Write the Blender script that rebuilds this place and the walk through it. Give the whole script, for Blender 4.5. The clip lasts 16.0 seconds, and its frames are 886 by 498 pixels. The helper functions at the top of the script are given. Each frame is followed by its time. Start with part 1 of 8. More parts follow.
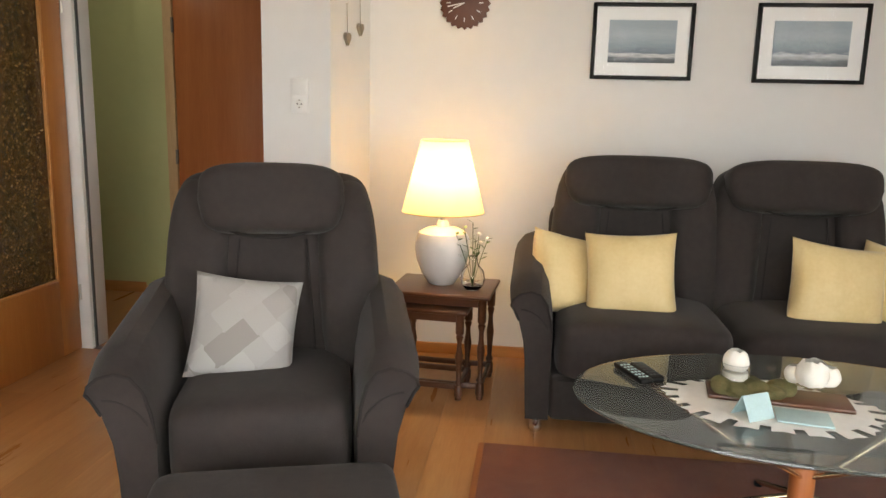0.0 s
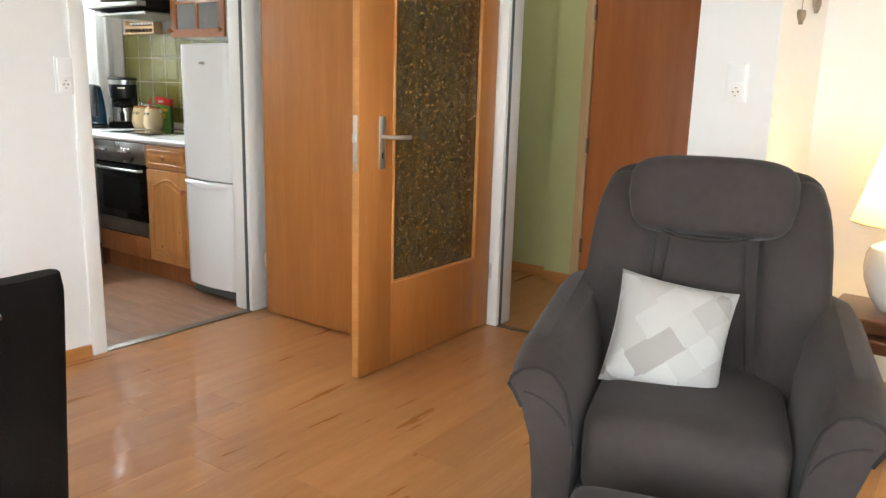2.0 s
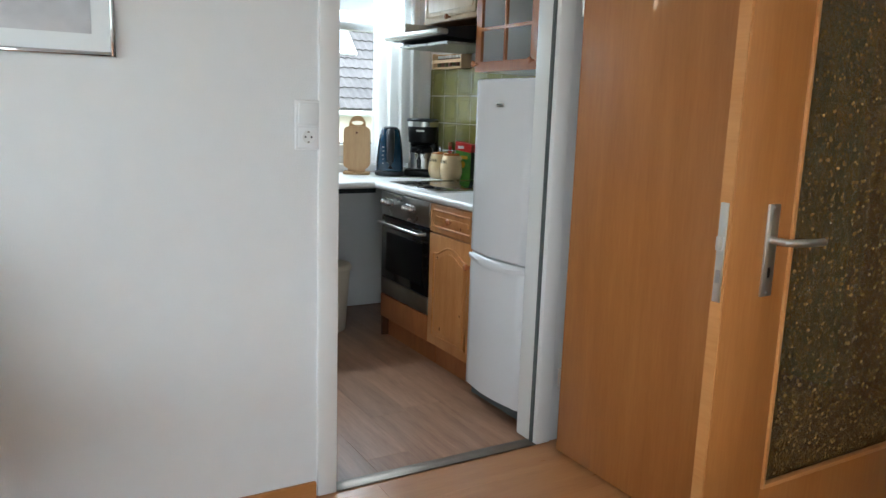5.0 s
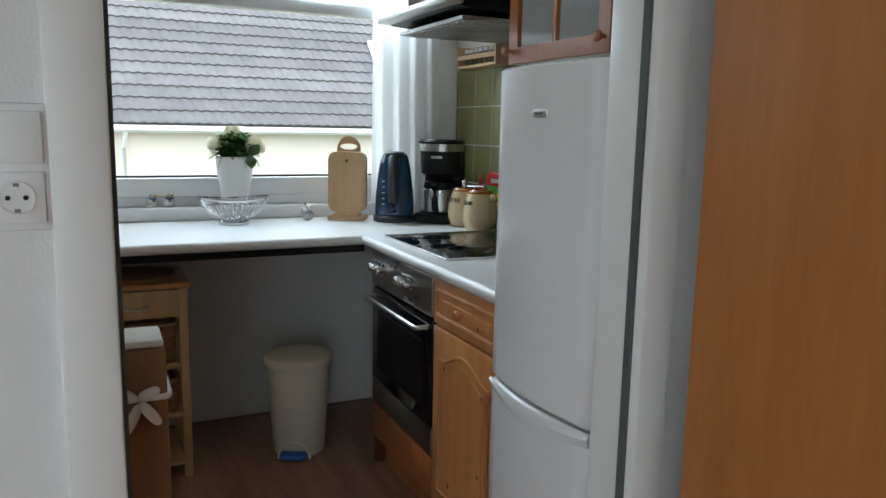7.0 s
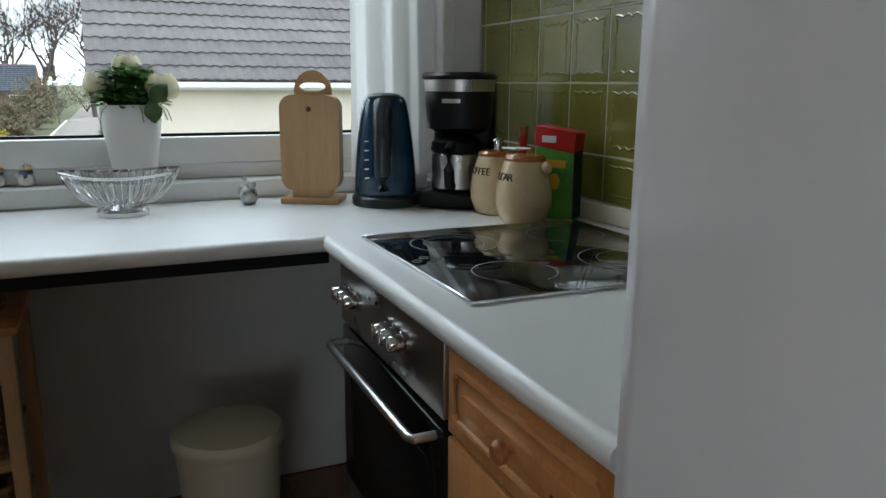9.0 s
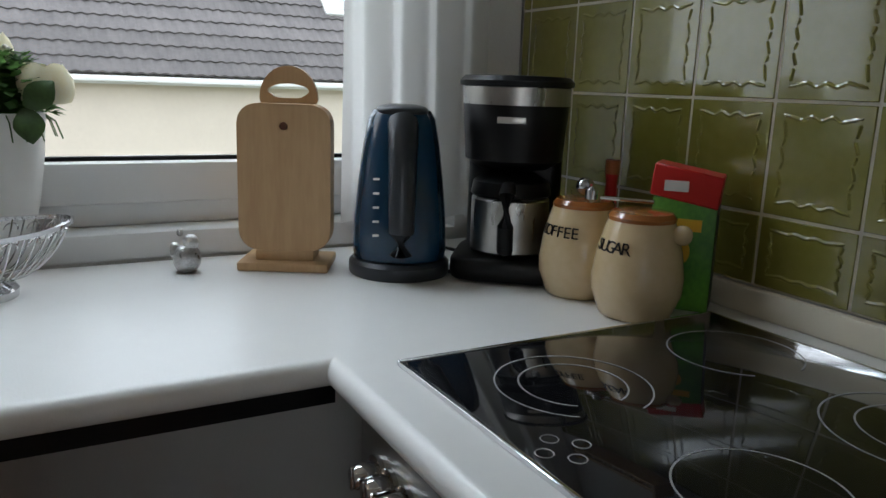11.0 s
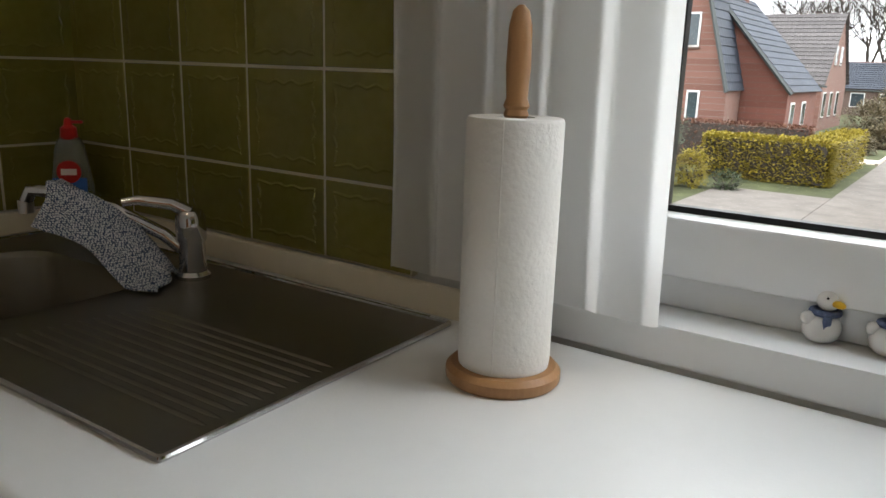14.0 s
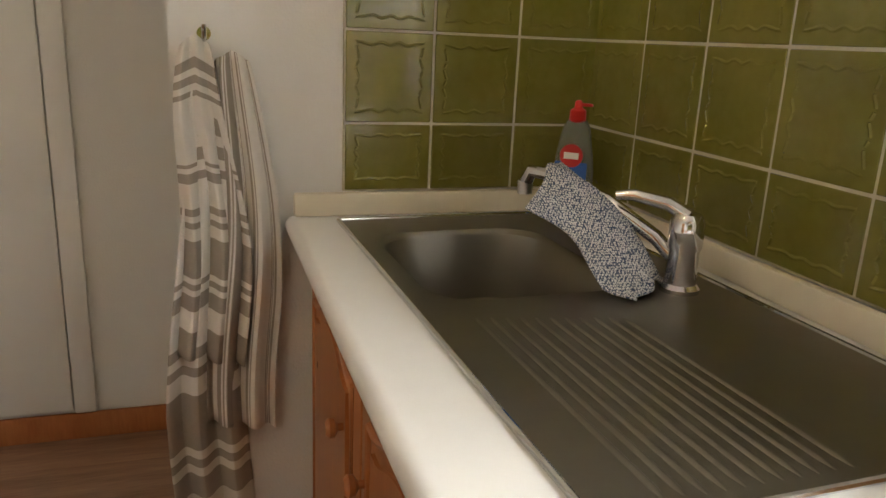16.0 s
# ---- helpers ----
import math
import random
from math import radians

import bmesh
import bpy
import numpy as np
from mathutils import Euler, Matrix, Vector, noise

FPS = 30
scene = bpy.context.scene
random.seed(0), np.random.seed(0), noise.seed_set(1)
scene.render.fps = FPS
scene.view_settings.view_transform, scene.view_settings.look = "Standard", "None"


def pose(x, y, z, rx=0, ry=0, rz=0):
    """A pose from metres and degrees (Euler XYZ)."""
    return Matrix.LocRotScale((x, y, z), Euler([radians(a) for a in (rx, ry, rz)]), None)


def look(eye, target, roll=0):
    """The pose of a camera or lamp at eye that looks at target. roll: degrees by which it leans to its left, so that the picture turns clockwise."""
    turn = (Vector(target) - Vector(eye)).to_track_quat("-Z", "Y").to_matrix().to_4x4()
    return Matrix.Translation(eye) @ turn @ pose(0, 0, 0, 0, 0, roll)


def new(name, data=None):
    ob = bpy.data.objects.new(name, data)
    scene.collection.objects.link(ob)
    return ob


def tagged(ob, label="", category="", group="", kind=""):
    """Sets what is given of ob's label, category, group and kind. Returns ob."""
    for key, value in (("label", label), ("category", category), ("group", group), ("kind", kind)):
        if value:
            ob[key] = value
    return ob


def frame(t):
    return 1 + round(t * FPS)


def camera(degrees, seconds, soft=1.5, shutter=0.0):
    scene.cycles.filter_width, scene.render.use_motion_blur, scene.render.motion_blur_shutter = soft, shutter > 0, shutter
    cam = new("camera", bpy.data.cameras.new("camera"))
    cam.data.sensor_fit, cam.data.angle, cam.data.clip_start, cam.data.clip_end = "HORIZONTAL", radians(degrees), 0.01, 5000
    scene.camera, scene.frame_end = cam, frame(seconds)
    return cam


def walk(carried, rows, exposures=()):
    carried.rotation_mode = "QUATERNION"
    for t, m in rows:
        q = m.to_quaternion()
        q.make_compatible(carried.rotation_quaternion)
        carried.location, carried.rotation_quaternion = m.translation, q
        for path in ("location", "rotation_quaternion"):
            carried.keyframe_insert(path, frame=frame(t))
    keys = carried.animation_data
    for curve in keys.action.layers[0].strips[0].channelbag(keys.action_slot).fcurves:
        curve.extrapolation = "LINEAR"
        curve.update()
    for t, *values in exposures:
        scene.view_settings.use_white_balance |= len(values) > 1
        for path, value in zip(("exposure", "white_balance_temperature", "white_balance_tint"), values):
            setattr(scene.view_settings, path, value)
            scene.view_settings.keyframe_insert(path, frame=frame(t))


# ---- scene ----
cam = camera(61.1, 16.0)
PATH = [
    (0, (-0.023, 0.368, 1.261), (-0.266, 2.319, 0.892), 1.4),
    (0.5, (-0.036, 0.341, 1.265), (-0.465, 2.257, 0.888), 1.1),
    (0.9, (-0.025, 0.335, 1.26), (-0.668, 2.191, 0.884), 0.9),
    (1, (-0.045, 0.364, 1.257), (-0.753, 2.196, 0.875), 0.7),
    (1.5, (-0.123, 0.429, 1.244), (-1.07, 2.142, 0.833), 0.9),
    (2, (-0.246, 0.49, 1.245), (-1.382, 2.082, 0.827), 1.6),
    (2.5, (-0.363, 0.54, 1.25), (-1.655, 2.011, 0.84), 1.8),
    (3, (-0.448, 0.6, 1.24), (-1.925, 1.884, 0.829), 1.5),
    (3.5, (-0.549, 0.726, 1.251), (-2.145, 1.87, 0.873), 1.6),
    (4, (-0.679, 0.92, 1.267), (-2.356, 1.946, 0.902), 2.0),
    (4.5, (-0.914, 1.138, 1.277), (-2.614, 2.128, 0.92), 2.3),
    (4.7, (-1.02, 1.233, 1.292), (-2.717, 2.228, 0.932), 2.1),
    (6.8, (-2.279, 2.183, 1.35), (-4.057, 3.037, 1.02), 0.5),
    (7, (-2.405, 2.27, 1.312), (-4.194, 3.104, 0.992), 1.1),
    (7.5, (-2.744, 2.417, 1.306), (-4.523, 3.27, 0.973), 0.3),
    (8, (-3.028, 2.568, 1.287), (-4.824, 3.37, 0.923), -0.6),
    (8.5, (-3.276, 2.702, 1.251), (-5.088, 3.451, 0.855), -0.1),
    (8.7, (-3.373, 2.735, 1.23), (-5.179, 3.491, 0.821), -0.0),
    (10.8, (-4.185, 2.886, 1.228), (-5.87, 3.866, 0.781), 1.8),
    (11, (-4.261, 2.876, 1.237), (-5.969, 3.827, 0.815), 2.0),
    (11.5, (-4.421, 2.833, 1.251), (-6.264, 3.499, 0.848), 1.7),
    (12, (-4.575, 2.831, 1.26), (-6.523, 3.038, 0.858), 2.8),
    (12.2, (-4.623, 2.832, 1.263), (-6.582, 2.853, 0.857), 3.3),
    (12.5, (-4.673, 2.815, 1.249), (-6.619, 2.645, 0.823), 3.6),
    (13, (-4.743, 2.747, 1.249), (-6.632, 2.264, 0.803), 3.0),
    (13.5, (-4.798, 2.652, 1.256), (-6.597, 1.9, 0.811), 2.7),
    (14, (-4.856, 2.603, 1.253), (-6.443, 1.481, 0.78), 1.8),
    (14.5, (-4.922, 2.582, 1.256), (-6.189, 1.111, 0.775), 2.5),
    (15, (-4.966, 2.576, 1.253), (-5.944, 0.906, 0.748), 3.1),
    (15.5, (-4.982, 2.526, 1.223), (-5.736, 0.744, 0.716), 3.4),
    (16, (-4.949, 2.447, 1.234), (-5.55, 0.617, 0.695), 2.6),
]
LIGHT = [(0, -0.1, 6900, 9), (1.0, 0.1, 6700, 8), (2.5, 0.62, 6200, 4), (3.5, 0.18, 5800, 2), (4.0, -0.02, 5750, 2), (4.7, -0.1, 5750, 2), (6.8, -0.6, 5750, 2), (8.0, -1.0, 5800, 2), (11, -1.35, 6100, 8), (12.5, -1.55, 6150, 8), (13.5, -1.35, 6350, 9), (14.5, -0.3, 6900, 11), (15.0, 0.15, 7300, 12), (15.5, 0.35, 7500, 13), (16, 0.65, 7400, 12)]
walk(cam, [(t, look(eye, target, roll)) for t, eye, target, roll in PATH], LIGHT)

# ---- world, sun, large lights ----
world = bpy.data.worlds.new("sky")
world.use_nodes = True
scene.world = world
sky = world.node_tree.nodes.new("ShaderNodeTexSky")
sky.sky_type, sky.sun_disc = "NISHITA", False
sky.sun_elevation, sky.sun_rotation = radians(42), radians(200)
sky.dust_density, sky.air_density = 6.0, 1.0
soften = world.node_tree.nodes.new("ShaderNodeMixRGB")
soften.inputs[0].default_value = 0.75
soften.inputs[2].default_value = (52.0, 54.5, 57.0, 1)
world.node_tree.links.new(sky.outputs[0], soften.inputs[1])
world.node_tree.links.new(soften.outputs[0], world.node_tree.nodes["Background"].inputs[0])
world.node_tree.nodes["Background"].inputs[1].default_value = 0.15
sun = new("sun", bpy.data.lights.new("sun", "SUN"))
sun.data.energy, sun.data.angle, sun.data.color = 1.5, radians(20), (1, 0.97, 0.92)
sun.matrix_world = look((0, 0, 0), (0.35, -0.75, -0.8))


def area(name, eye, target, w, h, watts, col):
    ob = new(name, bpy.data.lights.new(name, "AREA"))
    ob.data.shape, ob.data.size, ob.data.size_y = "RECTANGLE", w, h
    ob.data.energy, ob.data.color = watts, col
    ob.matrix_world = look(eye, target)
    return ob


KITCHEN_SKY, LIVING_SKY, LAMP, KITCHEN_LAMP, HALL_FILL = 19.0, 36.0, 12.0, 1.3, 0.95
kw = area("kitchen_window_light", (-5.815, 2.90, 1.955), (-5.0, 2.85, 0.9), 1.5, 0.19, KITCHEN_SKY, (0.86, 0.94, 1.0))
kw.data.spread = radians(110)
area("living_window_light", (-0.4, -1.85, 1.35), (-1.0, 3.0, 0.9), 3.0, 1.9, LIVING_SKY, (0.93, 0.96, 1.0))

# fill lamp added to brighten the west wall; no window is known there
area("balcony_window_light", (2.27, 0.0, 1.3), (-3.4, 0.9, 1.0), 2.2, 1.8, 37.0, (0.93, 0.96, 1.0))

# ---- materials ----


def mat(name, col, rough=0.5, metal=0.0, var=0.12, scale=6.0, bump=0.0, bscale=80.0, stretch=(1, 1, 1), col2=None,
        trans=0.0, coat=0.0, sheen=0.0, emit=None, power=0.0, per=0.0, island=False, ior=1.45, rvar=0.1, alpha=1.0):
    m = bpy.data.materials.new(name)
    m.use_nodes = True
    t = m.node_tree
    n, L = t.nodes, t.links
    p = n["Principled BSDF"]
    tc = n.new("ShaderNodeTexCoord")
    mp = n.new("ShaderNodeMapping")
    mp.inputs["Scale"].default_value = stretch
    L.new(tc.outputs["Object"], mp.inputs[0])
    vec = mp.outputs[0]
    if per:
        src = n.new("ShaderNodeNewGeometry").outputs["Random Per Island"] if island else n.new("ShaderNodeObjectInfo").outputs["Random"]
        add = n.new("ShaderNodeVectorMath")
        add.operation = "MULTIPLY_ADD"
        add.inputs[1].default_value = (37, 53, 71)
        L.new(src, add.inputs[0])
        L.new(vec, add.inputs[2])
        vec = add.outputs[0]
    a = n.new("ShaderNodeTexNoise")
    a.inputs["Scale"].default_value, a.inputs["Detail"].default_value = scale, 4
    L.new(vec, a.inputs["Vector"])
    b = n.new("ShaderNodeTexNoise")
    b.inputs["Scale"].default_value, b.inputs["Detail"].default_value = scale * 7.3, 3
    L.new(vec, b.inputs["Vector"])
    mixn = n.new("ShaderNodeMath")
    mixn.operation = "MULTIPLY_ADD"
    mixn.inputs[1].default_value = 0.35
    L.new(b.outputs[0], mixn.inputs[0])
    sc = n.new("ShaderNodeMath")
    sc.operation = "MULTIPLY"
    sc.inputs[1].default_value = 0.65
    L.new(a.outputs[0], sc.inputs[0])
    L.new(sc.outputs[0], mixn.inputs[2])
    ramp = n.new("ShaderNodeValToRGB")
    lo = [max(0, c * (1 - var)) for c in col]
    hi = [min(1, c * (1 + var)) for c in col] if col2 is None else list(col2)
    ramp.color_ramp.elements[0].position, ramp.color_ramp.elements[1].position = 0.3, 0.7
    ramp.color_ramp.elements[0].color = (*(lo if col2 is None else col), 1)
    ramp.color_ramp.elements[1].color = (*hi, 1)
    L.new(mixn.outputs[0], ramp.inputs[0])
    out = ramp.outputs[0]
    if per:
        hsv = n.new("ShaderNodeHueSaturation")
        rg = n.new("ShaderNodeMapRange")
        rg.inputs[3].default_value, rg.inputs[4].default_value = 1 - per, 1 + per
        L.new(src, rg.inputs[0])
        L.new(rg.outputs[0], hsv.inputs["Value"])
        L.new(out, hsv.inputs["Color"])
        out = hsv.outputs[0]
    L.new(out, p.inputs["Base Color"])
    p.inputs["Metallic"].default_value = metal
    rr = n.new("ShaderNodeMapRange")
    rr.inputs[3].default_value, rr.inputs[4].default_value = max(0.02, rough - rvar * rough), min(1, rough + rvar * rough)
    L.new(a.outputs[0], rr.inputs[0])
    L.new(rr.outputs[0], p.inputs["Roughness"])
    p.inputs["Transmission Weight"].default_value, p.inputs["IOR"].default_value = trans, ior
    p.inputs["Coat Weight"].default_value, p.inputs["Sheen Weight"].default_value = coat, sheen
    p.inputs["Alpha"].default_value = alpha
    if sheen:
        p.inputs["Sheen Roughness"].default_value = 0.4
    if emit:
        p.inputs["Emission Color"].default_value, p.inputs["Emission Strength"].default_value = (*emit, 1), power
    if bump:
        bn = n.new("ShaderNodeTexNoise")
        bn.inputs["Scale"].default_value, bn.inputs["Detail"].default_value = bscale, 3
        L.new(vec, bn.inputs["Vector"])
        bp = n.new("ShaderNodeBump")
        bp.inputs["Strength"].default_value, bp.inputs["Distance"].default_value = bump, 0.004
        L.new(bn.outputs[0], bp.inputs["Height"])
        L.new(bp.outputs[0], p.inputs["Normal"])
    return m


M = {}
M["wall"] = mat("wall_paint", (0.79, 0.795, 0.79), 0.9, var=0.025, scale=2, bump=0.25, bscale=220)
M["wall_k"] = mat("kitchen_wall_paint", (0.72, 0.71, 0.69), 0.9, var=0.03, scale=2, bump=0.25, bscale=200)
M["ceil"] = mat("ceiling_paint", (0.82, 0.82, 0.81), 0.95, var=0.02, scale=2, bump=0.2, bscale=150)
M["green_wall"] = mat("green_wall_paint", (0.50, 0.51, 0.25), 0.9, var=0.05, scale=2, bump=0.25, bscale=200)
M["white"] = mat("white_lacquer", (0.80, 0.80, 0.78), 0.35, var=0.02, scale=3, bump=0.03, bscale=40)
M["pvc"] = mat("white_window_plastic", (0.82, 0.83, 0.83), 0.3, var=0.015, scale=4)
M["beech"] = mat("beech_veneer", (0.37, 0.135, 0.030), 0.42, stretch=(6, 6, 0.5), scale=3, col2=(0.47, 0.195, 0.05), bump=0.05, bscale=60, coat=0.15)
M["beech_x"] = mat("beech_edging", (0.47, 0.20, 0.055), 0.4, stretch=(0.6, 0.6, 6), scale=4, col2=(0.57, 0.27, 0.09), coat=0.1)
M["hall_door"] = mat("dark_beech_veneer", (0.36, 0.11, 0.03), 0.4, stretch=(6, 6, 0.4), scale=3, col2=(0.46, 0.16, 0.05), bump=0.04, coat=0.15)
M["laminate"] = mat("beech_laminate", (0.43, 0.19, 0.066), 0.30, stretch=(9, 0.7, 1), scale=2.2, col2=(0.55, 0.28, 0.115), per=0.08, bump=0.03, bscale=70, coat=0.2, rvar=0.25)
M["vinyl"] = mat("kitchen_plank", (0.21, 0.105, 0.06), 0.36, stretch=(0.8, 9, 1), scale=2.4, col2=(0.42, 0.25, 0.16), per=0.12, bump=0.05, bscale=60, rvar=0.3)
M["joint"] = mat("dark_joint", (0.20, 0.09, 0.035), 0.8)
M["seal"] = mat("grey_rubber_seal", (0.10, 0.11, 0.11), 0.7)
M["bronze_strip"] = mat("bronze_strip", (0.20, 0.17, 0.14), 0.4, metal=0.8)
M["fabric"] = mat("grey_brown_microfibre", (0.024, 0.019, 0.018), 0.92, var=0.3, scale=5, col2=(0.044, 0.035, 0.033), bump=0.25, bscale=260, sheen=0.08)
M["piping"] = mat("dark_piping", (0.02, 0.017, 0.016), 0.9)
M["cream"] = mat("cream_satin", (0.72, 0.55, 0.26), 0.5, var=0.1, scale=9, col2=(0.82, 0.66, 0.36), bump=0.15, bscale=160, sheen=0.3)
M["patch"] = mat("grey_patch", (0.40, 0.37, 0.34), 0.8, var=0.3, scale=7, col2=(0.66, 0.63, 0.60), bump=0.2, bscale=200, sheen=0.3)
M["walnut"] = mat("dark_walnut", (0.07, 0.026, 0.011), 0.32, stretch=(1, 5, 5), scale=5, col2=(0.13, 0.05, 0.022), coat=0.3)
M["ceramic"] = mat("white_ceramic", (0.78, 0.76, 0.73), 0.25, var=0.03, scale=6, coat=0.4)
M["chrome"] = mat("chrome", (0.62, 0.62, 0.63), 0.09, metal=1.0, var=0.05)
M["steel"] = mat("brushed_steel", (0.42, 0.41, 0.39), 0.30, metal=1.0, stretch=(1, 12, 1), scale=9, var=0.12, rvar=0.3)
M["alu"] = mat("satin_aluminium", (0.62, 0.61, 0.58), 0.35, metal=1.0, var=0.06)
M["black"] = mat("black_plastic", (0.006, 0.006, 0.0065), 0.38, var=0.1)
M["glassblack"] = mat("black_glass", (0.006, 0.006, 0.007), 0.05, var=0.1, coat=0.5)
M["leather"] = mat("black_leather", (0.005, 0.0042, 0.004), 0.55, var=0.3, scale=14, bump=0.2, bscale=180)
M["suede"] = mat("brown_suede", (0.07, 0.055, 0.042), 0.9, var=0.25, scale=6, bump=0.25, bscale=220, sheen=0.3)
M["pine"] = mat("pine", (0.50, 0.20, 0.055), 0.36, stretch=(5, 5, 0.7), scale=4, col2=(0.66, 0.33, 0.12), bump=0.05, coat=0.3)
M["pine_red"] = mat("red_pine", (0.34, 0.11, 0.035), 0.4, stretch=(5, 5, 0.7), scale=4, col2=(0.47, 0.18, 0.06), bump=0.05, coat=0.25)
M["knot"] = mat("pine_knot", (0.13, 0.04, 0.015), 0.5)
M["fridge"] = mat("white_enamel", (0.78, 0.78, 0.79), 0.22, var=0.012, scale=3, coat=0.3)
M["worktop"] = mat("white_laminate_worktop", (0.76, 0.755, 0.74), 0.32, var=0.02, scale=5, bump=0.06, bscale=240)
for key, level in (("black", 0.25), ("glassblack", 0.22), ("leather", 0.10)):
    M[key].node_tree.nodes["Principled BSDF"].inputs["Specular IOR Level"].default_value = level
M["tile"] = mat("olive_tile", (0.15, 0.142, 0.022), 0.14, var=0.3, scale=7, col2=(0.215, 0.19, 0.045), per=0.10, bump=0.12, bscale=22, coat=0.5)
M["grout"] = mat("cream_grout", (0.50, 0.46, 0.34), 0.85, var=0.12, scale=20)
M["maple"] = mat("light_maple", (0.47, 0.29, 0.14), 0.5, stretch=(7, 7, 0.8), scale=4, col2=(0.60, 0.40, 0.21), bump=0.05)
M["alder"] = mat("oiled_alder", (0.34, 0.17, 0.07), 0.45, stretch=(7, 7, 0.8), scale=4, col2=(0.46, 0.25, 0.11), bump=0.05)
M["glass"] = mat("clear_glass", (1, 1, 1), 0.02, trans=1.0, var=0.0, rvar=0)
M["pane"] = mat("window_pane", (1, 1, 1), 0.0, trans=1.0, var=0.0, rvar=0, ior=1.1)
M["tableglass"] = mat("smoked_table_glass", (0.55, 0.60, 0.58), 0.02, trans=0.9, var=0.0, rvar=0, ior=1.5)
M["amber"] = mat("amber_textured_glass", (0.06, 0.034, 0.008), 0.12, var=0.4, scale=30, col2=(0.17, 0.10, 0.025), bump=1.0, bscale=95, trans=0.15, coat=1.0)
M["amber"].node_tree.nodes["Bump"].inputs["Distance"].default_value = 0.03
# relief bumps in lighter gold than the pane, so glints are partly painted
M["amber_glint"] = mat("amber_glass_glints", (0.10, 0.055, 0.014), 0.08, var=0.4, scale=30, col2=(0.26, 0.16, 0.055), coat=1.0, per=0.5, island=True)
M["curtain"] = mat("white_voile", (0.80, 0.80, 0.79), 0.9, var=0.03, scale=6, bump=0.1, bscale=400, trans=0.0)


def bm_new():
    return bmesh.new()


def box(bm, cx, cy, cz, sx, sy, sz, bevel=0.0, seg=2, m=None):
    g = bmesh.ops.create_cube(bm, size=1)["verts"]
    for v in g:
        v.co = Vector((v.co.x * sx, v.co.y * sy, v.co.z * sz))
    if bevel:
        es = list({e for v in g for e in v.link_edges})
        r = bmesh.ops.bevel(bm, geom=es, offset=bevel, segments=seg, profile=0.5, affect="EDGES", clamp_overlap=True)
        g = list({v for f in r["faces"] for v in f.verts} | {v for v in g if v.is_valid})
    mm = Matrix.Translation((cx, cy, cz)) @ (m if m is not None else Matrix())
    for v in g:
        v.co = mm @ v.co
    return g


def lathe(bm, profile, n=32, at=(0, 0, 0), m=None, caps=True):
    rings = []
    mm = Matrix.Translation(at) @ (m if m is not None else Matrix())
    for r, z in profile:
        rings.append([bm.verts.new(mm @ Vector((r * math.cos(2 * math.pi * i / n), r * math.sin(2 * math.pi * i / n), z))) for i in range(n)])
    for a, b in zip(rings, rings[1:]):
        for i in range(n):
            bm.faces.new((a[i], a[(i + 1) % n], b[(i + 1) % n], b[i]))
    if caps:
        bm.faces.new(rings[0][::-1])
        bm.faces.new(rings[-1])
    return bm


def tube(bm, pts, r, n=8, closed=False):
    pts = [Vector(p) for p in pts]
    rings, up = [], Vector((0, 0, 1))
    for i, p in enumerate(pts):
        a = pts[i - 1] if i or closed else p
        b = pts[(i + 1) % len(pts)] if i < len(pts) - 1 or closed else p
        d = (b - a).normalized()
        s = d.cross(up)
        if s.length < 1e-3:
            s = d.cross(Vector((1, 0, 0)))
        s.normalize()
        u = s.cross(d)
        rad = r(i / max(1, len(pts) - 1)) if callable(r) else r
        rings.append([bm.verts.new(p + rad * (s * math.cos(2 * math.pi * k / n) + u * math.sin(2 * math.pi * k / n))) for k in range(n)])
    seq = list(zip(rings, rings[1:])) + ([(rings[-1], rings[0])] if closed else [])
    for a, b in seq:
        for i in range(n):
            bm.faces.new((a[i], a[(i + 1) % n], b[(i + 1) % n], b[i]))
    if not closed:
        bm.faces.new(rings[0][::-1])
        bm.faces.new(rings[-1])
    return bm


def puff(bm, cx, cy, cz, sx, sy, sz, e=0.35, n=20, m=None, wob=0.0, f=None):
    """A soft upholstered block: a rounded superellipsoid; e near 0 is boxy, 1 is round."""
    g = []
    def sg(c, p):
        return math.copysign(abs(c) ** p, c)
    mm = Matrix.Translation((cx, cy, cz)) @ (m if m is not None else Matrix())
    rows = []
    for j in range(n + 1):
        ph = -math.pi / 2 + math.pi * j / n
        row = []
        for i in range(2 * n):
            th = 2 * math.pi * i / (2 * n)
            p = Vector((sg(math.cos(ph), e) * sg(math.cos(th), e) * sx / 2, sg(math.cos(ph), e) * sg(math.sin(th), e) * sy / 2, sg(math.sin(ph), e) * sz / 2))
            if f:
                p = f(p)
            if wob:
                p += noise.noise_vector(p * 5 + Vector((cx, cy, cz)) * 3) * wob
            row.append(bm.verts.new(mm @ p))
        rows.append(row)
    for a, b in zip(rows, rows[1:]):
        for i in range(2 * n):
            bm.faces.new((a[i], a[(i + 1) % (2 * n)], b[(i + 1) % (2 * n)], b[i]))
    bmesh.ops.remove_doubles(bm, verts=rows[0] + rows[-1], dist=1e-5)
    return bm


def extrude_poly(bm, pts, d, m=None):
    """A flat outline in x, z, thickened by d along y."""
    mm = m if m is not None else Matrix()
    a = [bm.verts.new(mm @ Vector((x, 0, z))) for x, z in pts]
    b = [bm.verts.new(mm @ Vector((x, d, z))) for x, z in pts]
    bm.faces.new(a)
    bm.faces.new(b[::-1])
    k = len(pts)
    for i in range(k):
        bm.faces.new((a[i], b[i], b[(i + 1) % k], a[(i + 1) % k]))
    return bm


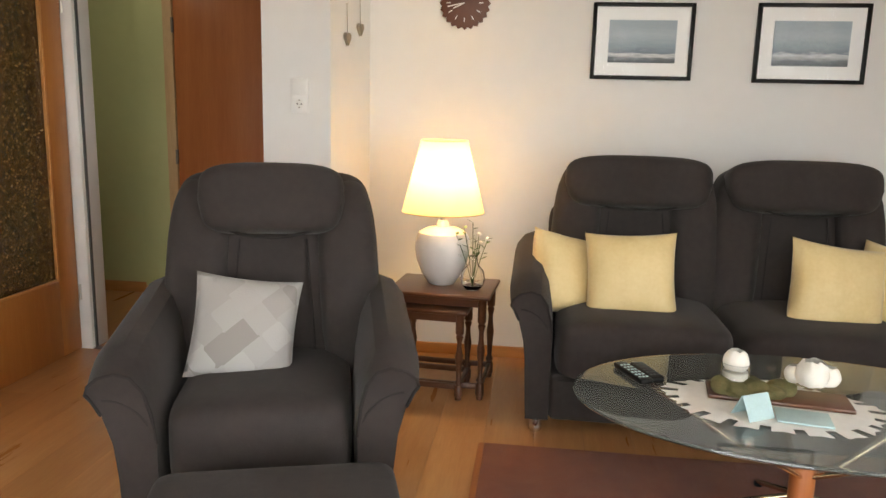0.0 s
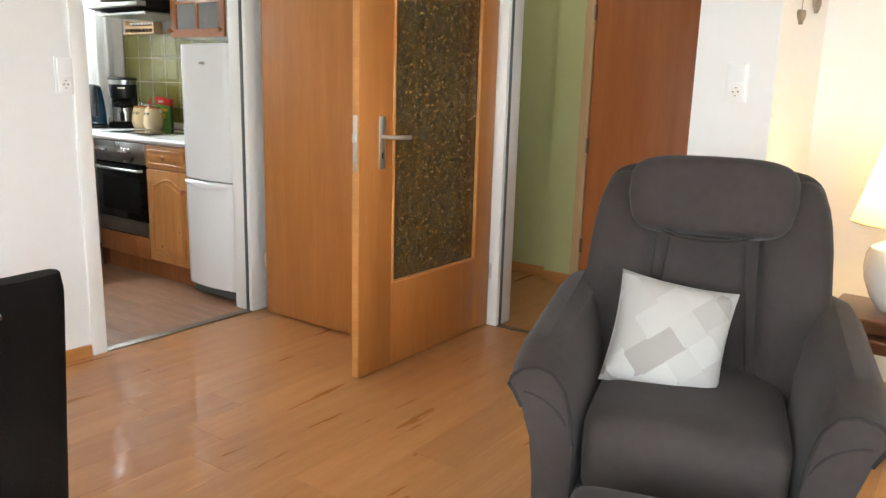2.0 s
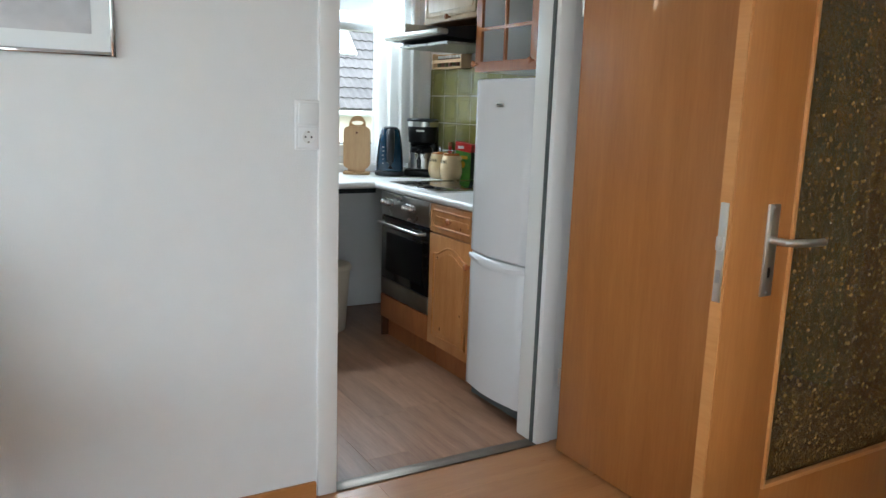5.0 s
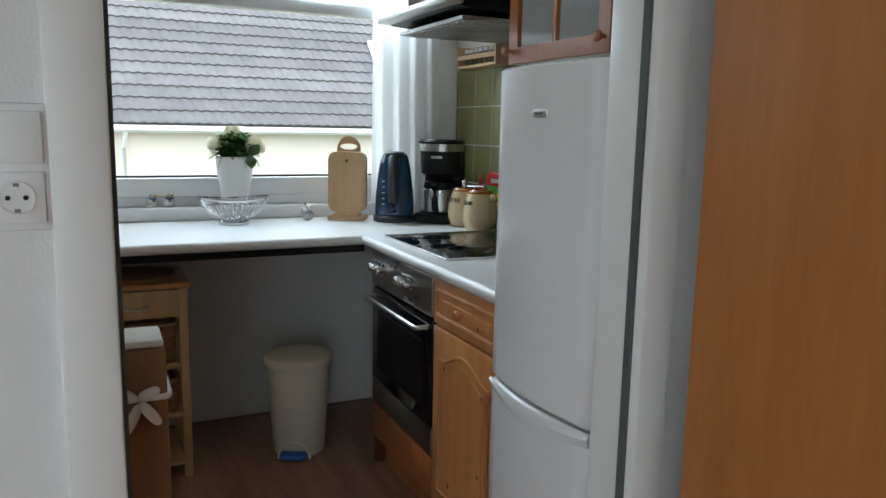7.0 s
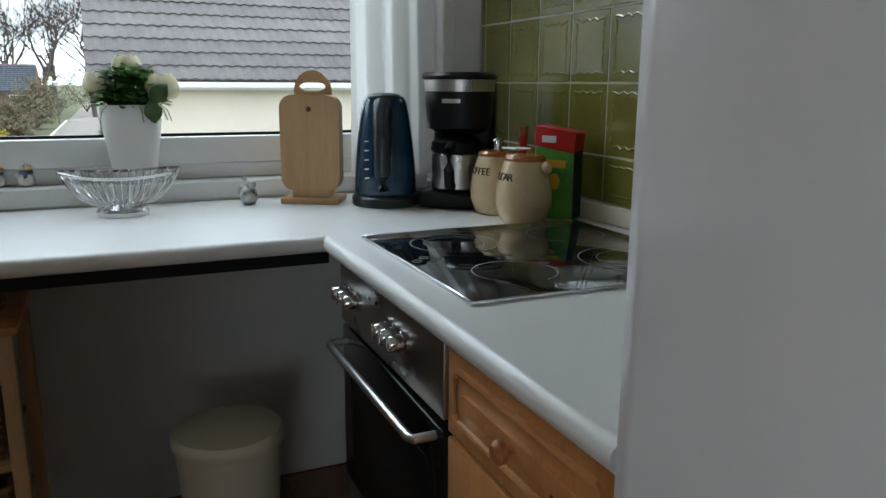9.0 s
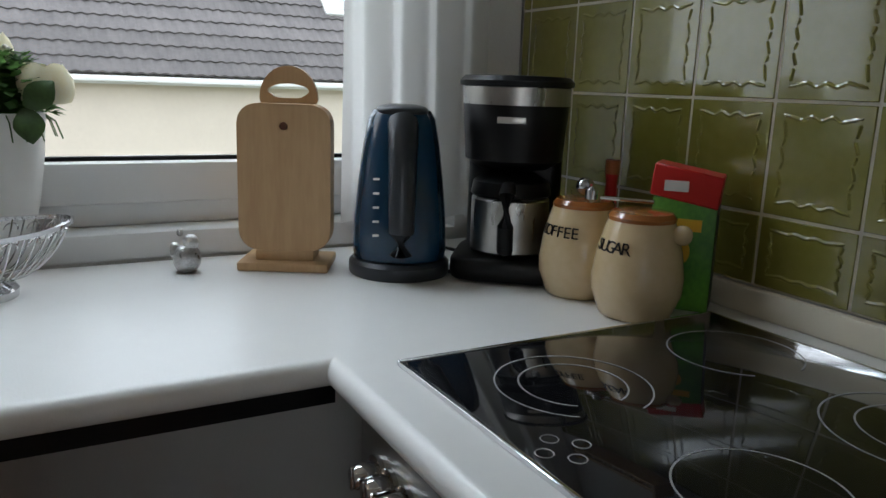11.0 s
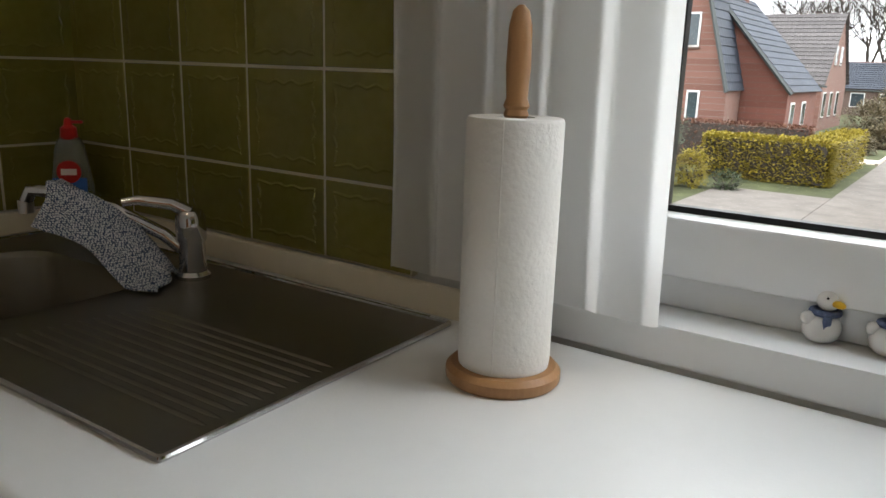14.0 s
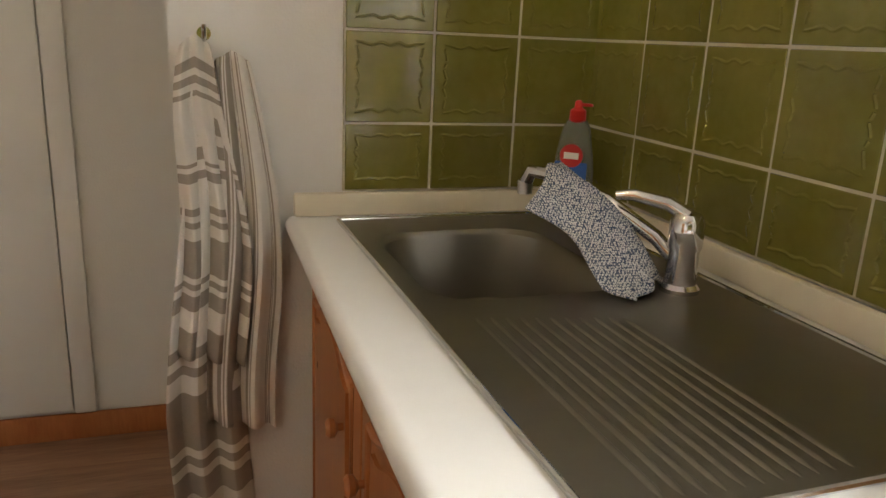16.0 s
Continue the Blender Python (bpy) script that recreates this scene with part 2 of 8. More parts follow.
def to_mesh(name, bm, material, smooth=True):
    bmesh.ops.recalc_face_normals(bm, faces=bm.faces)
    me = bpy.data.meshes.new(name)
    bm.to_mesh(me)
    bm.free()
    me.materials.append(M[material] if isinstance(material, str) else material)
    if smooth:
        me.shade_smooth()
        me.set_sharp_from_angle(angle=radians(38))
    return me


def part(name, bm, material, parent, label="", at=None):
    ob = new(name, to_mesh(name, bm, material))
    ob.parent = parent
    if at is not None:
        ob.matrix_basis = at
    if label:
        tagged(ob, label)
    return ob


def thing(name, label, category, m=None, group=""):
    ob = new(name)
    ob.empty_display_size = 0.05
    if m is not None:
        ob.matrix_basis = m
    return tagged(ob, label, category, group)


def solid(name, bm, material, label, category, group="", kind="", m=None):
    ob = new(name, to_mesh(name, bm, material))
    if m is not None:
        ob.matrix_basis = m
    return tagged(ob, label, category, group, kind)


def structure(name, bm, material, label="", category=""):
    return solid(name, bm, material, label or name.replace("_", " "), category or name.split("_")[0], kind="structure")


def boxes(*bs, bevel=0.0):
    """One mesh from boxes given as x0, x1, y0, y1, z0, z1."""
    bm = bm_new()
    for x0, x1, y0, y1, z0, z1 in bs:
        box(bm, (x0 + x1) / 2, (y0 + y1) / 2, (z0 + z1) / 2, x1 - x0, y1 - y0, z1 - z0, bevel)
    return bm


def cells(xs, ys, keep, z0, z1):
    """One connected slab over the kept cells of a grid."""
    bm = bm_new()
    vs = {}
    def v(i, j, z):
        if (i, j, z) not in vs:
            vs[i, j, z] = bm.verts.new((xs[i], ys[j], z))
        return vs[i, j, z]
    ok = {(i, j) for i in range(len(xs) - 1) for j in range(len(ys) - 1) if keep(i, j)}
    for i, j in ok:
        bm.faces.new((v(i, j, z1), v(i + 1, j, z1), v(i + 1, j + 1, z1), v(i, j + 1, z1)))
        bm.faces.new((v(i, j, z0), v(i, j + 1, z0), v(i + 1, j + 1, z0), v(i + 1, j, z0)))
        for di, dj, a, c in ((-1, 0, (i, j), (i, j + 1)), (1, 0, (i + 1, j), (i + 1, j + 1)), (0, -1, (i, j), (i + 1, j)), (0, 1, (i, j + 1), (i + 1, j + 1))):
            if (i + di, j + dj) not in ok:
                bm.faces.new((v(*a, z0), v(*c, z0), v(*c, z1), v(*a, z1)))
    return bm


def text(body, size, m, material, parent, name="lettering", depth=0.0006):
    cu = bpy.data.curves.new(name, "FONT")
    cu.body, cu.size, cu.align_x, cu.align_y, cu.extrude = body, size, "CENTER", "CENTER", depth
    tmp = bpy.data.objects.new(name, cu)
    scene.collection.objects.link(tmp)
    me = bpy.data.meshes.new_from_object(tmp.evaluated_get(bpy.context.evaluated_depsgraph_get()))
    bpy.data.objects.remove(tmp)
    me.materials.append(M[material])
    ob = new(name, me)
    ob.parent, ob.matrix_basis = parent, m
    return ob


# ---- the rooms ----
H = 2.42
WX, KX = -3.445, -3.56          # living and kitchen faces of the wall between them
DY0, DY1 = 2.27, 3.165          # kitchen doorway
HY, BY = 3.82, 4.11             # hall wall, wall behind the sofa
NX, TY = 3.874, 1.045           # kitchen north wall, south tiled wall
TX = -5.715                     # kitchen window wall
structure("floor", boxes((-6.0, 2.4, -2.0, 6.0, -0.2, -0.012)), "joint", "subfloor under the planks", "floor")
structure("ceiling", boxes((-6.1, 2.5, -2.1, 6.1, H, H + 0.15)), "ceil", "white painted ceiling", "ceiling")
structure("wall_between", boxes((KX, WX, -2.0, DY0, 0, H), (KX, WX, DY1, HY, 0, H), (KX, WX, DY0, DY1, 2.03, H)), "wall", "white painted wall with the kitchen doorway", "wall")
HX0, HX1 = -2.27, -1.27
structure("wall_hall", boxes((KX, HX0, HY, HY + 0.12, 0, H), (HX0, HX1, HY, HY + 0.12, 2.03, H)), "wall", "white painted wall with the hall doorway", "wall")
def prism(pts, z0, z1):
    bm = bm_new()
    a = [bm.verts.new((x, y, z0)) for x, y in pts]
    c = [bm.verts.new((x, y, z1)) for x, y in pts]
    bm.faces.new(a)
    bm.faces.new(c[::-1])
    for i in range(len(pts)):
        j = (i + 1) % len(pts)
        bm.faces.new((a[i], a[j], c[j], c[i]))
    return bm


structure("wall_pier", prism([(HX1, 3.68), (-0.955, 3.68), (-0.875, BY), (HX1, BY)], 0, H), "wall", "white painted wall pier beside the hall doorway", "wall")
structure("wall_north", boxes((-0.875, 2.4, BY, BY + 0.15, 0, H)), "wall", "white painted wall behind the sofa", "wall")
# the opening is cut for the added, unseen window
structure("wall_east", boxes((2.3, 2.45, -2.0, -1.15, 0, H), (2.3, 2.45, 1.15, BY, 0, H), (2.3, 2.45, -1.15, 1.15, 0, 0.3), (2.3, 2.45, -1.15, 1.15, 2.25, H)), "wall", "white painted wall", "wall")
structure("wall_south", boxes((-3.6, -1.95, -2.05, -1.9, 0, H), (1.15, 2.4, -2.05, -1.9, 0, H), (-1.95, 1.15, -2.05, -1.9, 0, 0.35), (-1.95, 1.15, -2.05, -1.9, 2.3, H)), "wall", "white painted wall with a wide window", "wall")
structure("wall_hall_far", boxes((-3.6, -2.55, 4.98, 5.1, 0, H), (-2.55, -0.9, 4.90, 5.1, 0, H)), "green_wall", "green painted hall wall", "wall")
structure("wall_hall_side", boxes((-3.68, -3.56, HY, 5.1, 0, H), (-0.98, -0.86, BY + 0.15, 5.1, 0, H)), "green_wall", "green painted hall wall", "wall")
structure("wall_kitchen_north", boxes((-6.0, KX, NX + 0.012, NX + 0.14, 0, H)), "wall_k", "white painted kitchen wall", "wall")
WY0, WY1, WZ0, WZ1 = 2.10, 3.72, 0.955, 2.12
structure("wall_kitchen_west", boxes((-6.05, TX - 0.012, 0.0, WY0, 0, H), (-6.05, TX - 0.012, WY1, NX, 0, H), (-6.05, TX - 0.012, WY0, WY1, 0, WZ0 - 0.03), (-6.05, TX - 0.012, WY0, WY1, WZ1, H)), "wall_k", "white painted kitchen wall with the window", "wall")
structure("wall_kitchen_south", boxes((-6.05, -4.90, 0.0, TY - 0.012, 0, H), (-4.90, KX, 0.0, 0.14, 0, H)), "wall_k", "white painted kitchen wall", "wall")


def planks(name, x0, x1, y0, y1, w, l, along_y, material, floor_ob):
    """Separate floor planks, some lengths cut at the walls."""
    cache = {}
    rnd = random.Random(5)
    a0, a1, b0, b1 = (x0, x1, y0, y1) if along_y else (y0, y1, x0, x1)
    i, a = 0, a0
    while a < a1 - 0.01:
        wa = min(w, a1 - a)
        b = b0 - l * rnd.random()
        while b < b1 - 0.01:
            s, e = max(b, b0), min(b + l, b1)
            if e - s > 0.02:
                key = (round(wa, 3), round(e - s, 3))
                if key not in cache:
                    bm = bm_new()
                    sx, sy = (wa, e - s) if along_y else (e - s, wa)
                    box(bm, 0, 0, -0.006, sx - 0.0005, sy - 0.0005, 0.012, 0.0004, 1)
                    cache[key] = to_mesh(name, bm, material, False)
                ob = new(name, cache[key])
                ob.location = ((a + wa / 2, (s + e) / 2, 0) if along_y else ((s + e) / 2, a + wa / 2, 0))
                ob.parent = floor_ob
            b += l
        a += w
        i += 1

# ---- doors, frames, baseboards ----


def door_frame(name, along_x, a0, a1, c, depth, h=2.03):
    """White lining and architraves round a doorway; c is the wall's visible face."""
    fr = thing(name, "white lacquered steel door frame in the wall", "door frame")
    fr["kind"] = "structure"
    for nm, b0, b1, z0, z1 in (("jamb", a0 - 0.05, a0 + 0.02, 0, h), ("jamb", a1 - 0.02, a1 + 0.05, 0, h), ("head", a0 - 0.05, a1 + 0.05, h - 0.02, h + 0.05)):
        bm = bm_new()
        d0, d1 = (c - 0.012, c + depth + 0.012)
        if nm == "head":
            z0 += 0.001
        if along_x:
            box(bm, (b0 + b1) / 2, (d0 + d1) / 2, (z0 + z1) / 2, b1 - b0, d1 - d0, z1 - z0, 0.006)
        else:
            box(bm, (2 * c - d0 - d1 + 2 * 0) / 2 + 0, 0, 0, 0.001, 0.001, 0.001) if False else box(bm, c - depth / 2, (b0 + b1) / 2, (z0 + z1) / 2, depth + 0.024, b1 - b0, z1 - z0, 0.006)
        part(nm, bm, "white", fr)
    for b in (a0 + 0.023, a1 - 0.023):
        bm = bm_new()
        if along_x:
            box(bm, b, c + 0.02, h / 2 - 0.01, 0.006, 0.018, h - 0.03)
        else:
            box(bm, c - 0.02, b, h / 2 - 0.01, 0.018, 0.006, h - 0.03)
        part("rubber_seal", bm, "seal", fr, "dark grey rubber seal")
    return fr


door_frame("door_frame_1", False, DY0, DY1, WX, WX - KX)
door_frame("door_frame_2", True, HX0, HX1, HY, 0.12)
structure("threshold_1", boxes((WX - 0.05, WX + 0.012, DY0 + 0.02, DY1 - 0.02, 0.001, 0.006), bevel=0.002), "bronze_strip", "dark metal threshold strip at the kitchen", "threshold")
structure("threshold_2", boxes((HX0 + 0.02, HX1 - 0.02, HY - 0.012, HY + 0.03, 0.001, 0.006), bevel=0.002), "bronze_strip", "dark metal threshold strip at the hall", "threshold")


def lever(parent, x, y, z, out, along):
    """Plate, neck and lever on a leaf; out is +1 or -1 along x, the lever runs along +y or -y."""
    plate = part("handle_plate", boxes((x, x + out * 0.006, y - 0.02, y + 0.02, z - 0.135, z + 0.085) if out > 0 else (x - 0.006, x, y - 0.02, y + 0.02, z - 0.135, z + 0.085), bevel=0.002), "alu", parent, "satin aluminium handle plate")
    bm = bm_new()
    pts = [(x, y, z), (x + out * 0.045, y, z), (x + out * 0.055, y + along * 0.015, z), (x + out * 0.055, y + along * 0.12, z - 0.004), (x + out * 0.05, y + along * 0.13, z - 0.004)]
    tube(bm, pts, 0.009, 10)
    part("lever", bm, "alu", plate)
    part("keyhole", boxes((x + out * 0.0062 - 0.0006, x + out * 0.0062 + 0.0006, y - 0.004, y + 0.004, z - 0.09, z - 0.065)), "black", plate)
    for s in (0.075, -0.125):
        bm = bm_new()
        lathe(bm, [(0.004, 0), (0.003, 0.002)], 8, (x + out * 0.006, y, z + s), Matrix.Rotation(radians(90 * out), 4, "Y"))
        part("screw", bm, "alu", plate)


# hall door, open into the room, with textured amber glass
d = thing("hall_door", "beech-veneer door with amber textured glass, standing open", "door")
x0, x1, y0, y1 = -2.345, -2.305, 2.775, 3.80
gy0, gy1, gz0, gz1 = 2.985, 3.655, 0.39, 1.90
for nm, b in (("stile", (x0, x1, y0, gy0, 0.008, 2.0)), ("stile", (x0, x1, gy1, y1, 0.008, 2.0)), ("bottom_panel", (x0, x1, gy0, gy1, 0.008, gz0)), ("top_rail", (x0, x1, gy0, gy1, gz1, 2.0))):
    part(nm, boxes(b, bevel=0.0015), "beech", d)
part("glass_pane", boxes((-2.329, -2.321, gy0 + 0.001, gy1 - 0.001, gz0 + 0.001, gz1 - 0.001)), "amber", d, "amber structured glass pane")
rs = random.Random(8)
for side, gx in ((1, -2.321), (-1, -2.329)):
    bm = bm_new()
    for _ in range(2400):
        cy, cz, r = rs.uniform(gy0 + 0.015, gy1 - 0.015), rs.uniform(gz0 + 0.015, gz1 - 0.015), rs.uniform(0.002, 0.006)
        el = rs.uniform(0.6, 1.8)
        tip = bm.verts.new((gx + side * r * rs.uniform(0.25, 0.5), cy + rs.uniform(-0.3, 0.3) * r, cz + rs.uniform(-0.3, 0.3) * r))
        rim = [bm.verts.new((gx - side * 0.0002, cy + r * el * math.cos(a), cz + r * math.sin(a))) for a in [math.pi / 3 * q + 0.4 for q in range(6)]]
        for q in range(6):
            bm.faces.new((rim[q], rim[(q + 1) % 6], tip))
    tagged(part("glass_relief", bm, "amber_glint", d, "knobbly relief of the amber glass, glints painted in lighter gold"), kind="stuff")
for s, (xa, xb) in enumerate(((x0 - 0.006, x0 + 0.012), (x1 - 0.012, x1 + 0.006))):
    for b in ((xa, xb, gy0, gy0 + 0.012, gz0, gz1), (xa, xb, gy1 - 0.012, gy1, gz0, gz1), (xa, xb, gy0 + 0.012, gy1 - 0.012, gz0, gz0 + 0.012), (xa, xb, gy0 + 0.012, gy1 - 0.012, gz1 - 0.012, gz1)):
        part("glazing_bead", boxes(b, bevel=0.003), "beech_x", d)
part("edge_strip", boxes((x0 + 0.004, x1 - 0.004, y0 - 0.004, y0, 0.012, 1.99)), "beech_x", d)
lk = part("lock_plate", boxes((x0 + 0.009, x1 - 0.009, y0 - 0.007, y0 - 0.003, 0.9, 1.13), bevel=0.001), "alu", d, "steel lock plate in the edge")
part("latch", boxes((x0 + 0.014, x1 - 0.014, y0 - 0.02, y0 - 0.006, 1.02, 1.055), bevel=0.004), "alu", lk)
part("bolt_slot", boxes((x0 + 0.014, x1 - 0.014, y0 - 0.0085, y0 - 0.006, 0.945, 0.975)), "chrome", lk)
lever(d, x1, 2.912, 1.04, 1, 1)
lever(d, x0, 2.912, 1.04, -1, 1)
for z in (0.3, 1.7):
    bm = bm_new()
    lathe(bm, [(0.008, -0.04), (0.008, 0.04)], 12, (x1 + 0.004, y1 + 0.008, z))
    part("hinge", bm, "alu", d)

# kitchen door, plain leaf folded back at a right angle
k = thing("kitchen_door", "plain beech-veneer door leaf standing wide open", "door")
part("leaf", boxes((-3.355, -2.47, 3.185, 3.223, 0.008, 2.0), bevel=0.0015), "beech", k)
part("edge_strip", boxes((-2.47, -2.466, 3.188, 3.22, 0.012, 1.99)), "beech_x", k)
kp = part("handle_plate", boxes((-2.60, -2.56, 3.223, 3.229, 0.905, 1.125), bevel=0.002), "alu", k, "satin aluminium handle plate")
bm = bm_new()
tube(bm, [(-2.58, 3.226, 1.04), (-2.58, 3.262, 1.04), (-2.595, 3.268, 1.04), (-2.70, 3.266, 1.037)], 0.009, 10)
part("lever", bm, "alu", kp)
for z in (0.3, 1.7):
    bm = bm_new()
    lathe(bm, [(0.008, -0.04), (0.008, 0.04)], 12, (-3.364, 3.19, z))
    part("hinge", bm, "alu", k)

# closed door in the far hall wall
h = thing("room_door", "closed reddish-brown veneer door in the hall", "door")
part("leaf", boxes((-2.28, -1.42, 4.878, 4.898, 0.008, 2.0), bevel=0.002), "hall_door", h)
for b in ((-2.345, -2.285, 4.865, 4.899, 0, 2.05), (-1.415, -1.355, 4.865, 4.899, 0, 2.05), (-2.285, -1.415, 4.865, 4.899, 2.003, 2.05)):
    part("door_lining", boxes(b, bevel=0.004), "maple", h, "pale wooden door lining")
for z in (0.28, 0.92, 1.72):
    bm = bm_new()
    lathe(bm, [(0.009, -0.045), (0.009, 0.045)], 12, (-2.283, 4.868, z))
    part("hinge", bm, "bronze_strip", h)


def baseboard(n, b):
    return structure("baseboard_%d" % n, boxes(b, bevel=0.004), "beech_x", "beech-coloured baseboard along the wall", "baseboard")


baseboard(1, (WX, WX + 0.016, -1.9, DY0 - 0.055, 0, 0.058))
baseboard(2, (-0.875, 2.3, BY - 0.016, BY, 0, 0.058))
baseboard(4, (HX1, -0.955, 3.664, 3.68, 0, 0.058))
structure("baseboard_3", prism([(-0.955, 3.664), (-0.938, 3.664), (-0.861, BY - 0.016), (-0.875, BY - 0.016)], 0, 0.058), "beech_x", "beech-coloured baseboard along the pier", "baseboard")
baseboard(5, (-3.56, -2.55, 4.964, 4.98, 0, 0.07))
baseboard(6, (-2.55, -2.35, 4.884, 4.90, 0, 0.07))
baseboard(7, (2.284, 2.3, -1.9, BY - 0.016, 0, 0.058))


# ---- soft furniture ----
def piping(parent, pts, r=0.006):
    bm = bm_new()
    tube(bm, pts, r, 6)
    return part("piping", bm, "piping", parent)


ARM_PROFILE = [(0.0, 0.06), (0.0, 0.20), (0.0, 0.38), (0.008, 0.48), (0.025, 0.56), (0.055, 0.61), (0.095, 0.625), (0.14, 0.612), (0.172, 0.58), (0.18, 0.555), (0.165, 0.53), (0.145, 0.48), (0.122, 0.38), (0.11, 0.28), (0.105, 0.16), (0.10, 0.06)]


def arm(parent, x, side, d0, d1):
    """An upholstered arm: inner face at x, flaring outwards over the front panel, the pad falling towards the front."""
    bm = bm_new()
    rows = []
    n = 16
    for j in range(n + 1):
        v = j / n
        y = d0 + (d1 - d0) * v
        q = min(1.0, math.sin(min(1, v * 5) * math.pi / 2))
        q2 = min(1.0, math.sin(min(1, (1 - v) * 8) * math.pi / 2))
        row = []
        for px, pz in ARM_PROFILE:
            up = max(0.0, pz - 0.40) / 0.2
            z = pz + up * (0.075 * v - 0.035 * (1 - q) - 0.02 * (1 - q2))
            cx = 0.07
            xx = cx + (px - cx) * (0.90 + 0.10 * q * q2)
            yy = y - 0.035 * up * (1 - v) ** 4
            row.append(bm.verts.new((x + side * xx, yy, z)))
        rows.append(row)
    k = len(ARM_PROFILE)
    for a, b in zip(rows, rows[1:]):
        for i in range(k):
            bm.faces.new((a[i], a[(i + 1) % k], b[(i + 1) % k], b[i]))
    bm.faces.new(rows[0])
    bm.faces.new(rows[-1])
    seam = [v.co.copy() for v in rows[0][2:12]]
    ob = part("armrest", bm, "fabric", parent)
    piping(ob, [p + Vector((0, -0.001, 0)) for p in seam], 0.005)
    piping(ob, [Vector((x + side * (0.006 + 0.125 * (q / 10) ** 1.5), d0 - 0.004 - 0.02 * (q / 10), 0.38 + 0.13 * math.sin(q / 10 * math.pi / 2))) for q in range(11)], 0.004)
    return ob


def seat_unit(parent, x, w, d0, d1, wb, wh, back_lean=12):
    """Seat cushion, back with side bolsters, and headrest roll."""
    bm = bm_new()
    puff(bm, x, (d0 + d1) / 2, 0.345, w, d1 - d0, 0.25, 0.32, 22, f=lambda p: Vector((p.x, p.y, p.z + 0.02 * (1 - (2 * p.x / w) ** 2) - 0.02 * max(0, p.y))))
    s = part("seat", bm, "fabric", parent)
    piping(s, [(x - w / 2 + 0.015 + (w - 0.03) * q / 12, d0 + 0.006, 0.245 + 0.004 * math.sin(q * 0.5)) for q in range(13)], 0.004)
    bm = bm_new()
    R = Matrix.Rotation(radians(-back_lean), 4, "X")
    puff(bm, x, d1 + 0.07, 0.66, wb, 0.20, 0.76, 0.28, 20, R, f=lambda p: Vector((p.x * (1.04 - 0.11 * (p.z + 0.38) / 0.76), p.y, p.z)))
    b = part("backrest", bm, "fabric", parent)
    for sd in (-1, 1):
        bm = bm_new()
        puff(bm, x + sd * wb * 0.36, d1 + 0.04, 0.67, wb * 0.30, 0.25, 0.70, 0.6, 14, R @ Matrix.Rotation(radians(-sd * 3), 4, "Y"))
        part("side_bolster", bm, "fabric", b)
    for sd in (-1, 1):
        piping(b, [R @ Vector((sd * (wb * 0.21 - 0.006 * q), -0.112, -0.3 + 0.075 * q)) + Vector((x, d1 + 0.07, 0.66)) for q in range(7)], 0.003)
    bm = bm_new()
    puff(bm, x, d1 + 0.015, 0.945, wh, 0.24, 0.225, 0.42, 18, R, f=lambda p: Vector((p.x * (1 - 0.10 * max(0, -p.z) / 0.12), p.y, p.z + 0.012 * (1 - (2 * p.x / w) ** 2))))
    hd = part("headrest", bm, "fabric", parent)
    piping(hd, [R @ Vector((wh * 0.47 * math.cos(t), -0.085, 0.0 + 0.112 * math.sin(t))) + Vector((x, d1 + 0.02, 0.94)) for t in [math.pi + math.pi * q / 14 for q in range(15)]], 0.005)


def foot(parent, x, y):
    bm = bm_new()
    lathe(bm, [(0.022, 0), (0.026, 0.006), (0.026, 0.02), (0.02, 0.05)], 16, (x, y, 0))
    part("foot", bm, "chrome", parent, "small chrome foot")


ac = thing("armchair", "dark grey-brown microfibre armchair with a rolled headrest", "armchair", pose(-0.80, 2.43, 0, 0, 0, 15))
seat_unit(ac, 0, 0.50, -0.29, 0.27, 0.68, 0.46)
arm(ac, -0.255, -1, -0.27, 0.36)
arm(ac, 0.255, 1, -0.27, 0.36)
bm = bm_new()
box(bm, 0, 0.03, 0.155, 0.52, 0.56, 0.19, 0.03, 3)
part("base", bm, "fabric", ac)
bm = bm_new()
puff(bm, 0, 0.43, 0.42, 0.66, 0.16, 0.72, 0.25, 16, Matrix.Rotation(radians(-8), 4, "X"))
part("back_shell", bm, "fabric", ac)
for px, py in ((-0.30, -0.23), (0.30, -0.23), (-0.28, 0.33), (0.28, 0.33)):
    foot(ac, px, py)

ot = thing("footstool", "dark grey-brown microfibre footstool before the armchair", "footstool", pose(-0.545, 1.76, 0, 0, 0, 17))
bm = bm_new()
puff(bm, 0, 0, 0.335, 0.56, 0.48, 0.15, 0.16, 20)
part("cushion", bm, "fabric", ot)
bm = bm_new()
box(bm, 0, 0, 0.17, 0.52, 0.44, 0.22, 0.02, 3)
part("base", bm, "fabric", ot)
for px, py in ((-0.2, -0.17), (0.2, -0.17), (-0.2, 0.17), (0.2, 0.17)):
    foot(ot, px, py)

sf = thing("sofa", "dark grey-brown microfibre sofa with rolled headrests", "sofa", pose(0.755, 3.55, 0))
for sx in (-0.345, 0.345):
    seat_unit(sf, sx, 0.675, -0.42, 0.20, 0.72, 0.63)
arm(sf, -0.69, -1, -0.36, 0.42)
arm(sf, 0.69, 1, -0.36, 0.42)
bm = bm_new()
box(bm, 0, -0.03, 0.155, 1.40, 0.68, 0.19, 0.03, 3)
part("base", bm, "fabric", sf)
bm = bm_new()
puff(bm, 0, 0.36, 0.45, 1.44, 0.17, 0.80, 0.15, 20, Matrix.Rotation(radians(-8), 4, "X"))
part("back_shell", bm, "fabric", sf)
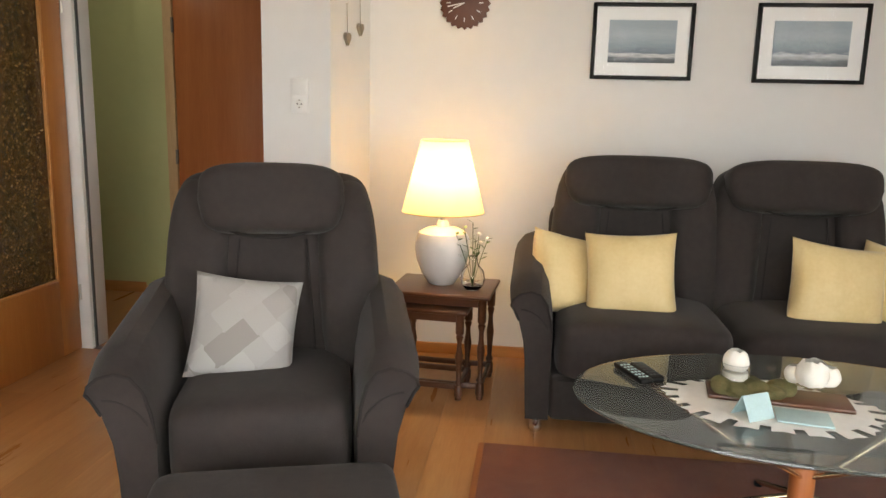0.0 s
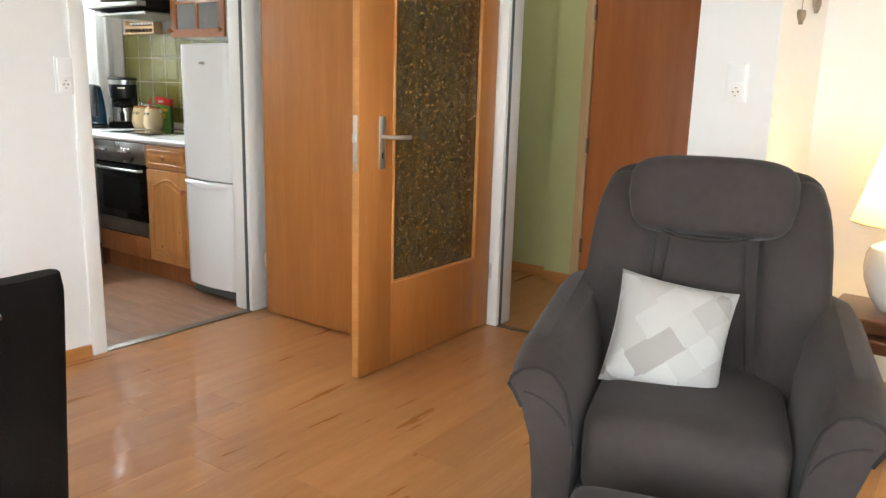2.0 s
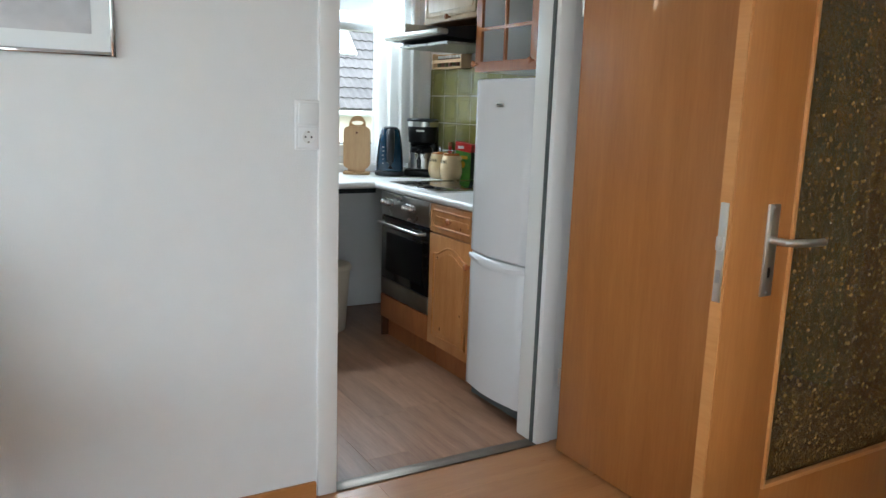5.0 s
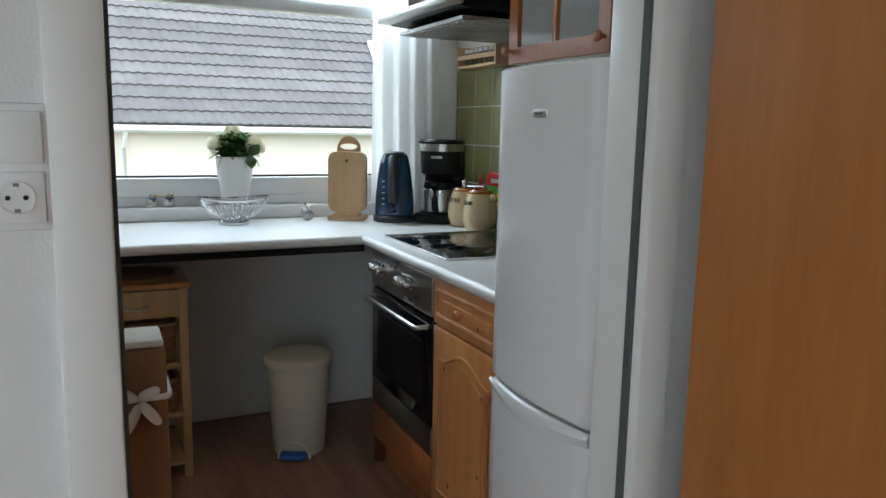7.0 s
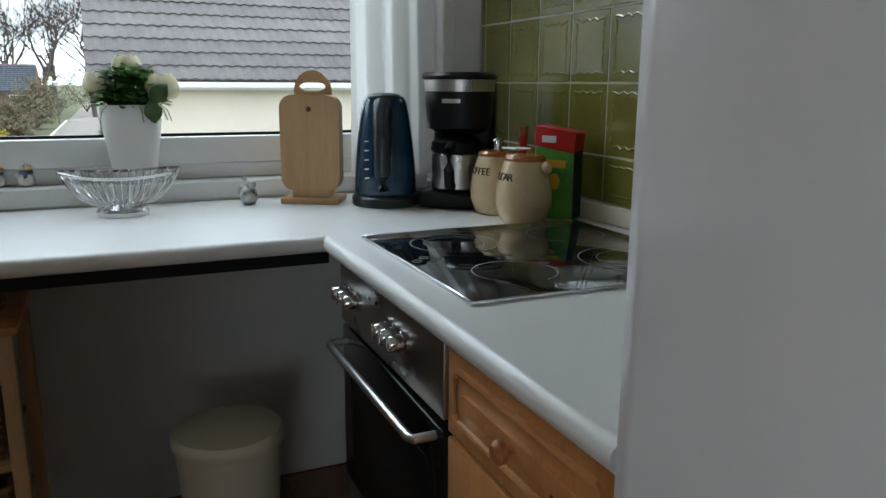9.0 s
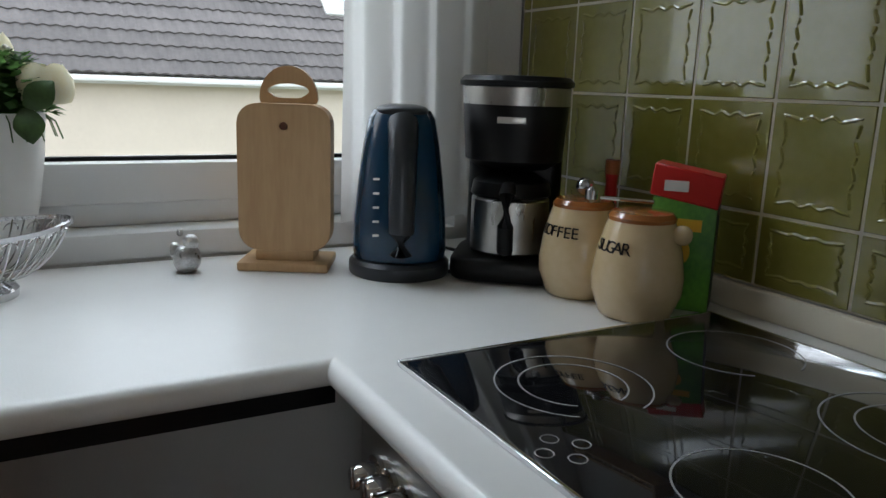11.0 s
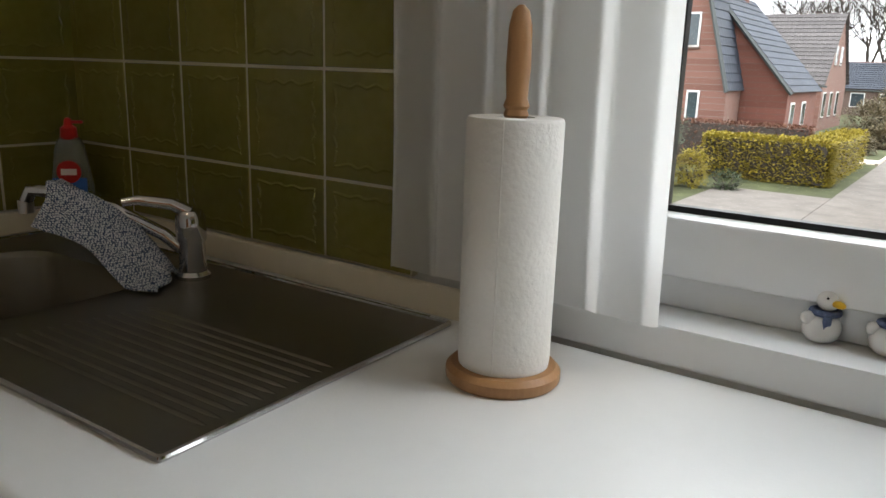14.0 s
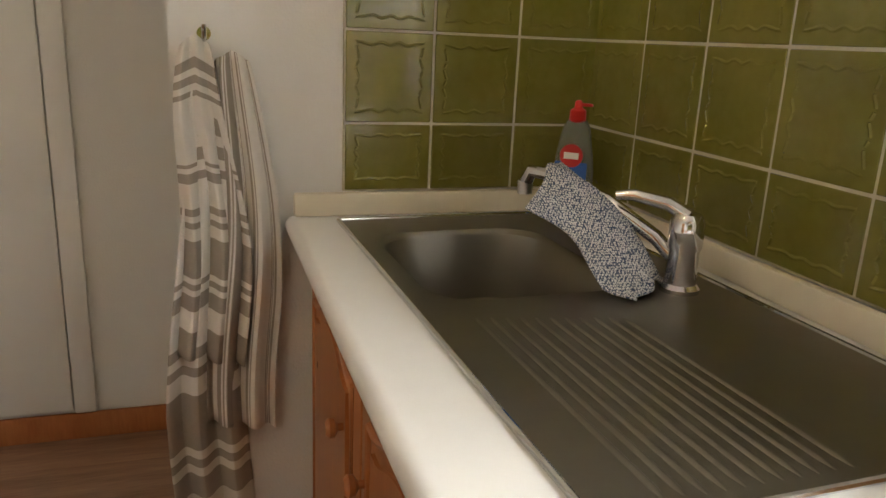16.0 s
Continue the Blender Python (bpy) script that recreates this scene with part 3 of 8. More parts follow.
for px, py in ((-0.745, -0.32), (0.745, -0.32), (-0.72, 0.38), (0.72, 0.38)):
    foot(sf, px, py)


def cushion(label, m, s, material, seed):
    bm = bm_new()
    n = 22
    vs = {}
    for side in (1, -1):
        for i in range(n + 1):
            for j in range(n + 1):
                u, v = 2 * i / n - 1, 2 * j / n - 1
                edge = i in (0, n) or j in (0, n)
                if side < 0 and edge:
                    vs[side, i, j] = vs[1, i, j]
                    continue
                pin = 1 - 0.07 * (1 - u * u) * abs(v) ** 3 - 0.0
                pin2 = 1 - 0.07 * (1 - v * v) * abs(u) ** 3
                th = side * 0.27 * s * ((1 - u * u) * (1 - v * v)) ** 0.42
                p = Vector((u * s / 2 * pin2, th, v * s / 2 * pin))
                p += noise.noise_vector(p * 9 + Vector((seed, 0, seed))) * 0.006 * (0 if edge else 1)
                vs[side, i, j] = bm.verts.new(p)
        for i in range(n):
            for j in range(n):
                bm.faces.new((vs[side, i, j], vs[side, i + 1, j], vs[side, i + 1, j + 1], vs[side, i, j + 1]))
    return solid("throw_cushion", bm, material, label, "cushion", "throw cushions", m=m)


def patchwork():
    """Blurred diamond patches in greys."""
    m = M["patch"]
    t = m.node_tree
    n, L = t.nodes, t.links
    tc = n.new("ShaderNodeTexCoord")
    mp = n.new("ShaderNodeMapping")
    mp.inputs["Rotation"].default_value = (0, radians(45), 0)
    mp.inputs["Location"].default_value = (0.03, 0, 0.02)
    L.new(tc.outputs["Object"], mp.inputs[0])
    v = n.new("ShaderNodeTexVoronoi")
    v.distance, v.inputs["Scale"].default_value, v.inputs["Randomness"].default_value = "CHEBYCHEV", 14, 0.3
    L.new(mp.outputs[0], v.inputs["Vector"])
    bw = n.new("ShaderNodeRGBToBW")
    L.new(v.outputs["Color"], bw.inputs[0])
    r = n.new("ShaderNodeValToRGB")
    r.color_ramp.elements[0].color, r.color_ramp.elements[1].color = (0.27, 0.255, 0.24, 1), (0.40, 0.39, 0.38, 1)
    r.color_ramp.elements[0].position, r.color_ramp.elements[1].position = 0.25, 0.75
    L.new(bw.outputs[0], r.inputs[0])
    L.new(r.outputs[0], n["Principled BSDF"].inputs["Base Color"])


patchwork()
cushion("grey patchwork-print cushion leaning on the armchair", pose(-0.885, 2.47, 0.59, -22, 8, 20), 0.32, "patch", 3)
cushion("cream satin cushion leaning in the sofa corner", pose(0.12, 3.54, 0.575, -22, 14, 35), 0.36, "cream", 5)
cushion("cream satin cushion in front of the sofa back", pose(0.37, 3.44, 0.60, -20, -3, -4), 0.37, "cream", 7)
cushion("cream satin cushion on the second seat", pose(1.17, 3.45, 0.585, -20, 8, 6), 0.38, "cream", 9)
cushion("cream satin cushion at the far arm", pose(1.44, 3.52, 0.57, -22, 10, -30), 0.36, "cream", 11)


# ---- nest of tables with the lamp ----
def turned_leg(parent, x, y, z0, h, r=0.017):
    bm = bm_new()
    prof = [(0.55, 0), (0.85, 0.01), (0.9, 0.05), (1.1, 0.055), (1.1, 0.16), (0.75, 0.18), (1.05, 0.2), (0.6, 0.24), (0.75, 0.38), (1.05, 0.5), (0.65, 0.6), (0.6, 0.68), (1.0, 0.74), (0.7, 0.76), (1.1, 0.78), (1.1, 1.0)]
    lathe(bm, [(r * a, z0 + h * b) for a, b in prof], 14, (x, y, 0))
    part("leg", bm, "walnut", parent)


def nest_table(label, cx, cy, w, dp, h):
    t = thing("nest_table", label, "side table", pose(cx, cy, 0, 0, 0, -4), "nest of tables")
    bm = bm_new()
    box(bm, 0, 0, h - 0.009, w, dp, 0.018, 0.007, 3)
    part("tabletop", bm, "walnut", t)
    for sx in (-1, 1):
        for sy in (-1, 1):
            turned_leg(t, sx * (w / 2 - 0.035), sy * (dp / 2 - 0.035), 0, h - 0.018)
    for sy in (-1, 1):
        part("apron", boxes((-w / 2 + 0.04, w / 2 - 0.04, sy * (dp / 2 - 0.035) - 0.007, sy * (dp / 2 - 0.035) + 0.007, h - 0.055, h - 0.018)), "walnut", t)
        part("stretcher", boxes((-w / 2 + 0.045, w / 2 - 0.045, sy * (dp / 2 - 0.035) - 0.008, sy * (dp / 2 - 0.035) + 0.008, 0.05, 0.075), bevel=0.003), "walnut", t)
    for sx in (-1, 1):
        part("apron", boxes((sx * (w / 2 - 0.035) - 0.007, sx * (w / 2 - 0.035) + 0.007, -dp / 2 + 0.04, dp / 2 - 0.04, h - 0.055, h - 0.018)), "walnut", t)
        part("stretcher", boxes((sx * (w / 2 - 0.035) - 0.008, sx * (w / 2 - 0.035) + 0.008, -dp / 2 + 0.045, dp / 2 - 0.045, 0.05, 0.075), bevel=0.003), "walnut", t)
    return t


nest_table("dark walnut nest table with turned legs", -0.42, 3.66, 0.46, 0.37, 0.475)
nest_table("smaller walnut table pushed under the larger one", -0.45, 3.60, 0.33, 0.30, 0.41)

lp = thing("table_lamp", "white ceramic table lamp with a lit cream shade", "lamp", pose(-0.44, 3.69, 0.475))
bm = bm_new()
lathe(bm, [(0.055, 0), (0.062, 0.006), (0.092, 0.05), (0.116, 0.11), (0.124, 0.16), (0.121, 0.205), (0.108, 0.236), (0.075, 0.254), (0.03, 0.262), (0.022, 0.29)], 40)
part("lamp_base", bm, "ceramic", lp)
bm = bm_new()
lathe(bm, [(0.012, 0.29), (0.012, 0.36)], 12)
part("socket", bm, "alu", lp)
bm = bm_new()
pr = [(0.185, 0.33), (0.103, 0.645)]
lathe(bm, pr, 48, caps=False)
M["shade"] = mat("cream_lampshade", (0.80, 0.66, 0.42), 0.9, var=0.03, scale=20, bump=0.1, bscale=300)
st = M["shade"].node_tree
tl = st.nodes.new("ShaderNodeBsdfTranslucent")
tl.inputs[0].default_value = (0.85, 0.72, 0.48, 1)
mxs = st.nodes.new("ShaderNodeMixShader")
mxs.inputs[0].default_value = 0.6
st.links.new(st.nodes["Principled BSDF"].outputs[0], mxs.inputs[1])
st.links.new(tl.outputs[0], mxs.inputs[2])
st.links.new(mxs.outputs[0], st.nodes["Material Output"].inputs[0])
part("shade", bm, "shade", lp, "cream fabric lampshade glowing from inside")
for r, z in pr:
    bm = bm_new()
    tube(bm, [(r * math.cos(a), r * math.sin(a), z) for a in [2 * math.pi * i / 40 for i in range(40)]], 0.003, 6, True)
    part("shade_ring", bm, "cream", lp)
M["bulb"] = mat("lit_bulb", (1, 0.8, 0.5), 0.4, emit=(1, 0.62, 0.26), power=25.0)
bm = bm_new()
puff(bm, 0, 0, 0.42, 0.055, 0.055, 0.085, 1.0, 10)
part("bulb", bm, "bulb", lp)
bl = new("table_lamp_light", bpy.data.lights.new("table_lamp_light", "POINT"))
bl.data.energy, bl.data.color, bl.data.shadow_soft_size = LAMP, (1, 0.66, 0.28), 0.045
bl.location = (-0.44, 3.69, 0.475 + 0.50)


def leafy(bm, p, d, l, w):
    d = d.normalized()
    s = d.cross(Vector((0.1, 0.2, 1))).normalized() * w / 2
    p = Vector(p)
    a, b, c, e = p, p + d * l * 0.45 + s, p + d * l, p + d * l * 0.45 - s
    vs = [bm.verts.new(q) for q in (a, b, c + Vector((0, 0, -0.1 * l)), e)]
    bm.faces.new(vs)


M["leaf"] = mat("green_leaf", (0.05, 0.10, 0.025), 0.5, var=0.4, scale=30, per=0.25, island=True)
M["leaf_dark"] = mat("dark_green_leaf", (0.06, 0.12, 0.04), 0.8, var=0.4, scale=30, per=0.3, island=True)
M["petal"] = mat("white_petal", (0.78, 0.76, 0.70), 0.7, var=0.08, scale=30)
M["petal_cream"] = mat("cream_petal", (0.80, 0.72, 0.42), 0.65, var=0.12, scale=30, col2=(0.85, 0.82, 0.66))
M["moss"] = mat("moss", (0.07, 0.075, 0.025), 0.95, var=0.5, scale=40, bump=1.0, bscale=90, col2=(0.16, 0.13, 0.06))
vz = thing("bud_vase", "small round glass vase with green sprigs", "vase", pose(-0.29, 3.60, 0.475))
bm = bm_new()
lathe(bm, [(0.03, 0.0), (0.048, 0.02), (0.056, 0.05), (0.048, 0.085), (0.022, 0.115), (0.018, 0.15), (0.022, 0.155), (0.019, 0.153), (0.015, 0.148), (0.019, 0.113), (0.044, 0.083), (0.052, 0.05), (0.044, 0.022), (0.02, 0.006)], 28)
part("glass_body", bm, "glass", vz)
rnd = random.Random(4)
bm, bl2, bf = bm_new(), bm_new(), bm_new()
for i in range(7):
    a, hh = rnd.uniform(0, 6.28), rnd.uniform(0.2, 0.31)
    tip = Vector((math.cos(a) * rnd.uniform(0.02, 0.08), math.sin(a) * 0.05, hh))
    tube(bm, [(0, 0, 0.02), tip * 0.55 + Vector((0, 0, 0.02)), tip], 0.0018, 5)
    for q in range(5):
        leafy(bl2, tip * (0.6 + 0.1 * q), Vector((rnd.uniform(-1, 1), rnd.uniform(-1, 1), 0.4)), 0.035, 0.018)
    if i % 2:
        puff(bf, tip.x, tip.y, tip.z, 0.02, 0.02, 0.016, 1, 6)
part("stems", bm, "leaf", vz)
part("leaves", bl2, "leaf", vz)
part("blossoms", bf, "petal", vz)


# ---- wall things ----
def framed(label, cx, z0, z1, w, art, frame_mat, m, mat_w=0.06, bar=0.018):
    """A framed picture with a white mount, facing local -y."""
    p = thing("framed_picture", label, "picture", m)
    zc = (z0 + z1) / 2
    for b in ((-w / 2, -w / 2 + bar, -0.022, 0, z0, z1), (w / 2 - bar, w / 2, -0.022, 0, z0, z1), (-w / 2 + bar, w / 2 - bar, -0.022, 0, z0, z0 + bar), (-w / 2 + bar, w / 2 - bar, -0.022, 0, z1 - bar, z1)):
        part("frame_bar", boxes(b, bevel=0.002), frame_mat, p)
    part("mount", boxes((-w / 2 + bar, w / 2 - bar, -0.010, -0.002, z0 + bar, z1 - bar)), "white", p, "white card mount")
    part("print", boxes((-w / 2 + bar + mat_w, w / 2 - bar - mat_w, -0.013, -0.0105, z0 + bar + mat_w, z1 - bar - mat_w)), art, p)
    gl = part("glazing", boxes((-w / 2 + bar, w / 2 - bar, -0.017, -0.0155, z0 + bar, z1 - bar)), "pane", p)
    gl.visible_shadow = False
    return p


def seascape(name, seed, horizon):
    m = bpy.data.materials.new(name)
    m.use_nodes = True
    n, L = m.node_tree.nodes, m.node_tree.links
    tc = n.new("ShaderNodeTexCoord")
    sp = n.new("ShaderNodeSeparateXYZ")
    L.new(tc.outputs["Generated"], sp.inputs[0])
    nz = n.new("ShaderNodeTexNoise")
    mp = n.new("ShaderNodeMapping")
    mp.inputs["Scale"].default_value, mp.inputs["Location"].default_value = (3, 1, 9), (seed, 0, seed)
    L.new(tc.outputs["Generated"], mp.inputs[0])
    nz.inputs["Scale"].default_value, nz.inputs["Detail"].default_value = 1.6, 6
    L.new(mp.outputs[0], nz.inputs["Vector"])
    ad = n.new("ShaderNodeMath")
    ad.operation = "MULTIPLY_ADD"
    ad.inputs[1].default_value = 0.28
    L.new(nz.outputs[0], ad.inputs[0])
    L.new(sp.outputs[2], ad.inputs[2])
    r = n.new("ShaderNodeValToRGB")
    cr = r.color_ramp
    cr.elements[0].position, cr.elements[0].color = 0.14, (0.10, 0.12, 0.13, 1)
    cr.elements[1].position, cr.elements[1].color = 1.1, (0.34, 0.40, 0.44, 1)
    for pos, col in ((0.24, (0.19, 0.22, 0.24, 1)), (horizon - 0.03, (0.62, 0.65, 0.66, 1)), (horizon + 0.01, (0.20, 0.25, 0.29, 1)), (horizon + 0.14, (0.27, 0.34, 0.39, 1)), (0.8, (0.40, 0.46, 0.49, 1))):
        e = cr.elements.new(pos)
        e.color = col
    L.new(ad.outputs[0], r.inputs[0])
    L.new(r.outputs[0], n["Principled BSDF"].inputs["Base Color"])
    n["Principled BSDF"].inputs["Roughness"].default_value = 0.7
    M[name] = m


seascape("sea_print", 1.0, 0.36)
seascape("shore_print", 4.3, 0.42)
M["pale_print"] = mat("pale_abstract_print", (0.42, 0.40, 0.40), 0.6, scale=2.2, stretch=(1, 9, 1.2), col2=(0.68, 0.66, 0.65))
framed("black-framed seascape print with a white mount", 0, 1.415, 1.765, 0.465, "sea_print", "black", pose(0.43, BY, 0))
framed("black-framed print of a grey shoreline", 0, 1.412, 1.768, 0.49, "shore_print", "black", pose(1.185, BY, 0))
framed("silver-framed pale abstract print on the white wall", 0, 1.425, 1.93, 0.405, "pale_print", "chrome", pose(WX, 1.44, 0, 0, 0, 90), 0.045, 0.012)

M["clock_brown"] = mat("brown_lacquer", (0.10, 0.035, 0.018), 0.4, var=0.2)
cl = thing("wall_clock", "round brown wall clock with a scalloped rim", "clock", pose(-0.41, BY, 1.757, 90))
bm = bm_new()
n = 96
ring = [(0.117 + 0.006 * math.cos(24 * 2 * math.pi * i / n), 2 * math.pi * i / n) for i in range(n)]
lo = [bm.verts.new((r * math.cos(a), r * math.sin(a), 0)) for r, a in ring]
hi = [bm.verts.new((r * math.cos(a), r * math.sin(a), 0.02)) for r, a in ring]
inn = [bm.verts.new((0.1 * math.cos(a), 0.1 * math.sin(a), 0.024)) for r, a in ring]
for i in range(n):
    j = (i + 1) % n
    bm.faces.new((lo[i], lo[j], hi[j], hi[i]))
    bm.faces.new((hi[i], hi[j], inn[j], inn[i]))
bm.faces.new(inn)
part("case", bm, "clock_brown", cl)
for q in range(12):
    bm = bm_new()
    box(bm, 0, 0.078, 0.025, 0.004, 0.02, 0.002)
    part("hour_mark", bm, "ceramic", cl, at=Matrix.Rotation(2 * math.pi * q / 12, 4, "Z"))
for ang, l in ((115, 0.06), (102, 0.085)):
    bm = bm_new()
    box(bm, 0, l / 2, 0.028, 0.005, l, 0.002)
    part("pointer", bm, "ceramic", cl, at=Matrix.Rotation(radians(ang), 4, "Z"))

M["jute"] = mat("grey_cord", (0.28, 0.24, 0.19), 0.9, var=0.3, scale=40, bump=0.4, bscale=150)
for y, z in ((3.83, 1.565), (3.97, 1.62)):
    ht = thing("hanging_heart", "small grey wicker heart hanging on a cord", "ornament", pose(-0.955 + 0.186 * (y - 3.68), y, z, 0, 0, 80), "hanging hearts")
    bm = bm_new()
    pts = []
    for i in range(28):
        t = 2 * math.pi * i / 28
        pts.append((0.0020 * 16 * math.sin(t) ** 3 * 0.85, 0.002 * (13 * math.cos(t) - 5 * math.cos(2 * t) - 2 * math.cos(3 * t) - math.cos(4 * t))))
    extrude_poly(bm, pts, 0.016, Matrix.Translation((0, -0.018, 0)))
    bmesh.ops.bevel(bm, geom=list(bm.edges), offset=0.005, segments=2, affect="EDGES", clamp_overlap=True)
    part("heart", bm, "jute", ht)
    bm = bm_new()
    tube(bm, [(0, -0.01, 0.02), (0, -0.008, 0.15)], 0.0015, 6)
    part("cord", bm, "jute", ht)
    bm = bm_new()
    tube(bm, [(0, 0, 0.15), (0, -0.012, 0.15), (0, -0.014, 0.156)], 0.002, 6)
    part("nail", bm, "alu", ht)


def wall_switch(label, m, socket_low=True):
    """A vertical double frame: rocker above, earthed socket below; faces local -y."""
    s = thing("switch_and_socket", label, "switch", m)
    bm = bm_new()
    box(bm, 0, -0.005, 0, 0.082, 0.010, 0.153, 0.004, 2)
    part("cover_frame", bm, "pvc", s)
    bm = bm_new()
    box(bm, 0, -0.012, 0.036, 0.062, 0.008, 0.062, 0.002, 2)
    part("rocker", bm, "pvc", s)
    bm = bm_new()
    box(bm, 0, -0.011, -0.036, 0.062, 0.006, 0.062, 0.002, 2)
    so = part("socket_insert", bm, "pvc", s)
    bm = bm_new()
    lathe(bm, [(0.0205, 0), (0.0205, 0.003), (0.018, 0.003), (0.018, 0.0006)], 28, (0, -0.0142, -0.036), Matrix.Rotation(radians(90), 4, "X"))
    part("socket_ring", bm, "white", so)
    for sx in (-0.0095, 0.0095):
        bm = bm_new()
        lathe(bm, [(0.003, 0), (0.003, 0.0012)], 10, (sx, -0.0148, -0.036), Matrix.Rotation(radians(90), 4, "X"))
        part("socket_hole", bm, "black", so)
    for sz in (-0.0155, 0.0155):
        part("earth_clip", boxes((-0.003, 0.003, -0.0165, -0.0145, -0.036 + sz - 0.002, -0.036 + sz + 0.002)), "bronze_strip", so)
    return s


wall_switch("white rocker switch over a socket by the kitchen doorway", pose(WX, 2.185, 1.255, 0, 0, 90))
wall_switch("white rocker switch over a socket on the column", pose(-1.095, 3.68, 1.30))

# ---- rug and coffee table ----
M["rug"] = mat("russet_rug", (0.20, 0.055, 0.025), 0.95, var=0.4, scale=14, col2=(0.30, 0.10, 0.05), bump=0.8, bscale=300, sheen=0.2)
rg = thing("rug", "russet woven rug under the coffee table", "rug", pose(0.85, 2.17, 0))
part("woven_field", boxes((-1.03, 1.03, -0.88, 0.88, 0.0, 0.012), bevel=0.004), "rug", rg)
for sx in (-1, 1):
    part("bound_edge", boxes((sx * 1.04 - 0.012, sx * 1.04 + 0.012, -0.88, 0.88, 0.0, 0.011), bevel=0.004), "hall_door", rg)

ct = thing("coffee_table", "oval glass coffee table on gilt metal rods", "coffee table", pose(0.79, 2.54, 0.012))
TA, TB, TH = 0.68, 0.435, 0.45 - 0.012
bm = bm_new()
n = 72
rr = [(TA, TB, TH - 0.006), (TA - 0.002, TB - 0.002, TH - 0.001), (TA - 0.02, TB - 0.02, TH)]
rings = [[bm.verts.new((a * math.cos(2 * math.pi * i / n), b * math.sin(2 * math.pi * i / n), z)) for i in range(n)] for a, b, z in ((TA - 0.006, TB - 0.006, TH - 0.012), *rr)]
for a, b in zip(rings, rings[1:]):
    for i in range(n):
        bm.faces.new((a[i], a[(i + 1) % n], b[(i + 1) % n], b[i]))
bm.faces.new(rings[0][::-1])
bm.faces.new(rings[-1])
part("glass_top", bm, "tableglass", ct, "oval clear glass top with a bevelled rim")
M["brass"] = mat("pale_brass", (0.66, 0.56, 0.40), 0.18, metal=1.0, var=0.06)
bm = bm_new()
lathe(bm, [(0.036, 0.10), (0.036, 0.26), (0.03, 0.27)], 24)
part("hub", bm, "hall_door", ct, "brown lacquered hub")
for i in range(5):
    a = 2 * math.pi * i / 5 + 0.35
    c, s = math.cos(a), math.sin(a)
    bm = bm_new()
    tube(bm, [(0.03 * c, 0.03 * s, 0.22), (0.44 * c, 0.33 * s, TH - 0.03)], 0.009, 10)
    up = part("upper_rod", bm, "brass", ct)
    bm = bm_new()
    lathe(bm, [(0.016, 0), (0.016, 0.016)], 14, (0.44 * c, 0.33 * s, TH - 0.029))
    part("pad", bm, "chrome", up)
    bm = bm_new()
    tube(bm, [(0.03 * c, 0.03 * s, 0.14), (0.40 * c, 0.34 * s, 0.012)], 0.009, 10)
    lr = part("lower_rod", bm, "brass", ct)
    bm = bm_new()
    lathe(bm, [(0.014, 0.0), (0.014, 0.012)], 12, (0.40 * c, 0.34 * s, 0))
    part("rubber_foot", bm, "black", lr)

# doily, tray, candles and other things on the glass
M["lace"] = mat("white_lace", (0.78, 0.78, 0.75), 0.9, var=0.05, scale=40, bump=0.5, bscale=200)
Z0 = 0.4505
bm = bm_new()
n = 120
outer, inner, mid = [], [], []
for i in range(n):
    a = 2 * math.pi * i / n
    k2 = 1 + 0.045 * abs(math.sin(10 * a)) + 0.05 * math.sin(5 * a)
    outer.append(bm.verts.new((0.29 * k2 * math.cos(a), 0.20 * k2 * math.sin(a), 0.0)))
    mid.append(bm.verts.new((0.26 * math.cos(a), 0.175 * math.sin(a), 0.003)))
    inner.append(bm.verts.new((0.1 * math.cos(a), 0.07 * math.sin(a), 0.003)))
for i in range(n):
    j = (i + 1) % n
    if i % 6 not in (2, 3):
        bm.faces.new((outer[i], outer[j], mid[j], mid[i]))
    bm.faces.new((mid[i], mid[j], inner[j], inner[i]))
bm.faces.new(inner)
solid("doily", bm, "lace", "white crocheted oval doily on the glass", "doily", m=pose(0.67, 2.50, Z0, 0, 0, -8))
tr = thing("moss_tray", "decorative tray with moss and white roses", "decoration", pose(0.69, 2.54, Z0 + 0.004, 0, 0, -8))
part("tray", boxes((-0.19, 0.20, -0.06, 0.07, 0, 0.012), bevel=0.004), "walnut", tr)
bm = bm_new()
for q in range(9):
    puff(bm, rnd.uniform(-0.16, 0.17), rnd.uniform(-0.03, 0.04), 0.03, 0.09, 0.07, rnd.uniform(0.04, 0.075), 0.9, 10, wob=0.012)
part("moss", bm, "moss", tr)
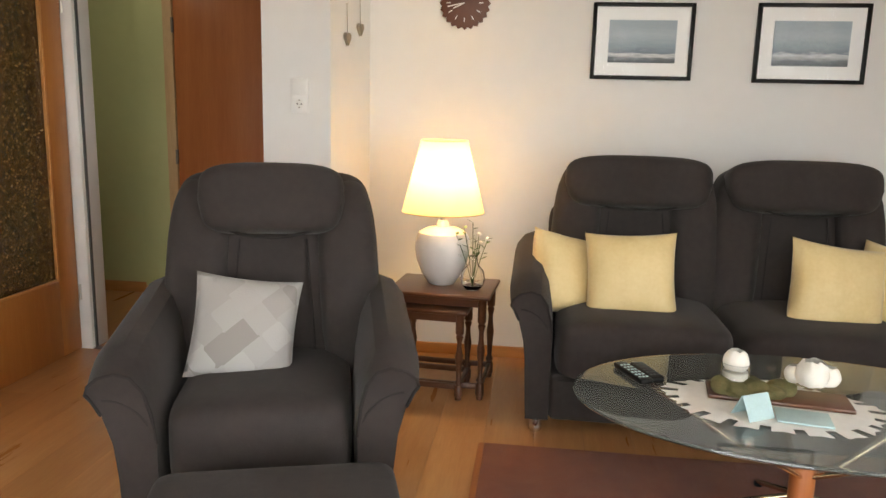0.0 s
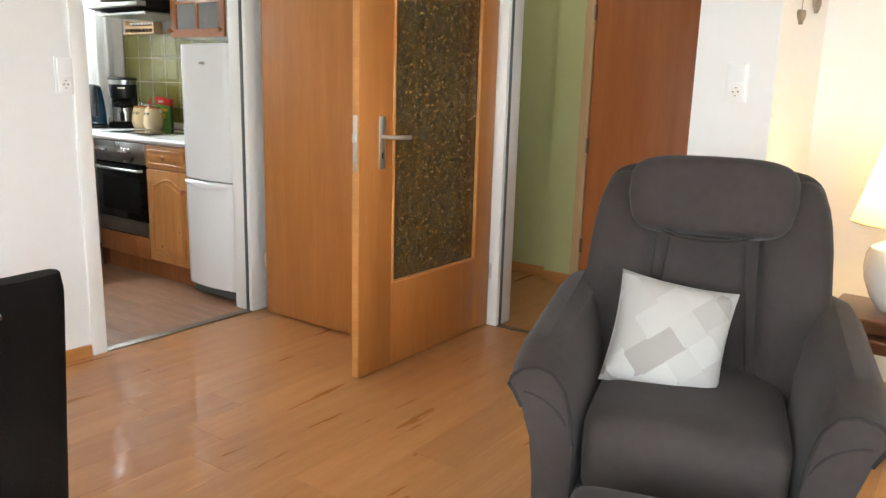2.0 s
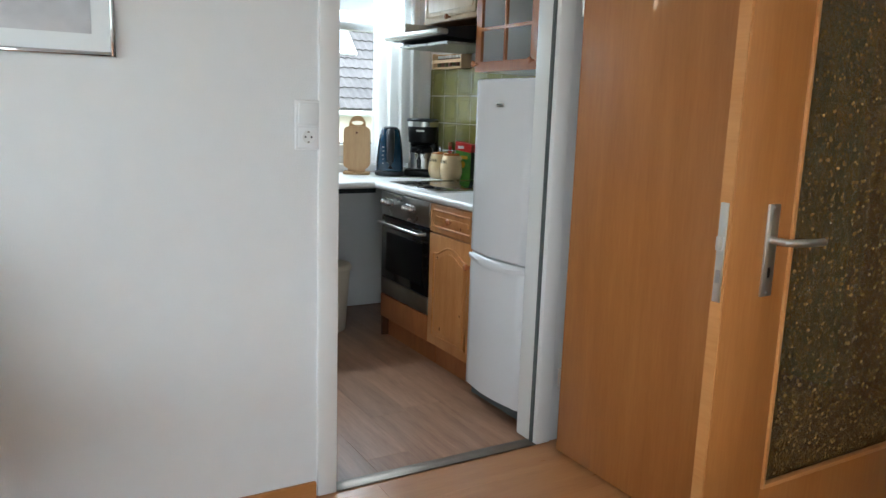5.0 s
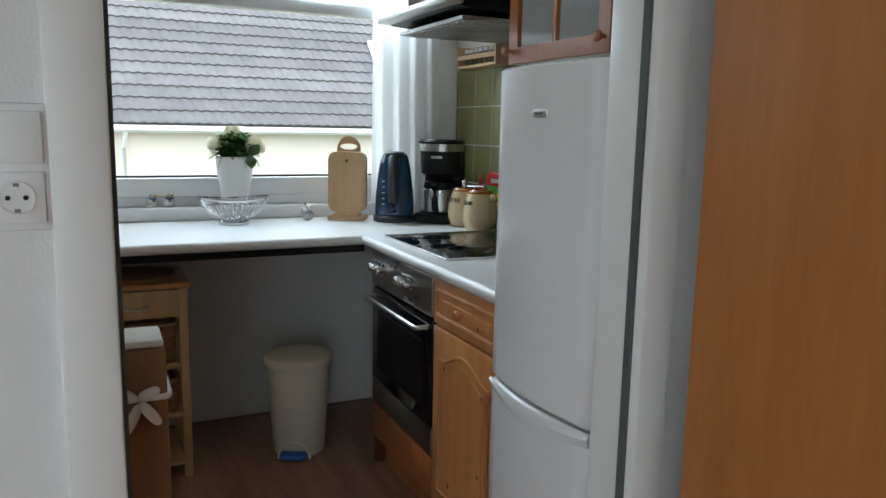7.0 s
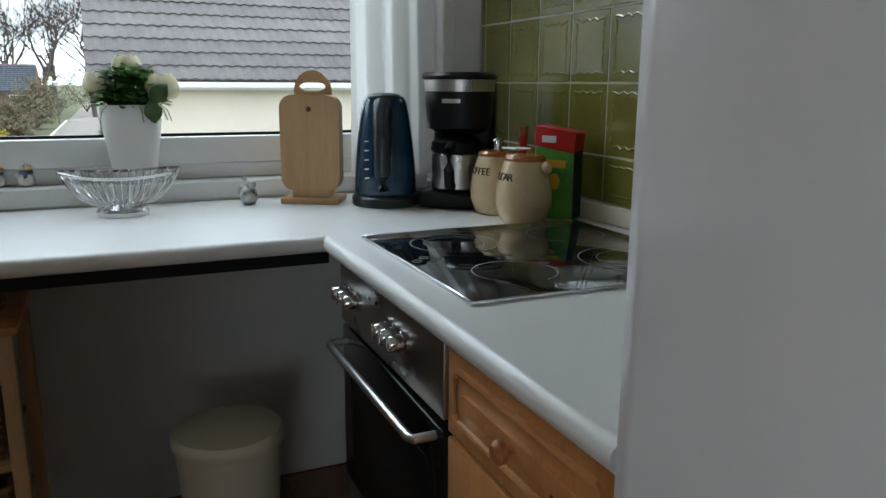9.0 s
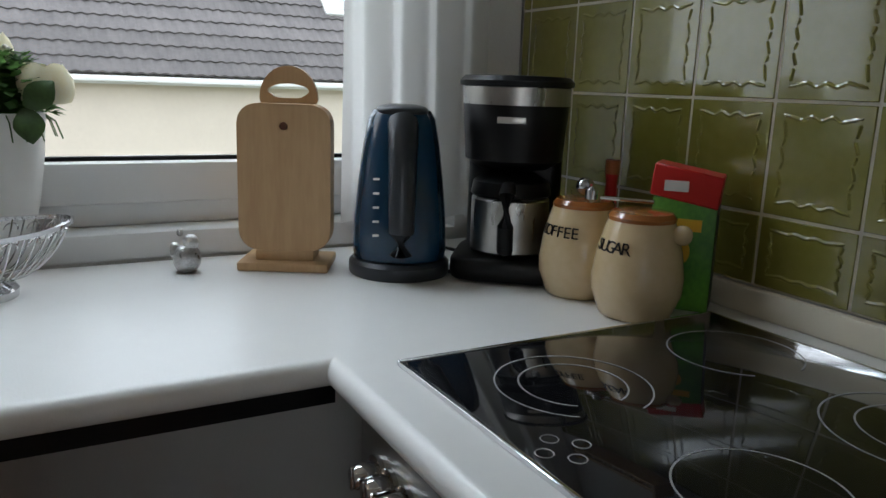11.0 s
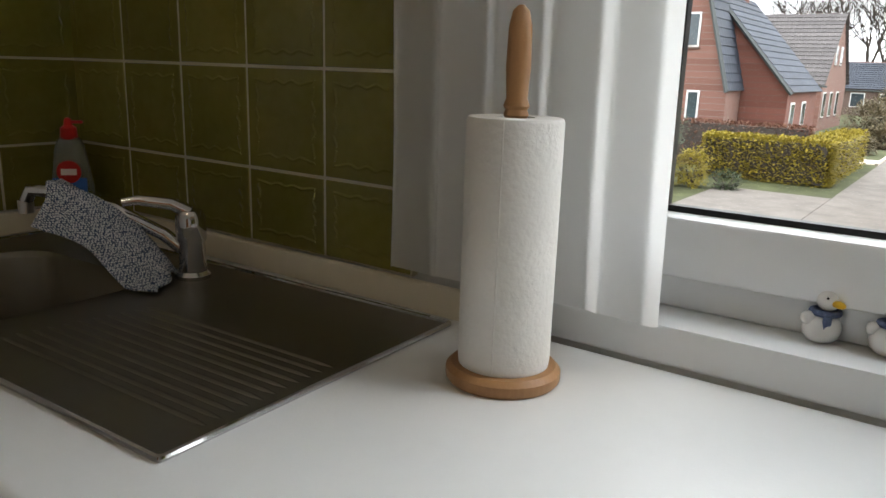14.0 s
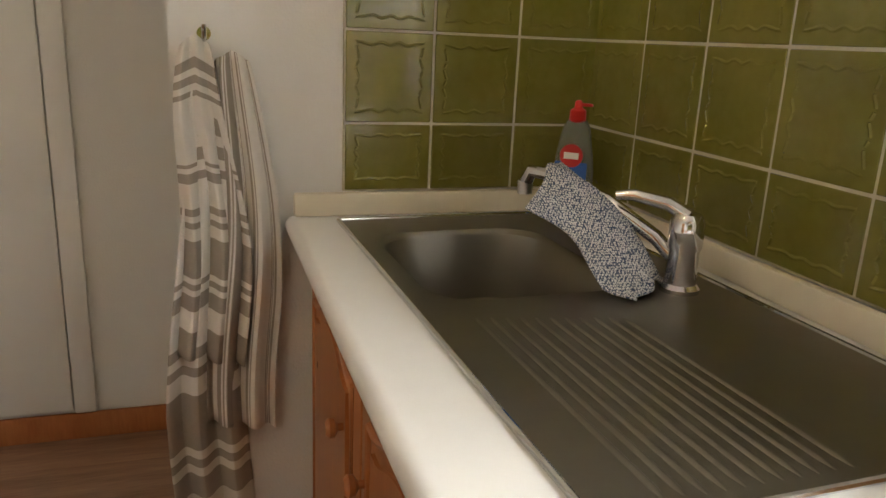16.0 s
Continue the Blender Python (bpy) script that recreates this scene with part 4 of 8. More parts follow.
def rose(bm, c, r, rnd, layers=4):
    """A full bloom: cupped petals in shells round the bud, the outer ones opening and curling at the rim."""
    for l in range(layers):
        k3 = 3 + l
        rad = r * (0.35 + 0.65 * (l + 1) / layers)
        top, low = 0.15 + 0.11 * l, 2.6 - 0.1 * l
        for i in range(k3):
            a0 = 2 * math.pi * (i + 0.37 * l) / k3 + rnd.uniform(-0.15, 0.15)
            wide = math.pi / k3 * 1.35
            out = rnd.uniform(0.96, 1.06)
            g = []
            for u in range(7):
                uu = u / 3 - 1
                col = []
                for v in range(6):
                    vv = v / 5
                    pol = low + (top + 0.18 * uu * uu - low) * vv
                    az = a0 + uu * wide * (0.55 + 0.45 * math.sin(math.pi * min(1, 0.25 + 0.6 * vv)))
                    rr3 = rad * out * (1 + (0.10 if l else 0.03) * max(0, vv - 0.7) * 3 - 0.04 * uu * uu)
                    p = Vector((math.sin(pol) * math.cos(az), math.sin(pol) * math.sin(az), 0.95 * math.cos(pol))) * rr3
                    col.append(bm.verts.new(Vector(c) + p + noise.noise_vector((Vector(c) + p) * 60) * r * 0.06))
                g.append(col)
            for u in range(6):
                for v in range(5):
                    bm.faces.new((g[u][v], g[u + 1][v], g[u + 1][v + 1], g[u][v + 1]))
for rx, ry, rz, r in ((0.09, 0.0, 0.085, 0.045), (0.135, 0.02, 0.075, 0.035), (0.05, 0.03, 0.07, 0.03)):
    bm = bm_new()
    rose(bm, (rx, ry, rz), r, rnd)
    part("rose", bm, "petal", tr)
jg = thing("candle_glass", "small glass jar holding a white rose", "candle jar", pose(0.575, 2.555, Z0 + 0.016))
bm = bm_new()
lathe(bm, [(0.038, 0.0), (0.042, 0.01), (0.042, 0.085), (0.039, 0.085), (0.039, 0.012)], 24)
part("jar", bm, "glass", jg)
bm = bm_new()
lathe(bm, [(0.035, 0.012), (0.035, 0.06)], 20)
part("filling", bm, "petal", jg)
bm = bm_new()
rose(bm, (0, 0, 0.09), 0.036, rnd)
part("rose", bm, "petal", jg)
M["card_blue"] = mat("pale_blue_card", (0.42, 0.58, 0.60), 0.6, var=0.1, scale=20)
cd = thing("folded_card", "pale blue folded card standing on the doily", "card", pose(0.59, 2.40, Z0 + 0.004, 0, 0, 30))
bm = bm_new()
box(bm, 0, -0.018, 0.03, 0.09, 0.0015, 0.07, m=Matrix.Rotation(radians(-28), 4, "X"))
part("leaf", bm, "card_blue", cd)
bm = bm_new()
box(bm, 0, 0.018, 0.03, 0.09, 0.0015, 0.07, m=Matrix.Rotation(radians(28), 4, "X"))
part("leaf", bm, "card_blue", cd)
bm = bm_new()
box(bm, 0, 0, 0.006, 0.14, 0.10, 0.006, 0.002)
solid("gift_sachet", bm, "card_blue", "flat pale blue sachet lying on the doily", "sachet", m=pose(0.72, 2.395, Z0 + 0.003, 0, 0, -10))
for i, (x, y, a, l) in enumerate(((0.30, 2.67, 24, 0.17), (0.345, 2.69, 20, 0.15))):
    rc = thing("remote_control", ("silver-grey" if i == 0 else "black") + " remote control lying on the glass table", "remote control", pose(x, y, Z0, 0, 0, a), "remote controls")
    bm = bm_new()
    box(bm, 0, 0, 0.009, 0.045, l, 0.018, 0.006, 3)
    part("case", bm, "black", rc)
    for r in range(6):
        for c in range(3):
            bm = bm_new()
            box(bm, -0.012 + 0.012 * c, -l / 2 + 0.025 + 0.022 * r, 0.0185, 0.008, 0.008, 0.003, 0.001, 1)
            part("button", bm, "card_blue" if i == 0 else "seal", rc)

# ---- dining corner ----
tb = thing("dining_table", "light oak dining table by the white wall", "dining table", pose(-2.21, 0.42, 0))
part("tabletop", boxes((-0.385, 0.40, -0.82, 0.815, 0.725, 0.75), bevel=0.004), "maple", tb)
for sx in (-0.35, 0.36):
    for sy in (-0.78, 0.775):
        part("leg", boxes((sx - 0.03, sx + 0.03, sy - 0.03, sy + 0.03, 0, 0.725), bevel=0.004), "maple", tb)
for b in ((-0.32, 0.33, -0.775, -0.755, 0.65, 0.725), (-0.32, 0.33, 0.755, 0.775, 0.65, 0.725)):
    part("apron", boxes(b), "maple", tb)
M["runner"] = mat("brown_velvet_runner", (0.085, 0.020, 0.010), 0.85, var=0.35, scale=8, col2=(0.15, 0.045, 0.022), bump=0.3, bscale=200, sheen=0.05)
bm = bm_new()
prof = [(-1.0, 0.7525), (0.80, 0.7525), (0.818, 0.7505), (0.823, 0.735), (0.824, 0.69)]
for sy in (0.0,):
    a = [[bm.verts.new((x, y, z)) for y, z in prof] for x in (-0.165, 0.175)]
    b = [[bm.verts.new((x, y + (0.002 if i > 1 else 0), z + (0.002 if i < 3 else 0))) for i, (y, z) in enumerate(prof)] for x in (-0.165, 0.175)]
    for i in range(len(prof) - 1):
        bm.faces.new((a[0][i], a[1][i], a[1][i + 1], a[0][i + 1]))
        bm.faces.new((b[0][i], b[0][i + 1], b[1][i + 1], b[1][i]))
        for k4 in (0, 1):
            bm.faces.new((a[k4][i], a[k4][i + 1], b[k4][i + 1], b[k4][i]))
for v in bm.verts:
    v.co.y = max(v.co.y, -0.8)
solid("table_runner", bm, "runner", "brown velvet table runner hanging over the end", "table runner", m=pose(-2.20, 0.42, 0))
M["ribbed"] = mat("cream_ribbed_cotton", (0.80, 0.77, 0.66), 0.9, var=0.05, scale=20, stretch=(1, 1, 1), bump=0.3, bscale=120)


def placemat(x, y, rot):
    bm = bm_new()
    w, l, k5 = 0.30, 0.44, 132
    top = [[bm.verts.new((sx * (w / 2 + 0.003 * (i // 2 % 2)), -l / 2 + l * i / k5, 0.0030 + 0.0012 * (i % 3 > 0))) for i in range(k5 + 1)] for sx in (-1, 1)]
    low = [[bm.verts.new((sx * w / 2, -l / 2 + l * i / k5, 0.0)) for i in range(k5 + 1)] for sx in (-1, 1)]
    for i in range(k5):
        bm.faces.new((top[0][i], top[1][i], top[1][i + 1], top[0][i + 1]))
        bm.faces.new((low[0][i], low[0][i + 1], low[1][i + 1], low[1][i]))
        for s in (0, 1):
            bm.faces.new((top[s][i], top[s][i + 1], low[s][i + 1], low[s][i]))
    for i in (0, k5):
        bm.faces.new((top[0][i], top[1][i], low[1][i], low[0][i]))
    return solid("placemat", bm, "ribbed", "cream ribbed cotton placemat on the dining table", "placemat", "placemats", m=pose(x, y, 0.7551, 0, 0, rot))


placemat(-2.415, 0.99, 0)
placemat(-1.975, 0.985, -1)
placemat(-1.985, 0.35, 1)
placemat(-2.43, 0.35, 0)
fp = thing("flower_pot", "white flower arrangement with green loops on the table", "plant", pose(-2.24, 0.80, 0.757))
bm = bm_new()
box(bm, 0, 0, 0.03, 0.12, 0.12, 0.06, 0.008, 2)
part("pot", bm, "card_blue", fp)
for i in range(4):
    bm = bm_new()
    rose(bm, (rnd.uniform(-0.06, 0.06), rnd.uniform(-0.05, 0.07), 0.085 + 0.015 * i), 0.045, rnd)
    part("blossom", bm, "petal", fp)
bm = bm_new()
for i in range(18):
    a = rnd.uniform(0, 6.28)
    leafy(bm, (0.04 * math.cos(a), 0.04 * math.sin(a), 0.06), Vector((math.cos(a), math.sin(a), 0.25)), 0.09, 0.04)
part("leaves", bm, "leaf", fp)
bm = bm_new()
tube(bm, [(0, 0.10 + 0.07 * math.cos(t), 0.22 + 0.085 * math.sin(t)) for t in [0.3 * q - 1.8 for q in range(18)]], 0.003, 6)
tube(bm, [(0, 0.02 + 0.08 * math.cos(t), 0.06 + 0.10 * math.sin(t)) for t in [0.26 * q for q in range(12)]], 0.0025, 6)
part("grass_loop", bm, "leaf", fp)


def dining_chair(label, m, back, grip, hb=0.50):
    """High-back upholstered chair facing local +x."""
    c = thing("dining_chair", label, "chair", m, "chairs at the dining table")
    bm = bm_new()
    puff(bm, 0.0, 0, 0.45, 0.46, 0.45, 0.10, 0.25, 14)
    part("seat", bm, back, c)
    bm = bm_new()
    w = 0.455
    seg = 16
    rows = []
    for j in range(seg + 1):
        v = j / seg
        z = 0.40 + hb * v
        row = []
        xc = -0.235 - 0.055 * v
        for i in range(20):
            a = 2 * math.pi * i / 20
            cx, cy = math.copysign(abs(math.cos(a)) ** 0.35, math.cos(a)), math.copysign(abs(math.sin(a)) ** 0.35, math.sin(a))
            k6 = 1 - 0.25 * max(0, v - 0.93) / 0.07
            row.append(bm.verts.new((xc + cx * 0.034 * k6, cy * w / 2 * (1 - 0.02 * max(0, v - 0.93) / 0.07), z - 0.012 * (1 - abs(cy)) * v)))
        rows.append(row)
    for a, b in zip(rows, rows[1:]):
        for i in range(20):
            bm.faces.new((a[i], a[(i + 1) % 20], b[(i + 1) % 20], b[i]))
    bm.faces.new(rows[0])
    bm.faces.new(rows[-1])
    bk = part("backrest", bm, back, c)
    for sy in (-0.2, 0.2):
        for sx in (-0.2, 0.19):
            part("leg", boxes((sx - 0.018, sx + 0.018, sy - 0.018, sy + 0.018, 0, 0.42), bevel=0.003), "walnut", c)
    if grip:
        bm = bm_new()
        puff(bm, -0.312, 0.0, 0.82, 0.016, 0.215, 0.09, 0.2, 12)
        part("grip_pocket", bm, "leather", bk)
        bm = bm_new()
        tube(bm, [(-0.318 - 0.028 * math.sin(math.pi * q / 12), -0.10 + 0.2 * q / 12, 0.845 - 0.022 * math.sin(math.pi * q / 12)) for q in range(13)], 0.011, 10)
        part("grip", bm, "chrome", bk, "curved chrome grip bar")
    return c


dining_chair("black leather dining chair with a chrome back grip", pose(-1.60 - 0.29, 0.945, 0, 0, 0, 180), "leather", True)
dining_chair("brown suede dining chair on the far side", pose(-2.90, 0.90, 0, 0, 0, 0), "suede", False, 0.57)

# hall ceiling lamp, added out of view as a fill for the hall
hl = thing("ceiling_lamp", "added round white ceiling lamp brightening the hall, unseen", "lamp", pose(-2.5, 4.4, H))
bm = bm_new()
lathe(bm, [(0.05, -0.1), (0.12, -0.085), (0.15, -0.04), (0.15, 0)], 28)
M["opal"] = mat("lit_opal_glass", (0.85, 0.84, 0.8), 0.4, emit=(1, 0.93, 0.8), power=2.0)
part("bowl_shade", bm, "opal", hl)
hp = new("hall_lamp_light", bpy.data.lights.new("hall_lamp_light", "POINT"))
hp.data.energy, hp.data.color, hp.data.shadow_soft_size = HALL_FILL, (1, 0.93, 0.82), 0.12
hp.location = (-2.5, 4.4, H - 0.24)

# ---- kitchen: worktop and units ----
WF, NF, ZT = -5.112, 3.20, 0.90


wt = thing("worktop", "white laminate L-shaped worktop with a rounded edge", "worktop")
part("slab", cells([TX, -5.56, -5.205, WF, -4.04], [TY, 1.185, 1.595, NF, NX], lambda i, j: (i < 3 and (i, j) != (1, 1)) or (i == 3 and j == 3), 0.862, ZT), "worktop", wt)
for pts in ([(WF, TY, 0.881), (WF, NF, 0.881)], [(WF, NF, 0.881), (-4.04, NF, 0.881)]):
    bm = bm_new()
    tube(bm, pts, 0.019, 12)
    part("rounded_edge", bm, "worktop", wt)
M["upstand"] = mat("cream_upstand", (0.70, 0.64, 0.52), 0.4, var=0.04, scale=5)
for b in ((TX, TX + 0.02, TY + 0.02, WY0 - 0.0, ZT, 0.945), (TX, WF + 0.004, TY, TY + 0.02, ZT, 0.945), (TX + 0.02, -4.04, NX - 0.02, NX, ZT, 0.945)):
    part("upstand", boxes(b, bevel=0.006), "upstand", wt, "narrow cream upstand along the tiles")
structure("wall_strip", boxes((WF - 0.012, WF - 0.002, 2.03, NF, 0.835, 0.861)), "black", "black strip under the worktop's front edge", "trim")


def panel_door(parent, name, w, h, z0, arch, m, knob, material="pine"):
    """A framed pine front facing local -y; the field is arched at the top where asked."""
    fr = part(name, boxes((0.002, w - 0.002, -0.018, 0, z0 + 0.002, z0 + h - 0.002), bevel=0.004), material, parent, at=m)
    e = 0.055 if arch else 0.032
    pts = []
    x0, x1, zb, zt = e, w - e, z0 + e, z0 + h - e
    if arch:
        zs = zt - 0.045
        pts = [(x0, zb), (x1, zb), (x1, zs)]
        for q in range(13):
            u = q / 12
            pts.append((x1 - 0.0 - (x1 - x0) * u, zs + 0.045 * math.sin(math.pi * min(1, max(0, (u - 0.12) / 0.76)))))
        pts.append((x0, zs))
    else:
        c = 0.012
        pts = [(x0 + c, zb), (x1 - c, zb), (x1, zb + c), (x1, zt - c), (x1 - c, zt), (x0 + c, zt), (x0, zt - c), (x0, zb + c)]
    bm = bm_new()
    tube(bm, [(x, -0.019, z) for x, z in pts], 0.006, 8, True)
    part("moulding", bm, material, fr)
    bm = bm_new()
    cx, cz = w / 2, z0 + h / 2
    ins = [(cx + (x - cx) * (1 - 0.028 / (w / 2 - e + 0.001)), cz + (z - cz) * (1 - 0.028 / (h / 2 - e + 0.001))) for x, z in pts]
    extrude_poly(bm, ins, 0.008, Matrix.Translation((0, -0.024, 0)))
    part("raised_field", bm, material, fr)
    bm = bm_new()
    lathe(bm, [(0.006, 0), (0.006, 0.014), (0.015, 0.02), (0.016, 0.028), (0.010, 0.034)], 16, (knob[0], -0.018, knob[1]), Matrix.Rotation(radians(90), 4, "X"))
    part("knob", bm, "pine_red", fr, "turned wooden knob")
    rk = random.Random(int(w * 1000 + h * 77))
    for q in range(3 if arch else 1):
        bm = bm_new()
        lathe(bm, [(rk.uniform(0.004, 0.009), 0), (0.003, 0.0012)], 10, (rk.uniform(x0 + 0.03, x1 - 0.03), -0.0241, rk.uniform(zb + 0.02, zt - 0.06)), Matrix.Rotation(radians(90), 4, "X") @ Matrix.Diagonal((1, 1.7, 1, 1)))
        part("knot", bm, "knot", fr)
    return fr


# base unit beside the oven
CF = 3.225
bu = thing("base_cabinet", "pine base cabinet with a drawer and arched door", "cabinet", group="base units")
part("carcass", boxes((-4.475, -4.045, CF, NX - 0.02, 0.12, 0.861)), "pine", bu)
panel_door(bu, "drawer_front", 0.43, 0.145, 0.712, False, pose(-4.475, CF, 0), (0.215, 0.785))
panel_door(bu, "door", 0.43, 0.58, 0.128, True, pose(-4.475, CF, 0), (0.395, 0.60))
part("plinth", boxes((-4.475, -4.045, CF + 0.04, CF + 0.056, 0, 0.119)), "pine_red", bu)

ov = thing("built_in_oven", "black built-in oven with a steel control panel", "oven", group="base units")
ox0, ox1 = -5.045, -4.48
part("carcass", boxes((ox0, ox1, CF, NX - 0.02, 0.26, 0.861)), "black", ov)
cp = part("control_panel", boxes((ox0 + 0.004, ox1 - 0.004, CF - 0.02, CF, 0.725, 0.855), bevel=0.003), "steel", ov, "steel control panel")
for i, kx in enumerate((-4.985, -4.95, -4.91, -4.72, -4.685, -4.645)):
    bm = bm_new()
    lathe(bm, [(0.021, 0), (0.021, 0.006), (0.015, 0.008), (0.014, 0.03), (0.011, 0.034)], 20, (kx, CF - 0.02, 0.80), Matrix.Rotation(radians(90), 4, "X"))
    box(bm, kx, CF - 0.05, 0.80, 0.005, 0.012, 0.028, 0.001, 1)
    part("dial", bm, "chrome", cp)
for kx in (-4.84, -4.80):
    bm = bm_new()
    lathe(bm, [(0.004, 0), (0.004, 0.002)], 10, (kx, CF - 0.02, 0.825), Matrix.Rotation(radians(90), 4, "X"))
    part("pilot_lamp", bm, "glassblack", cp)
od = part("oven_door", boxes((ox0 + 0.004, ox1 - 0.004, CF - 0.018, CF, 0.36, 0.715), bevel=0.004), "glassblack", ov, "black glass oven door")
part("inner_window", boxes((ox0 + 0.07, ox1 - 0.07, CF - 0.0195, CF - 0.0175, 0.41, 0.63), bevel=0.0008), "black", od)
part("lower_trim", boxes((ox0 + 0.004, ox1 - 0.004, CF - 0.017, CF, 0.265, 0.355), bevel=0.003), "steel", ov, "grey metal lower panel")
bm = bm_new()
tube(bm, [(ox0 + 0.04, CF - 0.018, 0.685), (ox0 + 0.04, CF - 0.055, 0.685), (ox0 + 0.05, CF - 0.06, 0.685), (ox1 - 0.05, CF - 0.06, 0.685), (ox1 - 0.04, CF - 0.055, 0.685), (ox1 - 0.04, CF - 0.018, 0.685)], 0.008, 10)
part("handle", bm, "alu", od, "silver bar handle")
part("drawer_front", boxes((ox0 + 0.002, ox1 - 0.002, CF - 0.016, CF, 0.125, 0.258), bevel=0.003), "pine_red", ov, "red pine panel below the oven")
part("plinth", boxes((ox0, ox1, CF + 0.04, CF + 0.056, 0, 0.119)), "pine_red", ov)
part("side_panel", boxes((ox0 - 0.02, ox0 - 0.001, CF, NX - 0.02, 0, 0.861)), "walnut", ov)

hb = thing("ceramic_hob", "black glass ceramic hob with a steel rim", "hob")
hx0, hx1, hy0, hy1 = -5.05, -4.49, 3.255, 3.80
part("glass_plate", boxes((hx0 + 0.006, hx1 - 0.006, hy0 + 0.006, hy1 - 0.006, ZT, ZT + 0.006), bevel=0.0015), "glassblack", hb)
for b in ((hx0, hx0 + 0.006, hy0, hy1, ZT, ZT + 0.007), (hx1 - 0.006, hx1, hy0, hy1, ZT, ZT + 0.007), (hx0 + 0.006, hx1 - 0.006, hy0, hy0 + 0.006, ZT, ZT + 0.007), (hx0 + 0.006, hx1 - 0.006, hy1 - 0.006, hy1, ZT, ZT + 0.007)):
    part("rim", boxes(b, bevel=0.0015), "chrome", hb)
M["print_grey"] = mat("grey_print", (0.30, 0.30, 0.30), 0.4)
for cx, cy, rs in ((-4.90, 3.41, (0.09, 0.062)), (-4.90, 3.68, (0.085,)), (-4.64, 3.41, (0.075,)), (-4.64, 3.67, (0.105, 0.07))):
    for r in rs:
        bm = bm_new()
        segs = 48
        a0 = 0.3
        vs = [[bm.verts.new((cx + rr2 * math.cos(a0 + 5.4 * i / segs), cy + rr2 * math.sin(a0 + 5.4 * i / segs), ZT + 0.0064)) for i in range(segs + 1)] for rr2 in (r, r + 0.0022)]
        for i in range(segs):
            bm.faces.new((vs[0][i], vs[1][i], vs[1][i + 1], vs[0][i + 1]))
        part("zone_ring", bm, "print_grey", hb)
for q in range(4):
    bm = bm_new()
    a = math.pi / 2 * q
    tube(bm, [(-4.775 + 0.022 * math.cos(a) + 0.009 * math.cos(t), 3.30 + 0.022 * math.sin(a) + 0.009 * math.sin(t), ZT + 0.0064) for t in [2 * math.pi * i / 16 for i in range(16)]], 0.0008, 4, True)
    part("hob_symbol", bm, "print_grey", hb)

# sink unit
su = thing("sink_cabinet", "red pine sink cabinet under the worktop", "cabinet", group="base units")
part("carcass", boxes((TX + 0.02, -5.165, TY, 2.02, 0.12, 0.70)), "pine_red", su)
for i, y in enumerate((TY + 0.005, TY + 0.492)):
    panel_door(su, "door", 0.48, 0.72, 0.128, True, pose(-5.160, y, 0, 0, 0, 90), (0.05 if i else 0.38, 0.66), "pine_red")
part("plinth", boxes((-5.215, -5.20, TY, 2.02, 0, 0.119)), "pine_red", su)
part("side_panel", boxes((TX + 0.02, -5.165, 2.02, 2.038, 0, 0.861)), "pine_red", su)

sk = thing("sink", "stainless steel inset sink with a ribbed drainer", "sink", Matrix.Translation((-5.44, 1.57, 0)) @ Matrix.Rotation(radians(1.5), 4, "Z") @ Matrix.Translation((5.44, -1.57, 0)))
sx0, sx1, sy0, sy1 = -5.665, -5.195, 1.10, 2.045
M["steel_dark"] = mat("sink_steel", (0.27, 0.25, 0.22), 0.40, metal=1.0, scale=5, var=0.05, rvar=0.05)
bx0, bx1, by0, by1 = -5.53, -5.23, 1.21, 1.57
part("drainer", cells([sx0, bx0, bx1, sx1], [sy0, by0, by1, sy1], lambda i, j: (i, j) != (1, 1), ZT, ZT + 0.004), "steel_dark", sk)
bm = bm_new()
def rrect(cx, cy, hx, hy, r, z, k=6):
    out = []
    for qx, qy, a0 in ((1, 1, 0), (-1, 1, 90), (-1, -1, 180), (1, -1, 270)):
        for i in range(k + 1):
            a = radians(a0 + 90 * i / k)
            out.append((cx + qx * (hx - r) + r * math.cos(a), cy + qy * (hy - r) + r * math.sin(a), z))
    return out
bcx, bcy, bhx, bhy = (bx0 + bx1) / 2, (by0 + by1) / 2, (bx1 - bx0) / 2, (by1 - by0) / 2
levels = [(0.012, 0.03, ZT + 0.0045), (0.0, 0.07, ZT + 0.0045), (-0.006, 0.075, ZT - 0.004), (-0.02, 0.075, ZT - 0.12), (-0.05, 0.07, ZT - 0.15), (-0.1, 0.04, ZT - 0.155)]
rings = [[bm.verts.new(p) for p in rrect(bcx, bcy, bhx + g, bhy + g, r, z)] for g, r, z in levels]
for a, b in zip(rings, rings[1:]):
    for i in range(len(a)):
        j = (i + 1) % len(a)
        bm.faces.new((a[i], a[j], b[j], b[i]))
bm.faces.new(rings[-1])
part("bowl", bm, "steel_dark", sk)
bm = bm_new()
tube(bm, [(x, y, ZT + 0.004) for x, y, _ in rrect((sx0 + sx1) / 2, (sy0 + sy1) / 2, (sx1 - sx0) / 2, (sy1 - sy0) / 2, 0.005, 0)], 0.004, 8, True)
part("rim", bm, "chrome", sk)
for i in range(11):
    bm = bm_new()
    x = -5.262 - 0.0185 * i
    tube(bm, [(x, 1.628 + 0.004 * i, ZT - 0.001), (x, 1.645 + 0.004 * i, ZT + 0.0012), (x, 2.005, ZT + 0.0012), (x, 2.025, ZT - 0.001)], 0.0052, 10)
    part("drainer_rib", bm, "steel_dark", sk)
bm = bm_new()
